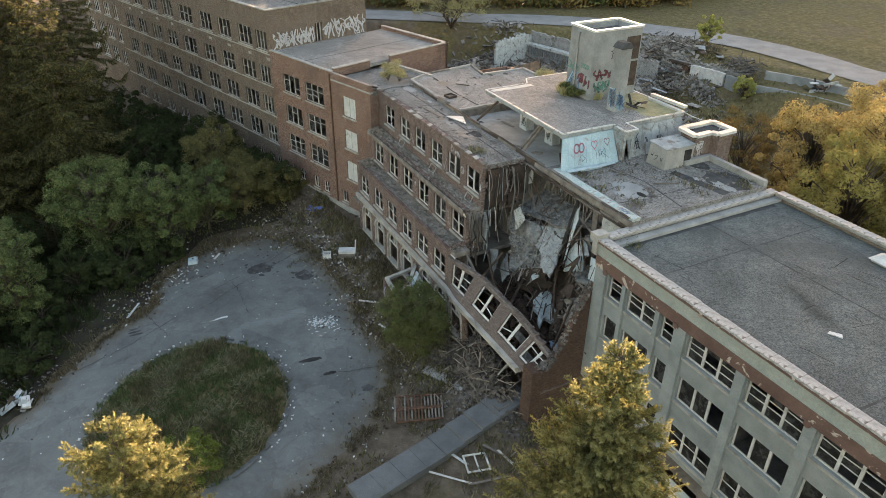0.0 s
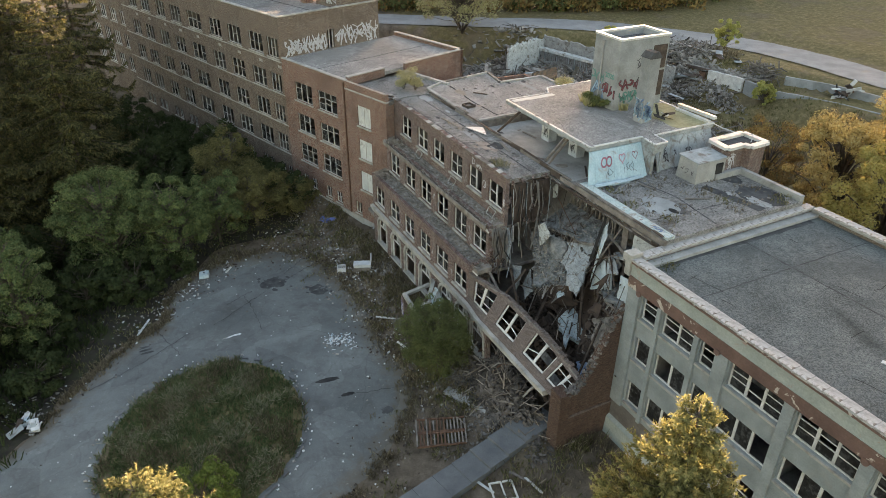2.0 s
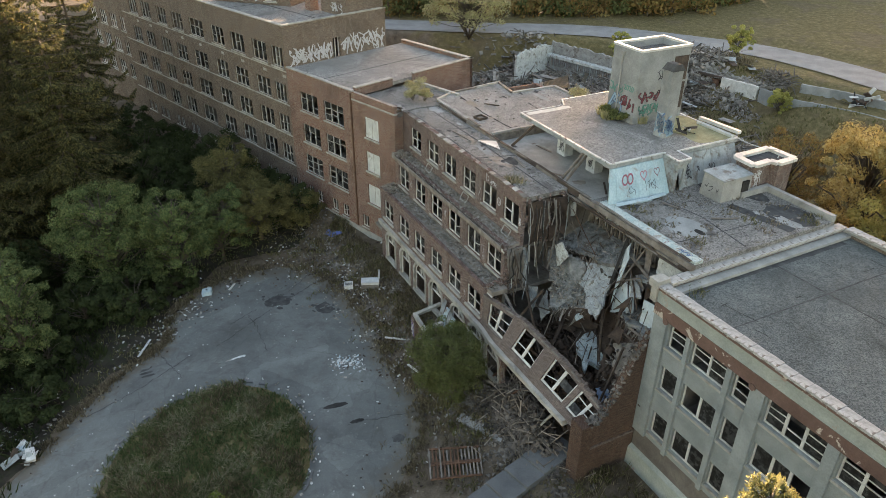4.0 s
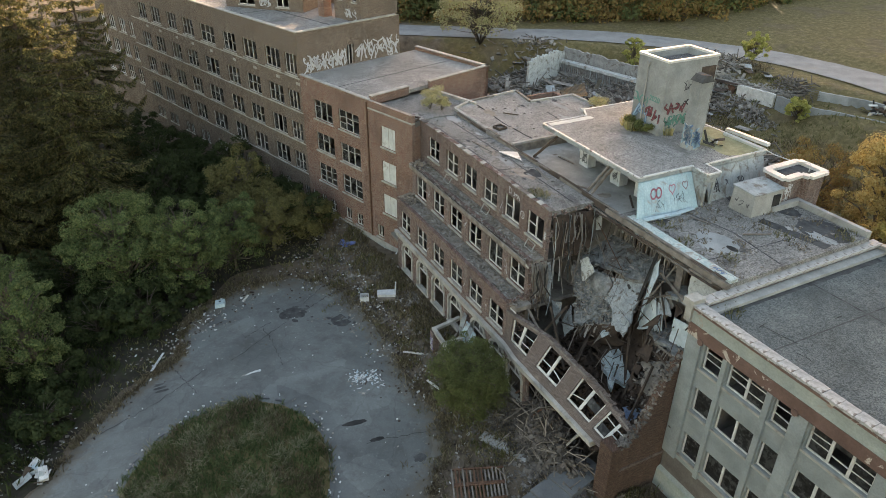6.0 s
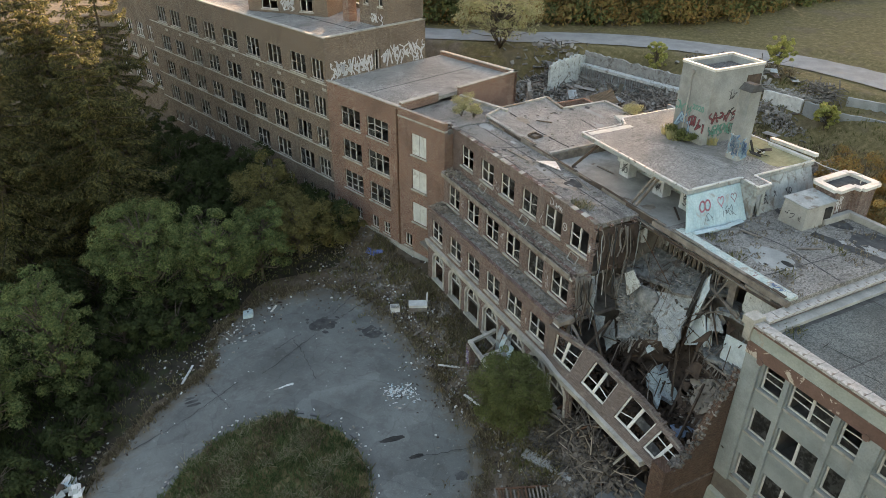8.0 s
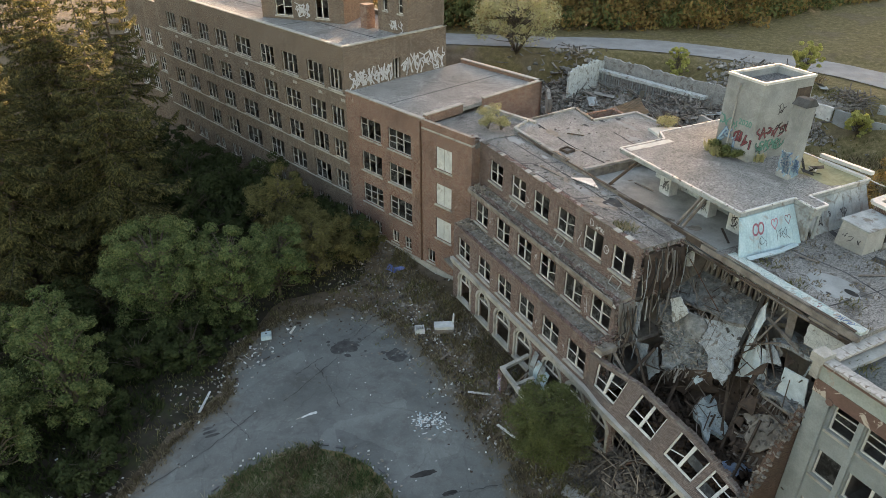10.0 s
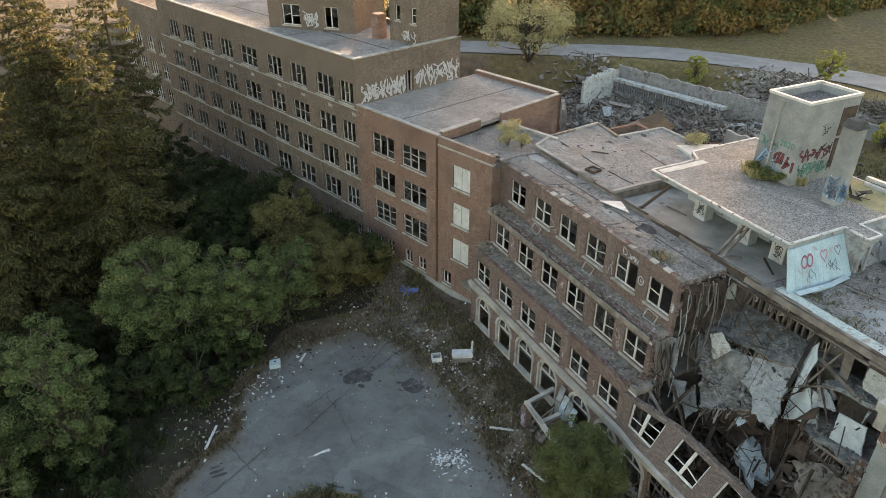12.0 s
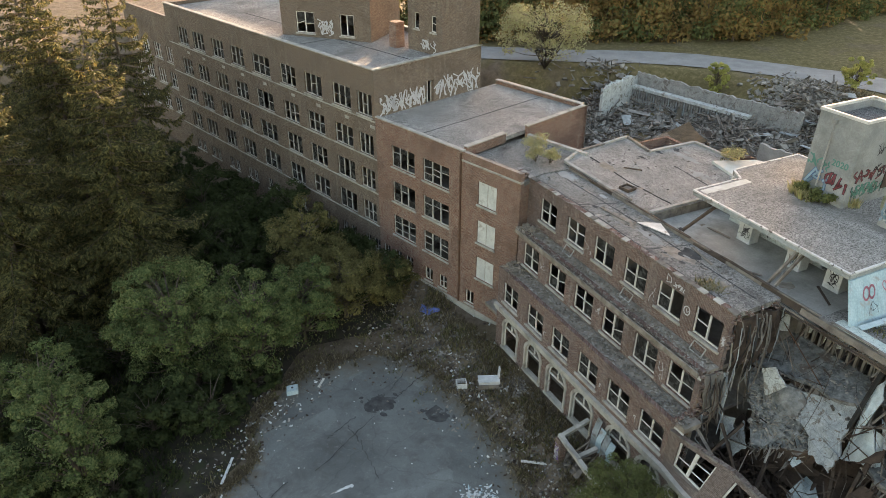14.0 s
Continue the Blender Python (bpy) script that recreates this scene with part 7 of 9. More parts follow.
for p, h, r in (((37.5, 66.0), 15.0, 5.4), ((36.5, 56), 17, 5.6), ((43, 60), 17.2, 7), ((46.5, 68), 16.4, 6.5), ((42, 50), 17.4, 6.5)):
    broad_tree("autumn_tree", "sunlit autumn tree with orange and yellow leaves", p, h, r, "leaf_autumn" if p[1] < 58 else "leaf_copper", T, 34000, 0.115, 120, 0.3, "autumn trees behind the roofs", low=0.2)
broad_tree("rusty_tree", "thin brown autumn tree behind the roofs", (33, 72), 12, 4.5, "leaf_rust", T, 13000, 0.11, 60, 0.2, low=0.2)
for p, h, r in (((44.1, 118.7), 5.4, 2.3), ((26.7, 125.3), 6.6, 2.1), ((44.5, 101.3), 4.0, 1.8)):
    broad_tree("sapling", "yellow-green sapling in the rough grass", p, h, r, "leaf_yellow", T, 11000, 0.1, 60, 0.08, "saplings behind the ruin", low=0.25)
spread_tree = broad_tree("pale_tree", "spreading tree with pale autumn leaves beside the lane", (1.0, 133), 10.5, 8.6, "leaf_pale", T, 12000, 0.16, 90, 0.22, low=0.3)
_s = Shape()
for k in range(9):
    a, q = 6.283 * k / 9 + T.uniform(-.3, .3), T.uniform(.5, .95)
    _s.tube([(0, 0, .2), (math.cos(a) * 2.2 * q, math.sin(a) * 2.2 * q, 2.6), (math.cos(a) * 5.6 * q, math.sin(a) * 5.6 * q, 6.6)], [.16, .11, .03], 6)
part("stem", _s, "bark", spread_tree, smooth=True)
# far woods
_s, _w = Shape(), Shape()
_u = Shape()
for i in range(190):
    a = i / 190
    x = -75 + 215 * a + T.uniform(-3, 3)
    y = 149 + 0.6 * max(0.0, x - 40) + T.uniform(-1, 26)
    z = rough(x, y)
    # heights tuned so the roofs stay out of the low sun
    h, r = (T.uniform(7, 9) if x < -24 else T.uniform(9.5, 12)), T.uniform(3, 5)
    for k in range(9):
        leaf_cloud(_s if T.random() < 0.6 else _u, T, (x + T.uniform(-r, r) * .6, y + T.uniform(-r, r) * .6, z + h * (0.1 + 0.8 * k / 8)), r * T.uniform(.5, .72), 100, 0.37, 0.9)
    _w.tube([(x, y, z), (x, y, z + h * .8)], [0.2, 0.05], 5, False)
# unseen back row, added to keep the low sun off the roofs
for i in range(110):
    x, y = -20 + 150 * i / 110 + T.uniform(-1, 1), 180 + T.uniform(0, 14) + 0.6 * max(0.0, -20 + 150 * i / 110 - 40)
    z, h = rough(x, y), T.uniform(13.6, 14.4)
    for k in range(8):
        leaf_cloud(_s, T, (x + T.uniform(-2, 2), y + T.uniform(-2, 2), z + 1 + (h - 2) * k / 7), T.uniform(2.2, 3.0), 34, 0.8, 0.9)
    _w.tube([(x, y, z), (x, y, z + h * .8)], [0.25, 0.05], 5, False)
# low clumps added to stop sunlight leaking under the crowns
for i in range(420):
    x = -75 + 215 * i / 420 + T.uniform(-1, 1)
    y = 149 + 0.6 * max(0.0, x - 40) + T.uniform(-1.5, 12)
    leaf_cloud(_u if T.random() < .4 else _s, T, (x, y, rough(x, y) + T.uniform(.6, 2.6)), T.uniform(1.6, 2.6), 70, 0.4, 0.9)
tagged(part("far_woods", _s, "leaf_rust"), "brown autumn woods beyond the lane, with an added sun-blocking back row", "woods", kind="stuff")
tagged(part("far_thicket", _u, "leaf_bush"), "olive green thicket among the far woods", "woods", kind="stuff")
tagged(part("far_trunks", _w, "bark"), "bare trunks of the far woods and the added back row", "woods", kind="stuff")

# ---- courtyard ruins behind the roofs ----
G = random.Random(99)


def on(u, v, up=0.0):
    p = cw(u, v)
    return Vector((p.x, p.y, rough(p.x, p.y) + up))


def plank(p, ang, L, w, mt, label, tilt=0.0):
    s = Shape()
    s.hexa([(-L / 2, -w / 2, 0), (L / 2, -w / 2 * G.uniform(.6, 1), 0), (L / 2 - .05, w / 2, 0), (-L / 2 + .1, w / 2, 0), (-L / 2, -w / 2, .06), (L / 2, -w / 2, .06), (L / 2, w / 2, .06), (-L / 2, w / 2, .06)])
    o = part("plank", s, mt)
    o.matrix_world = Matrix.Translation(p) @ Euler((0, tilt, ang)).to_matrix().to_4x4()
    return tagged(o, label, "plank", "loose planks on the ground")


def ruin_wall(name, label, line, top, thick, material, rng, rag=0.5, base=None, n=10, windows=()):
    """A broken wall along a line of plan points (u, v) with a ragged top."""
    th = thing(name, label, "wall")
    for (a, b) in zip(line[:-1], line[1:]):
        s = Shape()
        A, B = cw(*a), cw(*b)
        d = (B - A).normalized()
        q = Vector((-d.y, d.x, 0)) * thick / 2
        hs = [top + rng.uniform(-rag, rag * 0.3) for _ in range(n + 1)]
        for i in range(n):
            p0, p1 = A.lerp(B, i / n), A.lerp(B, (i + 1) / n)
            lo = min(rough(p0.x, p0.y), rough(p1.x, p1.y)) - 1.7
            s.hexa([(*(p0 - q).xy, lo), (*(p1 - q).xy, lo), (*(p1 + q).xy, lo), (*(p0 + q).xy, lo),
                    (*(p0 - q).xy, hs[i]), (*(p1 - q).xy, hs[i + 1]), (*(p1 + q).xy, hs[i + 1]), (*(p0 + q).xy, hs[i])])
        part("wall", s, material, th)
    return th


ruin_wall("side_wall", "cracked plaster side wall of the demolished hall", [(-71.4, 35.6), (-72.8, 39.5), (-75.1, 45.7)], 10.0, 0.4, "torn_pale", G, 0.7, n=14)
w = ruin_wall("courtyard_wall", "long roofless concrete wall round the demolished hall", [(-75.1, 45.7), (-55.0, 50.6), (-49, 52.4)], 10.1, 0.4, "torn_hall", G, 0.28, n=34)
_A, _B = cw(-74.8, 45.4), cw(-55.4, 50.1)
_d = (_B - _A).normalized()
_q = Vector((_d.y, -_d.x, 0))
for z, w_, h_, off, mt in ((8.0, 1.2, .45, .8, "torn_pale"), (6.0, .4, .5, 1.0, "concrete")):
    s = Shape()
    s.beam((*(_A + _q * off).xy, z), (*(_B + _q * off).xy, z), w_, h_)
    part("wall_ledge", s, mt, w)
for i in range(44):
    p = _A.lerp(_B, (i + .5) / 44) + _q * 1.2
    s = Shape()
    s.beam((p.x, p.y, 5.2), (p.x, p.y, 7.74), .2, .16, 0)
    part("pilaster", s, "torn_hall" if i % 3 else "plaster", w)
ruin_wall("white_wall", "white painted wall left standing among rubble", [(-45.9, 56.5), (-40.0, 57.5)], 9.9, 0.4, "white_wood", G, 0.12)
ruin_wall("broken_wall", "grey concrete wall end beside the white wall", [(-39.7, 57.6), (-35.7, 58.6)], 9.75, 0.4, "render_grey", G, 0.15, n=6)
s = Shape()
for a, b, c, d in (((-50.9, 55.6), (-45.9, 56.75), (-48.6, 61.5), (-53.2, 58.8)), ((-45.9, 56.75), (-40.2, 57.75), (-38.4, 61.4), (-48.6, 61.5))):
    q = [cw(*p) for p in (a, b, c, d)]
    s.hexa([(*p.xy, 9.45) for p in q] + [(*p.xy, 9.8) for p in q])
deck = thing("roof_deck", "flat concrete deck of a sunken room, strewn with rubble", "deck")
part("slab", s, "rubble_pale", deck)
for i in range(4):
    s = Shape()
    p, q = cw(-50.8 + i * 1.1, 55.8 + i * .25), cw(-50.6 + i * 1.1, 55.8 + i * .25)
    s.beam((p.x, p.y, 4.5), (q.x, q.y, 9.44), .4, .4)
    part("post", s, ("plaster", "wood_dark", "concrete", "rust")[i], deck)
s = Shape()
p, q = cw(-47.4, 56.1), cw(-46.3, 56.35)
s.beam((p.x, p.y, 7.2), (q.x, q.y, 7.2), .15, 4.4)
part("door", s, "rust", deck, "rusty brown door leaf")
s = Shape()
p, q = cw(-51, 55.5), cw(-45.8, 56.7)
s.beam((p.x, p.y, 9.65), (q.x, q.y, 9.65), .35, .4)
part("edge_beam", s, "wood_dark", deck)
s = Shape()
heap(s, G, 420, lambda: cw(u := G.uniform(-52, -39.5), 57.2 + (u + 46) * .12 + G.random() * 3.6, 9.8 + abs(G.gauss(0, .16))), lambda: (G.uniform(.12, .6), G.uniform(.1, .4), G.uniform(.05, .25)), .35, 1)
tagged(part("deck_rubble", s, "rubble_pale"), "pale broken rubble lying over the sunken room", "rubble", kind="stuff")
s = Shape()
for _ in range(170):
    p = cw(G.gauss(-40.2, 1.5), G.gauss(61.2, .9), 9.9 + abs(G.gauss(.2, .4)))
    d = Vector((G.uniform(-1, 1), G.uniform(-1, 1), G.uniform(-.3, .4))).normalized() * G.uniform(.6, 2.0)
    s.beam(p, p + d, G.uniform(.04, .14), G.uniform(.04, .1), G.uniform(0, 3))
tagged(part("brush_pile", s, "rubble"), "brown pile of broken branches and laths", "debris", kind="stuff")
ruin_wall("broken_wall", "broken plaster wall stub among rubble", [(-52, 44), (-50, 50)], 7.6, 0.4, "interior", G, 0.9)
ruin_wall("broken_wall", "broken plaster wall stub among rubble", [(-52, 44), (-47, 42.5)], 7.0, 0.4, "rubble_pale", G, 0.9)
ruin_wall("retaining_wall", "low concrete retaining wall beside the lane", [(-37, 62.8), (-31.5, 65.3), (-22.3, 67.0), (-12, 67.6)], 10.4, 0.35, "render_grey", G, 0.04, n=14)
ruin_wall("kerb_wall", "low concrete kerb along the grassy bank", [(-35.6, 58.7), (-32.3, 60.5), (-28, 62.2), (-22, 63.4)], 9.2, 0.3, "render_grey", G, 0.06, n=6)
ruin_wall("broken_wall", "pale concrete wall panel left standing behind the roofs", [(-34.4, 25.8), (-31.0, 26.2)], 15.4, 0.35, "concrete", G, 0.2, n=6)
ruin_wall("broken_wall", "dark brick wall stub behind the roofs", [(-36.5, 22.5), (-34.4, 25.6)], 14.2, 0.4, "brick_dark", G, 0.8, n=6)
ruin_wall("low_wall", "low white-topped wall in the rough grass", [(-50, 33), (-40, 36), (-36, 49)], 5.2, 0.4, "concrete", G, 0.4)
ruin_wall("broken_wall", "tall pale broken wall at the edge of the courtyard", [(-69, 30), (-64, 27)], 8.6, 0.5, "rubble_pale", G, 1.2)

s, s2, s3 = Shape(), Shape(), Shape()
hump = lambda u, v: 1.3 * max(0, noise.noise((u * .12, v * .12, 8)) + 0.4) * ss(48, 40, v - (u + 74) * .25) + 1.6 * math.exp(-((u + 52) / 6) ** 2 - ((v - 52) / 8) ** 2)
for _ in range(6500):
    u, v = G.uniform(-74, -26), G.uniform(17.6, 52)
    if G.random() < .36:
        u, v = G.gauss(-52, 5.5), G.gauss(52, 6.0)
    if (v > 47 + (u + 74) * .25 and u < -55) or v > 66 or u > -26 or v < 17.5 or (v < 24 and u > -40 and G.random() < .6) or (u > -46 and v > 47) or (u > -50 and v > 54.5):
        continue
    p = on(u, v, hump(u, v) * G.uniform(.3, 1))
    if G.random() < .55:
        s.obox(Matrix.Translation(p) @ Euler((G.uniform(-1, 1), G.uniform(-1, 1), G.uniform(0, 6))).to_matrix().to_4x4(), G.uniform(.2, 1.2), G.uniform(.15, .8), G.uniform(.08, .35), .3, G)
    else:
        d = Vector((G.uniform(-1, 1), G.uniform(-1, 1), G.uniform(-.2, .35))).normalized() * G.uniform(1, 3.4)
        (s2 if G.random() < .6 else s3).beam(p, p + d, G.uniform(.06, .2), G.uniform(.05, .18), G.uniform(0, 3))
def scatter(n, u0, v0, su, sv, up, timber, big=1.0):
    """A heap of broken masonry and timbers round a spot of the courtyard."""
    for _ in range(n):
        u, v = G.gauss(u0, su), G.gauss(v0, sv)
        p = on(u, v, up * math.exp(-((u - u0) / su) ** 2 / 2 - ((v - v0) / sv) ** 2 / 2) * G.uniform(.4, 1.05))
        if G.random() < timber:
            d = Vector((G.uniform(-1, 1), G.uniform(-1, 1), G.uniform(-.3, .55))).normalized() * G.uniform(.8, 3.2) * big
            (s2 if G.random() < .55 else s3).beam(p, p + d, G.uniform(.06, .22), G.uniform(.05, .16), G.uniform(0, 3))
        else:
            s.obox(Matrix.Translation(p) @ Euler((G.uniform(-1, 1), G.uniform(-1, 1), G.uniform(0, 6))).to_matrix().to_4x4(), G.uniform(.2, 1.3) * big, G.uniform(.15, .9) * big, G.uniform(.06, .3), .3, G)


scatter(620, -52.5, 44.0, 3.6, 3.0, 2.8, .6, .85)
scatter(420, -57.0, 47.5, 3.0, 1.6, 2.6, .55)
scatter(220, -48.5, 48.0, 2.0, 2.0, 1.6, .5, .6)
scatter(420, -74.0, 33.5, 4.0, 3.0, 2.0, .45)
scatter(300, -77.5, 39.5, 2.0, 3.5, 1.6, .5)
scatter(260, -67.0, 29.0, 2.5, 2.5, 1.6, .4)
scatter(420, -56.5, 61.5, 3.0, 3.0, .7, .15, .45)
scatter(160, -42.5, 55.6, 2.4, .5, .8, .5, .6)
scatter(120, -48.6, 54.4, 1.8, .6, .6, .5, .5)
scatter(90, -40.5, 61.5, 1.4, 1.6, .8, .9, .5)
scatter(160, -61.5, 40.0, 3.5, 2.5, 1.2, .3, 1.2)
tagged(part("courtyard_rubble", s, "rubble_pale"), "heaps of grey broken masonry in the courtyard", "rubble", kind="stuff")
tagged(part("courtyard_timber", s2, "wood_grey"), "grey broken timbers across the rubble", "debris", kind="stuff")
tagged(part("courtyard_beams", s3, "rubble"), "brown broken laths across the rubble", "debris", kind="stuff")
s = Shape()
heap(s, G, 420, lambda: on(min(-47, G.gauss(-53, 3.5)), G.gauss(56, 1.6), abs(G.gauss(.1, .3))), lambda: (G.uniform(.2, 1.2), G.uniform(.2, .8), G.uniform(.1, .5)), .35, 1)
heap(s, G, 170, lambda: on(G.gauss(-42, 2.8), G.gauss(55.0, .7), abs(G.gauss(.05, .2))), lambda: (G.uniform(.12, .9), G.uniform(.08, .4), G.uniform(.06, .3)), .35, 1)
tagged(part("bank_rubble", s, "rubble_pale"), "pale rubble heaped along the bank", "rubble", kind="stuff")
for cs, mt, lab in ((((-34.9, 12.6, 16.35), (-35.3, 16.2, 16.2), (-41.8, 20.2, 15.0), (-40.5, 16.3, 15.0)), "wood_grey", "pale corrugated roof sheet sagging into the courtyard"),
                    (((-35.2, 16.3, 16.15), (-36.0, 20.0, 16.0), (-44.2, 25.8, 14.5), (-41.8, 20.3, 14.95)), "sheet_brown", "brown corrugated roof sheet sagging into the courtyard")):
    fs_ = thing("roof_sheet", lab, "roof sheet", CM)
    a, b, c, d = [Vector(p) for p in cs]
    s = Shape()
    s.grid([i / 40 for i in range(41)], [0, .33, .66, 1], lambda x, y: a.lerp(b, x).lerp(d.lerp(c, x), y) + Vector((0, 0, .07 * (int(x * 40 + .5) % 2) - .25 * math.sin(y * 3.1))))
    k = len(s.v)
    s.add([(p[0], p[1], p[2] - .04) for p in s.v[:k]], [tuple(reversed(f)) for f in s.f[:]])
    part("sheet", s, mt, fs_)
    for q in (b, c, d):
        t_ = Shape()
        t_.beam((q.x, q.y, 3.0), (q.x, q.y, q.z - .2), .3, .3)
        part("prop", t_, "wood_dark", fs_)
for i in range(70):
    u, v = (G.uniform(-70, -40), G.uniform(22, 46)) if i % 2 else (G.gauss(-52, 5), G.gauss(52, 5))
    if v > 44 + (u + 74) * .2 and u < -56:
        continue
    p = on(u, v, hump(u, v) + .3)
    o = plank(p, G.uniform(0, 6), G.uniform(1.2, 3.4), G.uniform(.6, 1.6), G.choice(("rubble_pale", "wood_grey", "sheet_brown", "plaster", "rubble_dark", "concrete")), "broken panel lying across the courtyard rubble", G.uniform(-.5, .5))
    tagged(o, "broken panel lying across the courtyard rubble", "panel", "broken panels in the courtyard")
wreck = thing("scrap_heap", "heap of white and dark scrap metal on the retaining wall", "scrap", Matrix.Translation(on(-28.9, 65.4, -.3)))
for i in range(26):
    s = Shape()
    d = Vector((G.uniform(-1, 1), G.uniform(-1, 1), G.uniform(-.2, .5))).normalized() * G.uniform(.8, 2.2)
    a = Vector((G.uniform(-1.3, 1.3), G.uniform(-.8, .8), G.uniform(.2, 1.6)))
    s.beam(a, a + d, G.uniform(.1, .7), G.uniform(.06, .2), G.uniform(0, 3))
    part("scrap", s, G.choice(("litter", "black", "rust", "wood_dark", "litter")), wreck)

# ---- front of the ruin ----
def along(name, label, category, a, b, w, h, material, lift=0.05, kind=""):
    A, B = on(*a, lift + h / 2), on(*b, lift + h / 2)
    s = Shape()
    c = (A + B) / 2
    s.beam(A - c, B - c, w, h)
    o = part(name, s, material)
    o.matrix_world = Matrix.Translation(c)
    return tagged(o, label, category, kind=kind)


along("concrete_path", "narrow broken concrete path through weeds", "pavement", (-8.6, -9.2), (-2.0, -5.9), 0.9, 0.2, "concrete", 0.0, "structure")
porch = thing("broken_porch", "roofless broken concrete entrance porch with leaning boards", "porch", CM)
for a, b in (((-19.66, -5.25, 3.5), (-19.36, -8.1, 3.35)), ((-19.6, -7.95, 3.32), (-14.2, -8.5, 3.3)), ((-14.35, -8.4, 3.3), (-14.3, -5.25, 3.4)), ((-17.25, -8.0, 3.15), (-17.3, -6.3, 3.2))):
    L = (Vector(b) - Vector(a)).length
    n = max(1, int(L / 1.3))
    for i in range(n):
        s = Shape()
        j = lambda: Vector((G.uniform(-.03, .03), G.uniform(-.03, .03), G.uniform(-.04, .04)))
        s.beam(Vector(a).lerp(Vector(b), i / n + .004) + j(), Vector(a).lerp(Vector(b), (i + 1) / n - .004) + j(), .34 * G.uniform(.85, 1.05), .32 * G.uniform(.8, 1.05), G.uniform(-.06, .06))
        part("beam", s, "limestone", porch, "weathered concrete beam")
for u, v in ((-19.35, -7.95), (-14.3, -8.4)):
    s = Shape()
    s.box(u - .3, u + .3, v - .3, v + .3, 0.2, 3.16)
    pil = part("post", s, "brick_centre", porch)
    tag_marks(pil, G, ["ink_violet", "ink_white"], lambda a, z, l: (a, v - .3 - l, z), u - .26, u + .26, .9, 2.8, 5, .09)
for i in range(4):     # striped sheets that hang from the front of the arch
    s = Shape()
    u0 = -18.5 + .56 * i
    zt, zb = 4.9 - .25 * i + G.uniform(-.3, .1), 2.2 + G.uniform(-.2, .5)
    s.grid([k / 12 for k in range(13)], [0, .5, 1], lambda x, y: (u0 + .54 * x + .15 * y, -5.5 - .5 * y - .05 * (int(x * 12 + .5) % 2) - .2 * math.sin(3 * y), zt + (zb - zt) * y))
    k = len(s.v)
    s.add([(p[0], p[1] + .04, p[2]) for p in s.v[:k]], [tuple(reversed(f)) for f in s.f[:]])
    part("striped_sheet", s, "tin_blue" if i % 2 else "plaster", porch, "ribbed pale blue sheet")
for i in range(13):
    s = Shape()
    a = Vector((-19.2 + i * .24, -7.3 + G.uniform(-.5, .6), G.uniform(.9, 1.7)))
    s.beam(a, a + Vector((G.uniform(-.2, 1.1), G.uniform(.6, 1.6), G.uniform(.5, 2.2))), .16, .05, G.uniform(-.4, .4))
    part("leaning_board", s, G.choice(("wood_grey", "wood_dark", "rubble", "wood_grey")), porch)
s = Shape()
heap(s, G, 240, lambda: (G.uniform(-19.2, -14.4), G.uniform(-8.0, -5.5), .9 + abs(G.gauss(0, .4))), lambda: (G.uniform(.15, .7), G.uniform(.1, .4), G.uniform(.05, .2)), .3, .8)
part("porch_rubble", s, "rubble", porch)["kind"] = "stuff"

# rubble spilled through the broken arcade
s, s2 = Shape(), Shape()
spill = lambda u, v: 2.6 * math.exp(-((u + 5.6) / 3.6) ** 2 - ((v + 5.0) / 1.5) ** 2)
heap(s, G, 3600, lambda: on(u := G.gauss(-5.6, 3.0), v := min(-3.9, G.gauss(-5.8, 1.1)), spill(u, v) * G.uniform(.5, 1)), lambda: (q := G.random() ** 2.5, (.05 + .42 * q, .05 + .26 * q, .04 + .14 * q))[1], .35, 1)
tagged(part("spilled_rubble", s, "spill"), "brown-grey rubble spilled from the collapsed front", "rubble", kind="stuff")
for _ in range(150):
    u, v = G.gauss(-5.5, 2.8), min(-4.2, G.gauss(-5.6, 1.0))
    p = on(u, v, spill(u, v) + .1)
    d = Vector((G.uniform(-1, 1), G.uniform(-1, 1), G.uniform(-.3, .7))).normalized() * G.uniform(.8, 2.6)
    s2.beam(p, p + d * .8, G.uniform(.03, .1), G.uniform(.03, .08), G.uniform(0, 3))
tagged(part("spilled_timber", s2, "warm_rubble"), "broken laths and timbers in the spilled rubble", "debris", kind="stuff")
for i in range(0, 9, 3):
    a = on(-9 + i * 1.0, -4.4, 3.2 + G.uniform(-.6, .6))
    b = on(-9.3 + i * 1.0 + G.uniform(-1, 1), -5.6 + G.uniform(-.5, .4), 1.2)
    s = Shape()
    m = (a + b) / 2 + Vector((G.uniform(-.3, .3), G.uniform(-.3, .3), .3))
    s.tube([a, m, b], [.1, .09, .08], 6)
    tagged(part("fallen_pipe", s, G.choice(("wood_grey", "limestone", "rust"))), "bent pipe leaning out of the broken arcade", "pipe")

# rusty lattice lying by the drive
lat = thing("rusty_lattice", "rusty iron lattice panel lying in the weeds", "panel")
A, B, C_, D = on(-6.7, -12.9, .45), on(-5.0, -9.5, .45), on(-2.7, -10.5, .45), on(-4.1, -14.0, .45)
for i in range(15):
    s = Shape()
    k = i / 14
    s.beam(A.lerp(B, k) + Vector((0, 0, G.uniform(-.1, .1))), D.lerp(C_, k) + Vector((0, 0, G.uniform(-.1, .1))), .12, .05)
    part("bar", s, "rust" if G.random() < .5 else "wood_grey", lat)
for k in (0, .48, .54, 1):
    s = Shape()
    s.beam(A.lerp(D, k), B.lerp(C_, k), .14, .1)
    part("rail", s, "rust", lat)
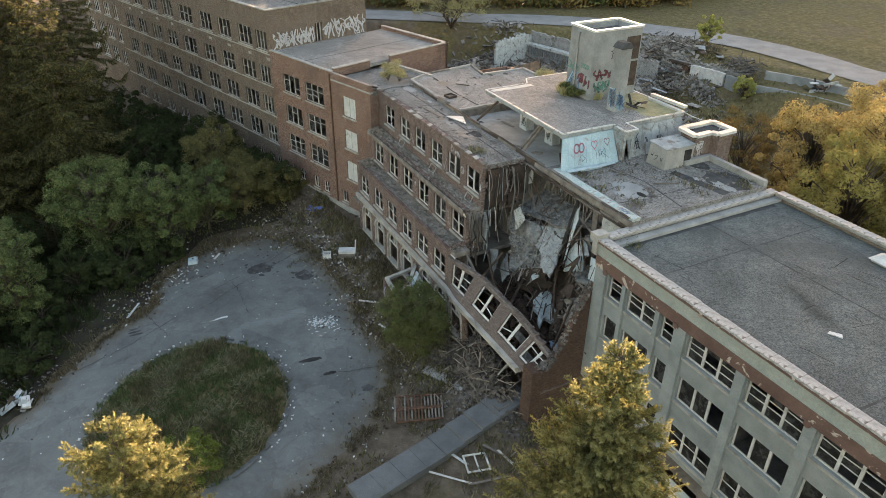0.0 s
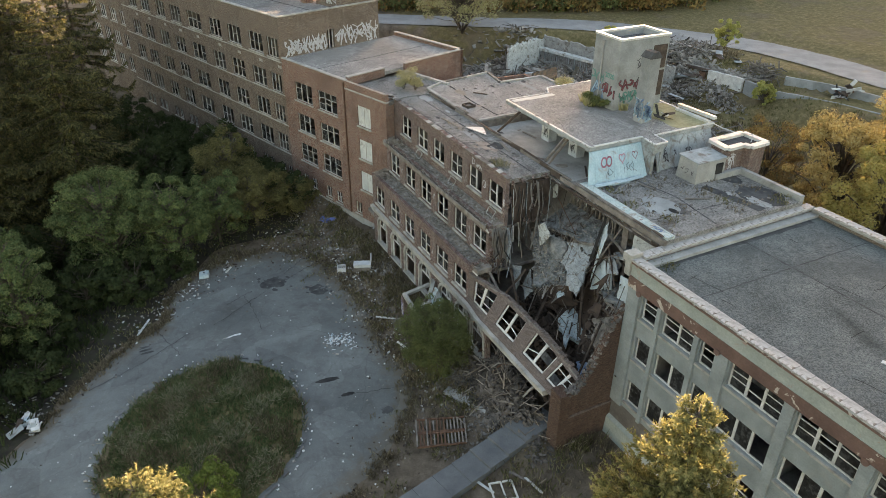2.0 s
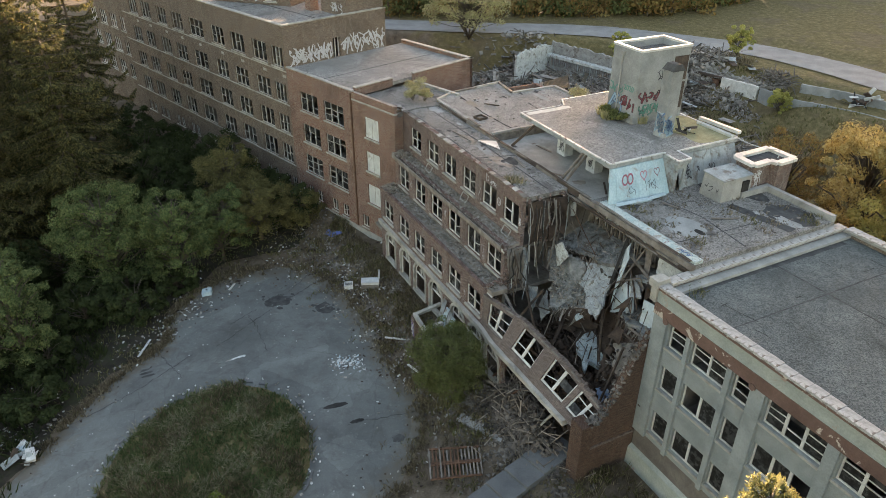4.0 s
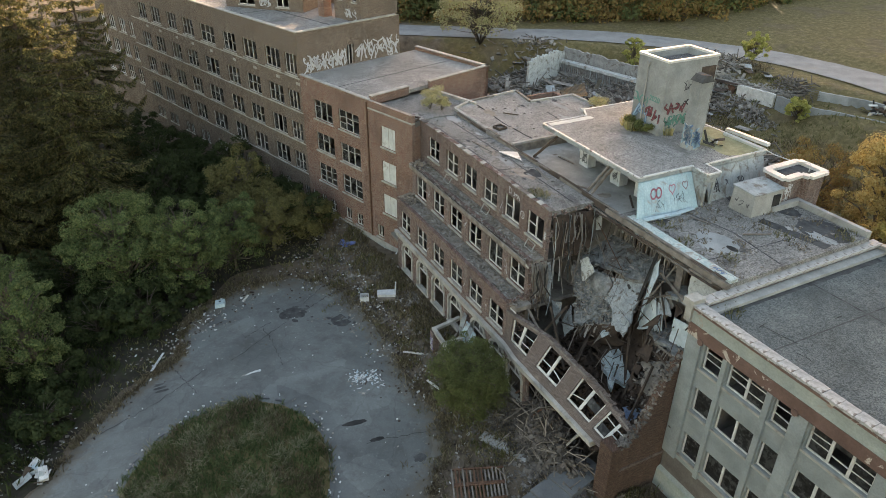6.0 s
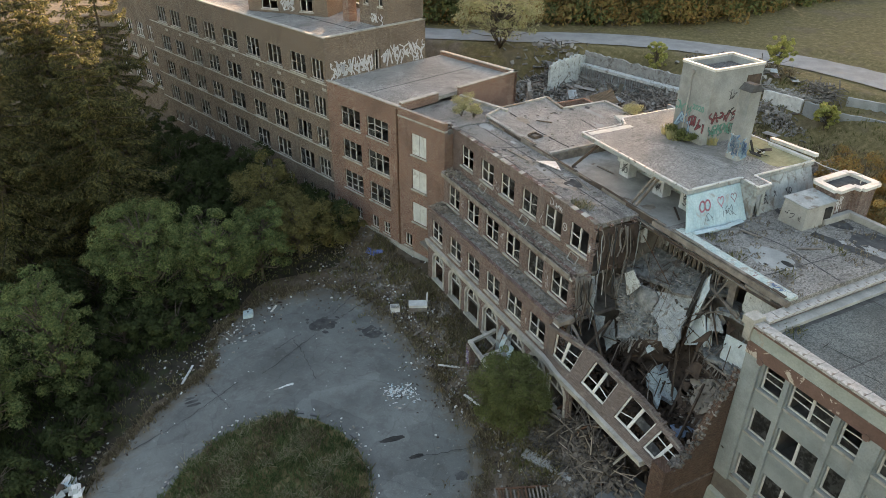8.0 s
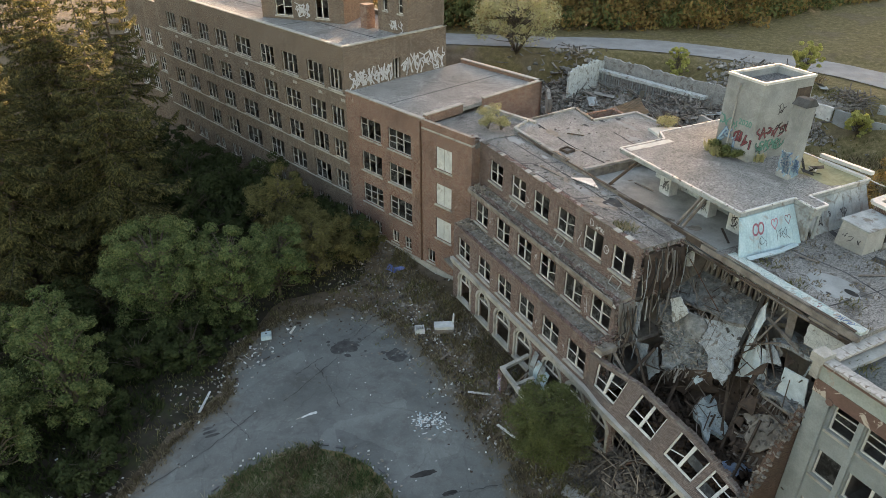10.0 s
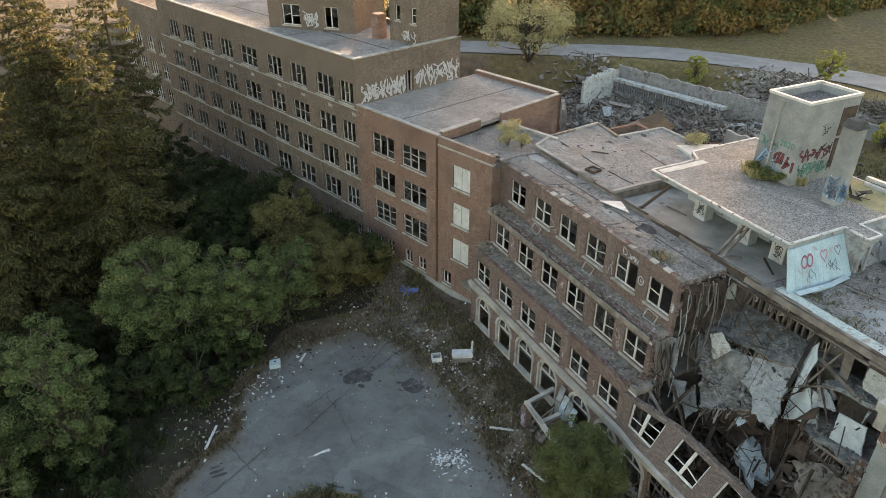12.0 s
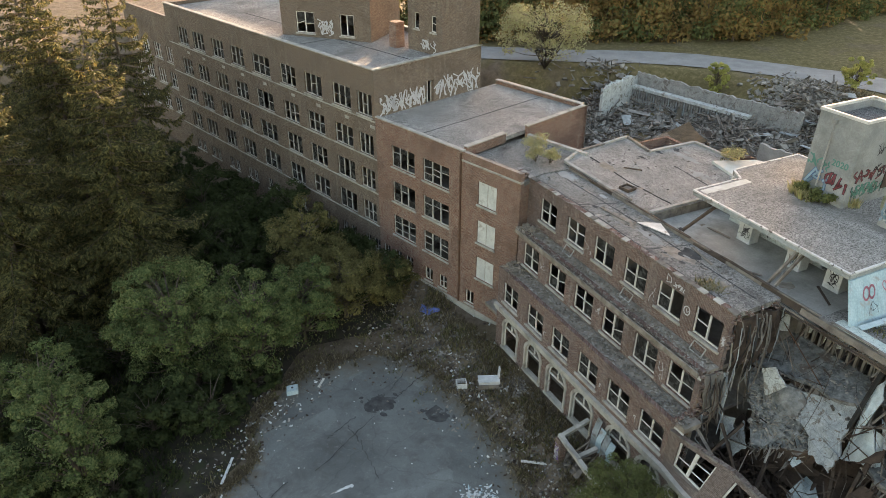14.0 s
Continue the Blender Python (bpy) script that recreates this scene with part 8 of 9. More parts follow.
bath = thing("broken_bath", "white broken bathtub with an upright end beside rubble", "bathtub", Matrix.Translation(on(-28.95, -8.5, .2)) @ Matrix.Rotation(radians(4), 4, 'Z') @ Matrix.Scale(.8, 4))
s = Shape()
s.hexa([(-1.1, -.5, 0), (1.0, -.5, 0), (1.0, .5, 0), (-1.1, .5, 0), (-1.2, -.6, .75), (1.1, -.6, .75), (1.1, .6, .75), (-1.2, .6, .75)])
part("tub", s, "litter", bath)
s = Shape()
s.hexa([(.95, .1, .75), (1.15, .1, .75), (1.15, .65, .75), (.95, .65, .75), (1.05, .2, 1.9), (1.2, .2, 1.9), (1.2, .6, 1.9), (1.05, .6, 1.9)])
part("upright_end", s, "litter", bath)
s = Shape()
s.box(-1.25, 1.0, -.72, -.61, -.15, .4)
part("skirt", s, "rubble", bath)
crate = thing("white_box", "open white box lying on the ground", "box", Matrix.Translation(on(-30.4, -10.4, .1)) @ Matrix.Rotation(.15, 4, 'Z'))
for q in ((-.45, .45, -.4, -.32, 0, .5), (-.45, .45, .32, .4, 0, .5), (-.45, -.37, -.32, .32, 0, .5), (.37, .45, -.32, .32, 0, .5)):
    s = Shape()
    s.box(*q)
    part("side", s, "litter", crate)
box = thing("pale_cabinet", "pale blue metal cabinet lying at the asphalt edge", "cabinet", Matrix.Translation((-27.5, 65.1, rough(-27.5, 65.1) + .1)) @ Matrix.Rotation(.2, 4, 'Z') @ Matrix.Scale(.72, 4))
s = Shape()
s.hexa([(-.7, -.55, 0), (.7, -.55, 0), (.7, .55, 0), (-.7, .55, 0), (-.68, -.5, .6), (.66, -.55, .8), (.66, .5, .85), (-.68, .5, .7)])
part("body", s, "tin_blue", box)
s = Shape()
s.box(-.12, .12, -.1, .1, .75, .83)
part("handle_plate", s, "black", box)
tarp = thing("blue_tarpaulin", "crumpled blue tarpaulin on the ground by the wall", "tarpaulin", Matrix.Translation(on(-41.7, -8.0, .12)))
s = Shape()
sheet(s, ((-1, -.6, 0), (1, -.7, 0), (1.1, .6, 0), (-.9, .7, 0)), 10, 8, .5, G, .03, .15)
part("cloth", s, "blue_tarp", tarp)
fr = thing("window_sash", "white window sash lying on the ground", "window frame", Matrix.Translation(on(2.3, -10.3, .15)) @ Matrix.Rotation(radians(15), 4, 'Z') @ Euler((.1, .05, 0)).to_matrix().to_4x4())
for q in ((-.9, .9, -.8, -.68), (-.9, .9, .68, .8), (-.9, -.78, -.68, .68), (.78, .9, -.68, .68), (-.05, .05, -.68, .68)):
    s = Shape()
    s.box(*q, 0, .1)
    part("rail", s, "white_wood", fr)


for (u, v), a, L in (((2.6, -12.6), .75, 3.4), ((4.1, -10.4), 1.35, 2.6), ((1.0, -11.4), .4, 2.4), ((2.0, -8.6), .5, 2.0), ((3.0, -8.2), .2, 1.8), ((-36.9, -21.0), 2.4, 1.2), ((-37.8, -28.8), -.4, 1.6), ((-39.5, -26), .6, 1.4), ((-20, -9.6), 1.0, 2.2), ((-26, -9.5), 2.0, 2.6), ((-15.2, -9.9), .3, 2.2), ((-31, -30.5), -.5, 2.8)):
    plank(on(u, v, .16), a + AC, L, G.uniform(.14, .24), G.choice(("white_wood", "wood_grey", "litter")), "loose weathered plank lying on the ground", G.uniform(-.06, .06))

# litter along the asphalt edge
s, s2, s3, s4 = Shape(), Shape(), Shape(), Shape()
loop = smooth_loop(DRIVE, 400)
for _ in range(900):
    x, y = G.choice(loop)
    if y < 33 or x < -44 or (x < -26 and G.random() < .75):
        continue
    k = 1 + abs(G.gauss(0, .1)) if G.random() < .75 else 1 - abs(G.gauss(0, .13))
    x, y = -19 + (x + 19) * k + G.uniform(-.8, .8), 47 + (y - 47) * k + G.uniform(-.8, .8)
    p = Vector((x, y, rough(x, y) + .12))
    (s if G.random() < .13 else s4 if G.random() < .7 else s2).obox(Matrix.Translation(p) @ Euler((G.uniform(-.5, .5), G.uniform(-.5, .5), G.uniform(0, 6))).to_matrix().to_4x4(), G.uniform(.05, .22), G.uniform(.04, .16), G.uniform(.03, .12), .35, G)
for cx, cy, n, sp in ((-28.5, 63.0, 130, 1.4), (-30.2, 59.5, 90, 1.2), (-36.6, 45.5, 90, 1.4), (-38, 49, 50, 2), (-10.6, 64.5, 70, 1.0), (-11.4, 53.7, 26, .9), (-9.5, 58, 60, 1.3), (-33, 56, 60, 2), (-25.5, 66.5, 50, 1.4), (-19, 70.8, 80, 2.4), (-13, 70, 120, 2.4), (-6.5, 52.5, 60, 1.0)):
    for _ in range(n):
        x, y = G.gauss(cx, sp), G.gauss(cy, sp)
        (s if G.random() < .2 or (n > 200 and G.random() < .5) else s4 if G.random() < .45 else s2).obox(Matrix.Translation((x, y, rough(x, y) + .12)) @ Euler((G.uniform(-.5, .5), G.uniform(-.5, .5), G.uniform(0, 6))).to_matrix().to_4x4(), G.uniform(.05, .3) * (2 if G.random() < .1 else 1), G.uniform(.04, .2), G.uniform(.02, .12), .35, G)
for _ in range(120):
    a = G.uniform(-.6, 3.9)
    k = G.uniform(.97, 1.08)
    x, y = ISLE[0] + ISLE_R[0] * k * math.cos(a), ISLE[1] + ISLE_R[1] * k * math.sin(a)
    (s if G.random() < .5 else s2).obox(Matrix.Translation((x, y, rough(x, y) + .2)) @ Euler((G.uniform(-.4, .4), G.uniform(-.4, .4), G.uniform(0, 6))).to_matrix().to_4x4(), G.uniform(.06, .22), G.uniform(.05, .16), G.uniform(.03, .1), .3, G)
for _ in range(150):
    x, y = G.uniform(-34, -6), G.uniform(36, 69)
    q = G.uniform(.03, .1)
    s.obox(Matrix.Translation((x, y, rough(x, y) + .13)) @ Euler((0, 0, G.uniform(0, 6))).to_matrix().to_4x4(), q, q * .8, .05, .3, G)
tagged(part("litter", s, "litter"), "scattered white scraps of litter over the asphalt", "litter", kind="stuff")
tagged(part("edge_crumbs", s4, "rubble_dark"), "brown crumbs of earth and brick along the asphalt edge", "rubble", kind="stuff")
for k_ in range(3600):
    u, v = G.uniform(-37, -1), -5.8 - abs(G.gauss(0, 2.6))
    p = on(u, v, .05)
    (s3 if k_ % 5 else s2).obox(Matrix.Translation(p) @ Euler((G.uniform(-.8, .8), G.uniform(-.8, .8), G.uniform(0, 6))).to_matrix().to_4x4(), G.uniform(.05, .35), G.uniform(.04, .2), G.uniform(.03, .15), .35, G)
tagged(part("edge_rubble", s2, "rubble_pale"), "small rubble along the asphalt edge", "rubble", kind="stuff")
tagged(part("front_rubble", s3, "rubble"), "brick rubble in the weeds before the ruined front", "rubble", kind="stuff")


# stains on the asphalt, as thin tar and ash films
film_no = itertools.count()


def film(name, label, x, y, rx, ry, ang, mt, rng):
    s = Shape()
    lift = .106 + .0002 * next(film_no)
    n = 26
    lp = []
    for i in range(n):
        a = i * 2 * math.pi / n
        k = 1 + .25 * noise.noise((math.cos(a) * 2 + x, math.sin(a) * 2 + y, 3))
        dx, dy = rx * k * math.cos(a), ry * k * math.sin(a)
        lp.append((x + dx * math.cos(ang) - dy * math.sin(ang), y + dx * math.sin(ang) + dy * math.cos(ang)))
    disc(s, (x, y), lp, 3, lambda a, b, k: (a, b, max(height(a, b), rough(a, b)) + lift))
    return tagged(part(name, s, mt), label, "stain", kind="structure")


film("oil_stain", "dark oil stain on the asphalt", -11.6, 48.2, .95, .28, .35, "black", G)
film("oil_stain", "dark oil stain on the asphalt", -9.7, 46.4, .65, .22, .3, "black", G)
film("burn_mark", "sooty burn mark on the asphalt", -19.6, 63.2, 1.3, 1.0, .4, "asphalt_dark", G)
film("burn_mark", "sooty burn mark on the asphalt", -14.65, 62.2, 1.0, .95, .2, "asphalt_dark", G)
film("burn_mark", "sooty burn mark on the asphalt", -6.2, 44.6, .5, .45, .2, "asphalt_dark", G)
for dx in (0, .38, .76):
    film("tyre_mark", "short dark tyre mark on the asphalt", -29.6 + dx, 53.1 - dx, .6, .17, .35, "asphalt_dark", G)
for dx, dy, rx, ry in ((0, 0, .5, .1), (.45, .28, .35, .13), (-.45, -.22, .3, .06), (.75, .42, .16, .16)):
    film("chalk_smear", "white powder smear on the asphalt", -21.6 + dx, 54.0 + dy, rx, ry, .55, "rubble_pale" if dx < 0 else "litter", G)
for _ in range(110):
    film("powder_patch", "patch of spilled white powder on the asphalt", G.gauss(-11.4, .75), G.gauss(53.75, .55), .05 + .2 * G.random() ** 2, G.uniform(.03, .09), G.uniform(0, 3), G.choice(("litter", "litter", "tin_blue")), G)
for _ in range(9):
    a_, k_ = G.uniform(0, 6.283), G.random()
    film("grime_spot", "dark grimy spot on the asphalt", -14.65 + 1.4 * k_ * math.cos(a_), 62.2 + 1.2 * k_ * math.sin(a_), G.uniform(.1, .4), G.uniform(.05, .2), G.uniform(0, 3), "asphalt_dark", G)
for _ in range(26):
    a_, k_ = G.uniform(0, 6.283), G.random()
    film("grime_spot", "dark grimy spot on the asphalt", -19.6 + 2.2 * k_ * math.cos(a_), 63.2 + 1.5 * k_ * math.sin(a_), G.uniform(.1, .5), G.uniform(.05, .25), G.uniform(0, 3), "asphalt_dark", G)
for a, b in (((-23.4, 59.3), (-21.5, 61.6)), ((-23.8, 55.8), (-20.0, 61.7)), ((-29.1, 50.4), (-25.8, 54.9)), ((-18.9, 65.0), (-17.5, 68.2)), ((-18.4, 63.9), (-16.1, 67.2)), ((-28.9, 55.3), (-27.5, 53.7)), ((-27.5, 53.7), (-25.6, 51.8)), ((-22.1, 60.6), (-20.8, 58.9)), ((-20.8, 58.9), (-18.9, 55.1)), ((-10.5, 46.0), (-4.9, 47.5)), ((-33, 46.5), (-28.5, 51))):
    s = Shape()
    A, B = Vector((*a, 0)), Vector((*b, 0))
    pts = [A.lerp(B, i / 14) + Vector((G.uniform(-.1, .1), G.uniform(-.1, .1), 0)) for i in range(15)]
    for p, q in zip(pts[:-1], pts[1:]):
        d = (q - p).normalized()
        w = Vector((-d.y, d.x, 0)) * G.uniform(.015, .05)
        s.add([(c.x, c.y, max(height(c.x, c.y), rough(c.x, c.y)) + .15) for c in (p - w, q - w, q + w, p + w)], [(0, 1, 2, 3)])
    tagged(part("tar_seam", s, "asphalt_dark"), "dark tar seam across the asphalt", "seam", kind="structure")

s = Shape()
s.obox(CM @ Matrix.Translation((15.4, 5.3, 15.78)) @ Matrix.Rotation(.5, 4, 'Z'), .7, .3, .06, .3, G)
tagged(part("scrap", s, "litter"), "pale scrap lying on the gravel roof", "debris")

# ---- roof clutter ----
tri_sheet = thing("bent_flashing", "bent white metal flashing lying on the roof", "debris", CM @ pose(-23.2, 1.5, 16.8, 0, 0, 20))
s = Shape()
s.add([(-1.2, -.2, 0), (1.6, -.5, .05), (.2, .7, .1), (-1.2, -.2, .06), (1.6, -.5, .11), (.2, .7, .16)], [(2, 1, 0), (3, 4, 5), (0, 1, 4, 3), (1, 2, 5, 4), (2, 0, 3, 5)])
part("sheet", s, "white_metal", tri_sheet)
pale_roof = thing("pale_roof_slab", "pale bare roof slab beside the tower", "roof", CM)
s = Shape()
s.prism([(-30.0, 14.2), (-25.0, 13.0), (-23.9, 16.9), (-24.4, 20.0), (-28.5, 17.8)], 16.96, 17.2)
part("slab", s, "boards", pale_roof)
for u, v, mm in ((4.3, .9, LM), (-29.0, 3.9, CM)):
    rv = thing("roof_hatch", "small square roof hatch with a dark rim", "hatch", mm @ pose(u, v, 16.85 if mm is LM else 16.95, 0, 0, 10))
    for q in ((-.5, .5, -.5, -.4), (-.5, .5, .4, .5), (-.5, -.4, -.4, .4), (.4, .5, -.4, .4)):
        s = Shape()
        s.box(*q, 0, .25)
        part("rim", s, "wood_dark", rv)
    s = Shape()
    s.box(-.39, .39, -.39, .39, 0, .1)
    part("lid", s, "wood_grey", rv)
s = Shape()
for _ in range(300):
    if G.random() < .15:
        u, v, z = G.uniform(-36, -25), G.uniform(3, 16), 16.96
    elif G.random() < .5:
        u, v, z = G.uniform(-36, CE), G.uniform(-1.6, 2.2), 16.76
    else:
        u, v, z = G.uniform(-9.4, .7), G.uniform(3.4, 15.8), 16.73
    s.obox(CM @ Matrix.Translation((u, v, z + .03)) @ Euler((0, 0, G.uniform(0, 6))).to_matrix().to_4x4(), G.uniform(.05, .35), G.uniform(.04, .14), G.uniform(.02, .05), .3, G)
tagged(part("roof_debris", s, "rubble"), "small broken scraps over the flat roofs", "debris", kind="stuff")
puddle = thing("bare_patch", "pale bare membrane patch with a hole in the roof", "roof patch", CM @ pose(-3.4, 6.0, 16.728))
s = Shape()
disc(s, (0, 0), [(1.7 * math.cos(i * .2618) * (1 + .2 * noise.noise((i * .7, 0, 0))), 1.3 * math.sin(i * .2618) * (1 + .2 * noise.noise((i * .7, 3, 0)))) for i in range(24)], 2, lambda x, y, k: (x, y, 0.008 * (1 - k)))
part("membrane", s, "render_grey", puddle)
s = Shape()
disc(s, (1.1, .3), [(1.1 + .5 * math.cos(i * .6), .3 + .28 * math.sin(i * .6)) for i in range(10)], 1, lambda x, y, k: (x, y, .02))
part("hole", s, "black", puddle)


def weeds(name, label, spots, n, h, material, spread_r=0.6, lean=0.5, wide=0.035):
    s = Shape()
    for p in spots:
        for _ in range(n):
            a, r = G.uniform(0, 6.283), spread_r * G.random() ** .5
            b = Vector(p) + Vector((math.cos(a) * r, math.sin(a) * r, -.03))
            t = b + Vector((G.uniform(-lean, lean) * h, G.uniform(-lean, lean) * h, h * G.uniform(.5, 1.2)))
            w = Vector((G.uniform(-1, 1), G.uniform(-1, 1), 0)).normalized() * wide * G.uniform(.7, 1.4)
            m = b.lerp(t, .55) + Vector((0, 0, h * .12))
            s.add([b - w, b + w, m + w * .8, t, m - w * .8], [(0, 1, 2, 3, 4)])
    o = part(name, s, material)
    return tagged(o, label, "weeds", kind="stuff")


isle_spots = []
for _ in range(2000):
    a, r = G.uniform(0, 6.283), G.random() ** .5
    x, y = ISLE[0] + ISLE_R[0] * r * math.cos(a), ISLE[1] + ISLE_R[1] * r * math.sin(a)
    if r > .97 or r > .9 and G.random() < .6:
        continue
    isle_spots.append((x, y, height(x, y) + .1 + .42 * (1 - r ** 4)))
weeds("island_grass", "long tangled grass on the round island", isle_spots, 14, .42, "grass_green", .35, .8, .03)
weeds("island_hay", "pale dry grass lying over the round island", [q for q in isle_spots if noise.noise((q[0] * .45, q[1] * .45, 17)) > .14], 9, .55, "grass_dry", .4, 1.3, .018)
fs = []
for _ in range(2600):
    x, y = G.uniform(-46, 8), G.uniform(26, 76)
    u, v = uv(x, y)
    dx, dy = (x + 19), (y - 47)
    if v > -5.6 and u > -37:
        continue
    r = math.hypot(dx, dy)
    lim = min((math.hypot(px + 19, py - 47) for px, py in loop if abs(math.atan2(py - 47, px + 19) - math.atan2(dy, dx)) < .03), default=14)
    if r < lim + .2:
        continue
    if noise.noise((x * .22, y * .22, 5)) < -.15:
        continue
    fs.append((x, y, rough(x, y)))
weeds("verge_weeds", "dry weeds round the forecourt", fs, 9, .5, "grass_blade", .5, .6, .03)
bs = []
for _ in range(2600):
    u, v = G.uniform(-60, 10), G.uniform(18, 62)
    if (u < -26 and v < 48 and G.random() < .85) or (u > -10 and v < 20):
        continue
    bs.append(tuple(on(u, v)))
weeds("field_grass", "rough grass and weeds behind the ruin", bs, 8, .45, "grass_blade", .8, .6, .05)
rs = [tuple(CM @ Vector((u, v, z))) for u, v, z in [(-15.6, -1.0, 16.76), (-15.2, -.8, 16.76), (-30, 16.0, 16.96), (1.9, 2.0, 15.75), (2.2, 1.6, 15.75), (-1.5, 5.2, 16.73), (-4.5, 4.0, 16.73), (-7.0, 4.6, 16.73), (-1.9, 11.0, 16.73), (.2, 14.6, 16.73), (-.3, 15.4, 16.73)]]
weeds("roof_weeds", "tufts of weed growing on the flat roofs", rs, 40, .32, "grass_blade", .7, .9, .025)
weeds("roof_tufts", "brown dry tufts on the flat roofs", [tuple(CM @ Vector((G.uniform(-9, .5), G.uniform(3.6, 15.6), 16.73))) for _ in range(60)], 14, .22, "dry_weed", .5, .9, .025)
for (u, v, z, mm, h, r) in ((1.4, 6.4, 16.85, LM, 1.9, 1.2), (4.0, 5.0, 16.85, LM, 1.5, .9), (2.9, 4.4, 16.85, LM, 1.2, .9), (-29.3, 15.8, 16.9, CM, 1.6, 1.1)):
    p = mm @ Vector((u, v, z))
    t = thing("roof_shrub", "pale yellow shrub growing on the flat roof", "shrub", Matrix.Translation(p), "shrubs on the roof")
    c, w2 = Shape(), Shape()
    for k in range(9):
        a = G.uniform(0, 6.28)
        e = (math.cos(a) * r * G.uniform(.2, .8), math.sin(a) * r * G.uniform(.2, .8), h * G.uniform(.4, .9))
        w2.tube([(0, 0, 0), e], [.03, .01], 4)
        leaf_cloud(c, G, e, r * .5, 150, .075)
    part("stem", w2, "bark", t)
    part("foliage", c, "leaf_pale", t)
for (u, v, r) in ((-17.4, 10.6, .8), (-18.6, 10.5, .7), (-16.5, 10.7, .6)):
    p = CM @ Vector((u, v, 19.5))
    t = thing("roof_shrub", "yellowing shrub at the foot of the roof tower", "shrub", Matrix.Translation(p), "shrubs by the tower")
    c = Shape()
    for k in range(6):
        leaf_cloud(c, G, (G.uniform(-.5, .5) * r, G.uniform(-.4, .4) * r, G.uniform(.2, .9)), r * .5, 110, .09)
    part("foliage", c, "leaf_bush", t)
weeds("edge_straw", "pale yellow tuft at the edge of the front roof", [tuple(CM @ Vector((u, v, 16.76))) for u, v in ((-15.4, -1.2), (-14.8, -.9), (-15.9, -.8), (-15.1, -.5))], 28, .5, "grass_dry", .5, 1.0, .02)
weeds("straw_tufts", "straw-yellow tufts at the foot of the roof tower", [tuple(CM @ Vector((u, v, 19.5))) for u, v in ((-18.9, 10.5), (-18.2, 10.3), (-19.4, 10.9), (-17.9, 10.2), (-15.6, 12.2))], 60, .75, "leaf_pale", .45, .5, .03)

# dry weeds and brush before the ruined front
ds = []
for _ in range(2600):
    u = G.uniform(-46, -1)
    v = -5.9 - abs(G.gauss(0, 2.8))
    p = on(u, v)
    if noise.noise((u * .35, v * .35, 11)) < -.2 or (p.x - ISLE[0]) ** 2 + (p.y - 47) ** 2 < 150:
        continue
    ds.append(tuple(p))
weeds("front_brush", "brown dry weeds and brush along the ruined front", ds[::3], 9, .6, "dry_weed", .45, .7, .028)
weeds("front_weeds", "dull green weeds along the ruined front", [q for q in ds[1::3] if noise.noise((q[0] * .3, q[1] * .3, 15)) > -.1], 9, .5, "grass_blade", .45, .7, .03)
weeds("wall_foot_weeds", "brown weeds along the foot of the arcade", [tuple(on(G.uniform(-35, -14), G.uniform(-8.5, -5.45))) for _ in range(420)], 9, .5, "dry_weed", .45, .7, .028)
# dark blades that also stand in for canopy shade on the ground
us_ = [(-42 + G.gauss(0, 6), 58 + G.gauss(0, 14)) for _ in range(900)]
weeds("under_brush", "brush under the trees, dark to deepen canopy shade", [(x, y, rough(x, y)) for x, y in us_ if x < -34.5], 10, 1.0, "leaf_dark", .6, .8, .06)

# tar seams, patches and rims on the flat roofs
def roof_film(pts, w, z, mt, name, label, m=CM):
    s = Shape()
    for (a, b), (c, d) in zip(pts[:-1], pts[1:]):
        n = max(2, int(math.hypot(c - a, d - b) / .6))
        dx, dy = (c - a), (d - b)
        L = math.hypot(dx, dy)
        rows = []
        for i in range(n + 1):
            k = i / n
            ww = w * (1 + .5 * noise.noise((a + dx * k * .9, b + dy * k * 1.1, 3)))
            ox = .06 * noise.noise((a + dx * k, b + dy * k, 9))
            rows += [(a + dx * k - dy / L * (ww / 2 + ox), b + dy * k + dx / L * (ww / 2 + ox), z), (a + dx * k + dy / L * (ww / 2 - ox), b + dy * k - dx / L * (ww / 2 - ox), z)]
        s.add(rows, [(2 * i, 2 * i + 1, 2 * i + 3, 2 * i + 2) for i in range(n)])
    o = part(name, s, mt)
    o.matrix_world = m
    return tagged(o, label, "roof seam", kind="structure")


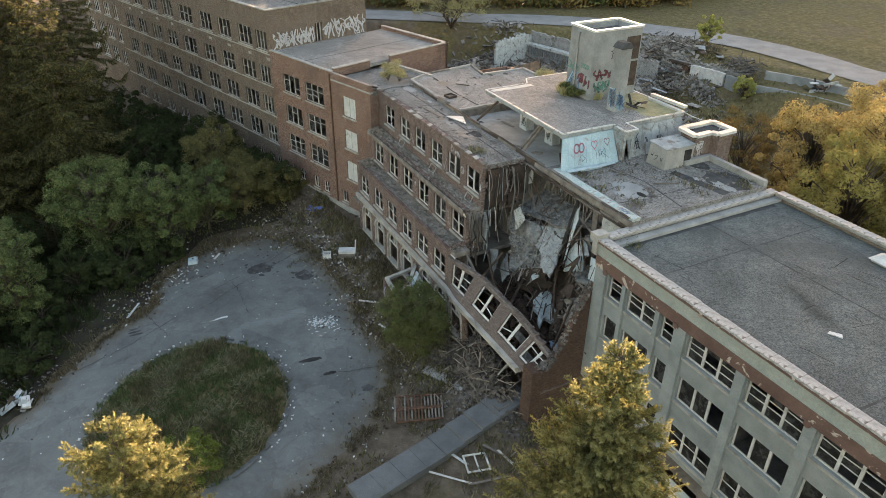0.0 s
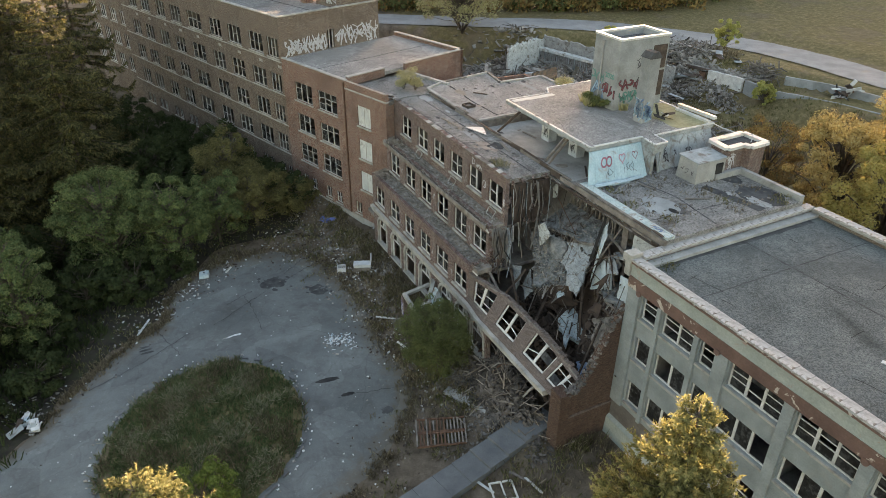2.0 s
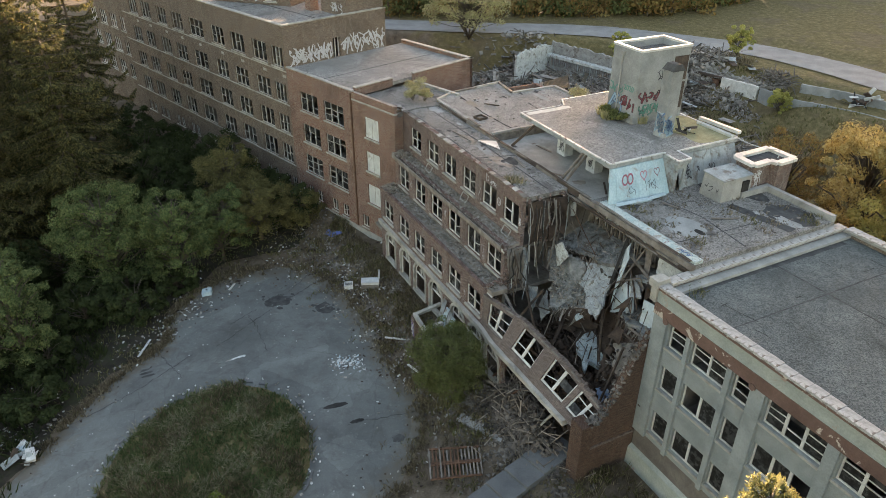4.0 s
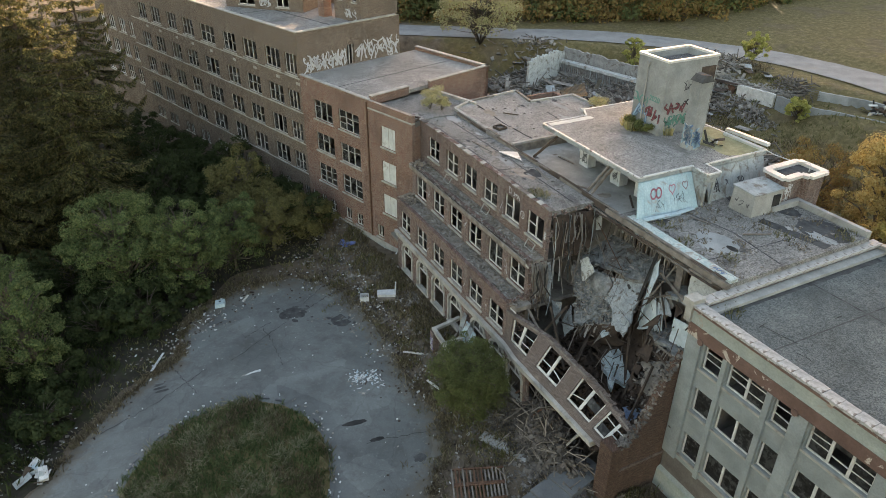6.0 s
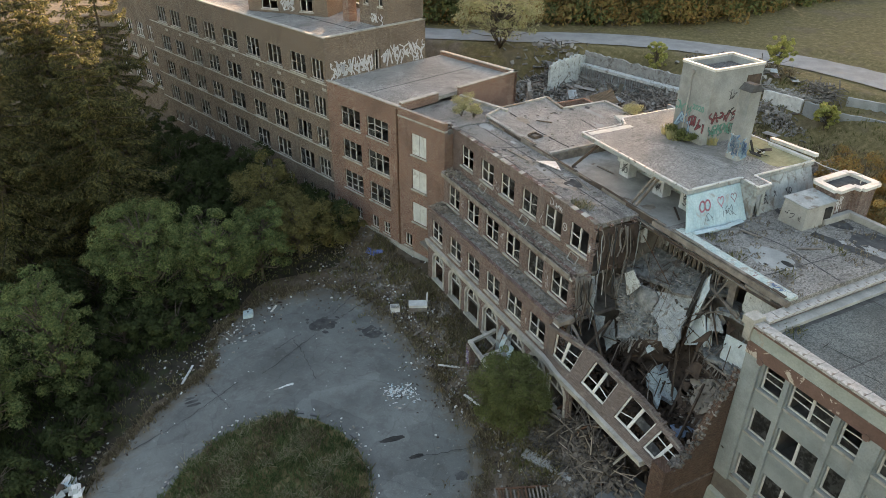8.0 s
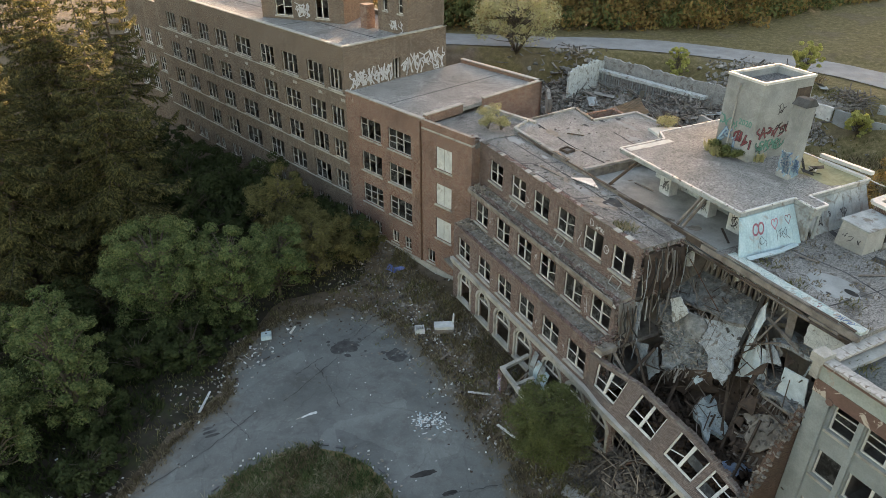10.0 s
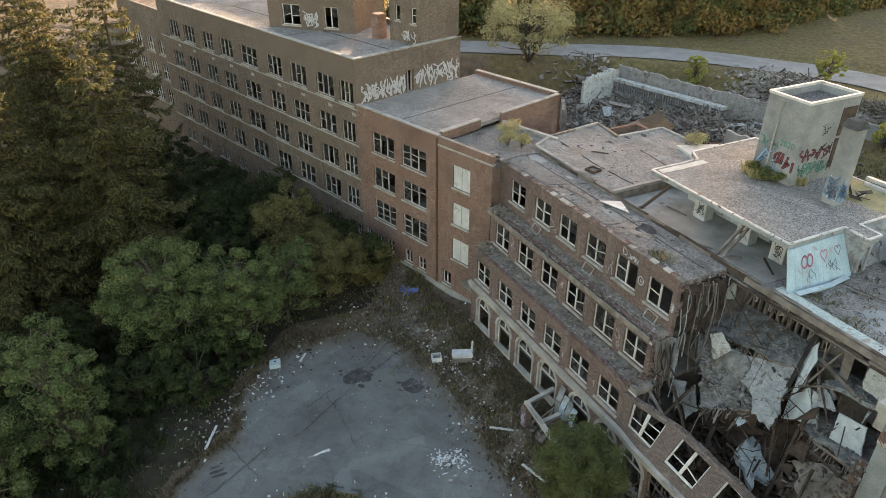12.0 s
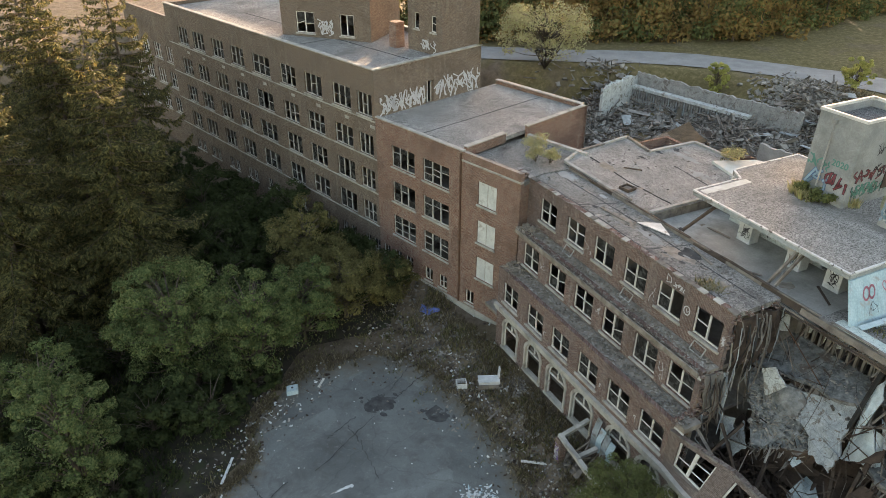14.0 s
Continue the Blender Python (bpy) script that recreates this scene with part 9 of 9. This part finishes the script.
for pts, w, z, mt in (([(-36, .9), (-24, 1.0), (-13, .8)], .12, 16.756, "asphalt_dark"), ([(-35.5, -1.2), (-26, -1.1), (-13.5, -1.3)], .1, 16.757, "asphalt_dark"), ([(-29, -1.6), (-27.5, 2.2)], .1, 16.758, "asphalt_dark"), ([(-21, -1.5), (-20, 2.2)], .12, 16.758, "asphalt_dark"),
                      ([(-36, 5.4), (-30, 5.0), (-25, 5.2)], .16, 16.956, "black"), ([(-31, 10.8), (-24.3, 10.2)], .14, 16.956, "asphalt_dark"),
                      ([(-9.5, 7.2), (-4, 8.2), (.6, 7.6)], .12, 16.726, "asphalt_dark"), ([(-9, 12.6), (-7.2, 12.0)], .5, 16.727, "asphalt_dark"), ([(-4.5, 11.5), (.5, 12.4)], .9, 16.726, "asphalt_dark"), ([(-2, 3.4), (-1.2, 15.8)], .1, 16.728, "asphalt_dark"),
                      ([(2.2, 9.0), (14, 9.3), (40, 9.0)], .12, 15.726, "asphalt_dark"), ([(6.0, .8), (6.2, 16.6)], .1, 15.727, "asphalt_dark"), ([(2.0, 1.5), (2.2, 16.0)], .5, 15.728, "asphalt_dark"), ([(20, 1), (20.4, 16.5)], .14, 15.727, "asphalt_dark")):
    roof_film(pts, w, z, mt, "tar_seam", "dark tar seam across the flat roof")
for pts, w, z in (([(-13.5, .5), (-6.0, .7)], .2, 17.506), ([(-8, .6), (-7.6, 17.5)], .16, 17.506), ([(-30, .6), (-29, 14)], .2, 21.856), ([(-50, 6), (-15.2, 6.6)], .2, 21.857)):
    roof_film(pts, w, z, "asphalt_dark", "tar_seam", "dark tar seam across the flat roof", LM)


def patch(u0, v0, ru, rv, z, mt, label, m=CM):
    """A thin ragged patch of felt, tar or bare screed on a flat roof."""
    s = Shape()
    a0 = G.uniform(0, 6.28)
    lp = []
    for i in range(30):
        a = i * math.pi / 15
        k = 1 + .55 * noise.noise((math.cos(a) * 1.6 + u0, math.sin(a) * 1.6 + v0, z)) + .3 * noise.noise((math.cos(a) * 5 + u0, math.sin(a) * 5 + v0, z))
        x, y = ru * k * math.cos(a), rv * k * math.sin(a)
        lp.append((u0 + x * math.cos(a0) * .3 + x * .7, v0 + y))
    disc(s, (u0, v0), lp, 2, lambda x, y, k: (x, y, z))
    o = part("roof_patch", s, mt)
    o.matrix_world = m
    tagged(o, label, "roof patch", kind="structure")


for k_ in range(44):
    big = k_ % 4 == 0
    mt = G.choice(("asphalt_dark", "ledge_grit", "asphalt_dark", "concrete", "render_grey"))
    lab = "ragged patch of bare screed or tar on the flat roof"
    ru, rv = (G.uniform(.8, 1.8), G.uniform(.3, .6)) if big else (G.uniform(.15, .6), G.uniform(.08, .3))
    z_ = 16.759 + .0004 * k_
    if k_ < 20:
        patch(G.uniform(-34, -14), G.uniform(-.9, 1.6), ru, rv, z_, mt, lab)
    elif k_ < 30:
        patch(G.uniform(-35, -26), G.uniform(4, 15), ru, rv, z_ + .2, mt, lab)
    elif k_ < 38:
        patch(G.uniform(-8, -.5), G.uniform(4.5, 14.5), ru * .8, rv, z_ - .027, mt, lab)
    else:
        patch(G.uniform(-23, -11.5), G.uniform(3.2, 6.2), ru, rv, z_ - .5, mt, lab)
for k_ in range(26):
    u_, v_ = G.uniform(3, 26), G.uniform(1.5, 15.8)
    a_, L_ = G.choice((.1, .2, 1.5, 1.65)) + G.uniform(-.15, .15), G.uniform(.5, 2.6)
    roof_film([(u_, v_), (u_ + L_ * math.cos(a_) * .5, v_ + L_ * math.sin(a_) * .5 + G.uniform(-.1, .1)), (u_ + L_ * math.cos(a_), v_ + L_ * math.sin(a_))], .05, 15.73 + .0004 * k_, "black", "roof_crack", "thin dark crack in the gravel roof")
TR = [(-36, 2.7), (-24.9, 2.7), (-24.9, 9.0), (-24.1, 9.0), (-24.1, 16.5), (-34.5, 16.5), (-34.5, 11.0), (-38.4, 11.7), (-37.5, 5.3), (-36, 2.7)]
rim_ = thing("roof_rim", "weathered pale rim round the gravel roof", "rim", CM, kind="structure")
for (a, b), (c, d) in zip(TR[:-1], TR[1:]):
    n = max(1, int(math.hypot(c - a, d - b) / 2.2))
    for i in range(n):
        if G.random() < .12:
            continue
        k0, k1 = i / n + .004, (i + 1) / n - .004
        s = Shape()
        s.beam((a + (c - a) * k0, b + (d - b) * k0, 17.02 + G.uniform(-.03, .03)), (a + (c - a) * k1, b + (d - b) * k1, 17.02 + G.uniform(-.03, .03)), .3, .2, G.uniform(-.08, .08))
        part("rim_piece", s, G.choice(("limestone", "wood_grey", "concrete")), rim_)
roof_film([(-22.0, 4.6), (-22.0, 9.2)], .7, 19.506, "boards", "membrane_strip", "pale bare membrane strip along the canopy edge")
# loose timber on the roofs
for u, v, z, a, L in ((-26, .2, 16.8, .1, 3.0), (-18.4, 1.6, 16.8, -.2, 2.4), (-32, 7, 17.0, .7, 1.6), (-3, 9.4, 16.76, 1.1, 2.0), (-6.4, 7.4, 16.76, .3, 1.4), (-16.4, 3.4, 16.28, .5, 2.6), (-11.8, 5.6, 16.28, -.6, 2.2), (-21.0, 6.0, 16.28, .1, 2.0)):
    o = plank((0, 0, 0), 0, L, G.uniform(.12, .22), G.choice(("wood_grey", "wood_dark", "wood_grey")), "loose weathered plank lying on the flat roof")
    o.matrix_world = CM @ pose(u, v, z, 0, 0, math.degrees(a))
# heap of broken white furniture by the forecourt
fh = thing("furniture_heap", "heap of broken white furniture beside the forecourt", "furniture", Matrix.Translation((-35.3, 43.3, rough(-35.3, 43.3))))
for i in range(14):
    s = Shape()
    m = Matrix.Translation((G.uniform(-1, 1), G.uniform(-1, 1), .2 + .5 * G.random())) @ Euler((G.uniform(-.8, .8), G.uniform(-.8, .8), G.uniform(0, 6))).to_matrix().to_4x4()
    s.obox(m, G.uniform(.5, 1.3), G.uniform(.3, .8), G.choice((.05, .05, .3)), .05, G)
    part("broken_panel", s, G.choice(("white_metal", "tin_blue", "plaster", "wood_dark")), fh)

# tufts that creep over the asphalt edge
es = []
for _ in range(1500):
    x, y = G.choice(loop)
    k = 1 + G.gauss(.0, .03)
    x, y = -19 + (x + 19) * k, 47 + (y - 47) * k
    if noise.noise((x * .5, y * .5, 2)) > -.1 and y > 30:
        es.append((x, y, rough(x, y) + .08))
weeds("edge_tufts", "low dry tufts creeping over the asphalt edge", es, 9, .35, "dry_weed", .4, .8, .03)

ts_ = [q for q in isle_spots if noise.noise((q[0] * .35, q[1] * .35, 6)) > .12][:420]
weeds("dry_tufts", "pale dry tufts in the island grass", ts_, 10, .6, "dry_weed", .3, .7, .025)
# leaf mould under the trees, its colour darkened for canopy shade
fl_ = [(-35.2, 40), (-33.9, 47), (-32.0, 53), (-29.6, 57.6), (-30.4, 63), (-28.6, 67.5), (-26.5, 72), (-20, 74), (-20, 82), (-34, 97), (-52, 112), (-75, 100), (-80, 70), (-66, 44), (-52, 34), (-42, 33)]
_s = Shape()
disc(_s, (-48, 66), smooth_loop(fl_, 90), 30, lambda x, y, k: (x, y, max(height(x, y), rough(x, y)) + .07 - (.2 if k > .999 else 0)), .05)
tagged(part("shaded_floor", _s, "shaded_floor", smooth=True), "leaf mould under the trees, darkened for canopy shade", "ground", kind="structure")
# pale and brown debris between the forecourt and the brick wing
s, s2 = Shape(), Shape()
for k in range(1300):
    u, v = G.uniform(-47, -26), -6.2 - abs(G.gauss(0, 4.2))
    p = on(u, v, .06)
    (s if k % 7 == 0 else s2).obox(Matrix.Translation(p) @ Euler((G.uniform(-.8, .8), G.uniform(-.8, .8), G.uniform(0, 6))).to_matrix().to_4x4(), G.uniform(.06, .4), G.uniform(.05, .22), G.uniform(.03, .14), .35, G)
tagged(part("pale_debris", s, "rubble_pale"), "pale broken scraps before the brick wing", "debris", kind="stuff")
tagged(part("brick_debris", s2, "rubble"), "broken brick scraps before the brick wing", "debris", kind="stuff")

# moss, scrap tin and loose pieces on the canopy roof
_s = Shape()
disc(_s, (-11.6, 14.6), smooth_loop([(-13.9, 12.8), (-12.0, 13.2), (-9.8, 13.4), (-9.7, 16.8), (-13.0, 16.8), (-15.4, 16.8), (-15.5, 15.0)], 40), 5, lambda x, y, k: (x, y, 19.508), .12)
o = part("moss_patch", _s, "moss")
o.matrix_world = CM
tagged(o, "yellow moss spread over the back of the canopy roof", "moss", kind="structure")
tin = thing("scrap_tin", "bent dark and white scrap tin on the canopy roof", "scrap", CM @ pose(-11.9, 13.6, 19.55))
for i in range(7):
    _s = Shape()
    a = Vector((G.uniform(-.6, .4), G.uniform(-.4, .4), G.uniform(.02, .25)))
    _s.beam(a, a + Vector((G.uniform(-1, 1), G.uniform(-.8, .8), G.uniform(0, .4))).normalized() * G.uniform(.6, 1.3), G.uniform(.15, .4), .03, G.uniform(-.6, .6))
    part("tin_strip", _s, G.choice(("wood_dark", "white_metal", "black")), tin)
for u0, v0, ru, rv in ((-1.2, 14.2, 2.0, 1.6), (-4.6, 14.6, .9, .8)):
    _s = Shape()
    disc(_s, (u0, v0), [(u0 + ru * math.cos(i * .2618) * (1 + .3 * noise.noise((i * .7, u0, 0))), v0 + rv * math.sin(i * .2618) * (1 + .3 * noise.noise((i * .7, v0, 4)))) for i in range(24)], 3, lambda x, y, k: (x, y, 16.732), .1)
    o = part("tar_patch", _s, "asphalt_dark")
    o.matrix_world = CM
    tagged(o, "bare dark tar patch on the gravel roof", "roof patch", kind="structure")

# brown weeds in clumps over the rough field
ws_ = []
for _ in range(5200):
    u, v = G.uniform(-58, 12), G.uniform(20, 66)
    if (u < -27 and v < 50) or (-47 < u < -15 and v > 56) or noise.noise((u * .16, v * .16, 21)) < -.02:
        continue
    ws_.append(tuple(on(u, v)))
weeds("field_weeds", "brown weeds in clumps over the rough field", ws_[:1600], 8, .7, "dry_weed", .9, .7, .05)

# weeds and brush before the pale wing
pw_ = []
for _ in range(900):
    u, v = G.uniform(.5, 26), -1.0 - abs(G.gauss(0, 6.5))
    if abs((u + 2.2) * .977 + (v + 3.4) * .214 - 0) < 1.6 or noise.noise((u * .3, v * .3, 31)) < -.15:
        continue
    pw_.append(tuple(on(u, v)))
weeds("wall_weeds", "brown and green weeds before the pale wing", pw_[:380], 9, .6, "grass_blade", .5, .7, .03)
weeds("wall_brush", "dry brown brush before the pale wing", pw_[380:], 9, .7, "dry_weed", .5, .7, .03)
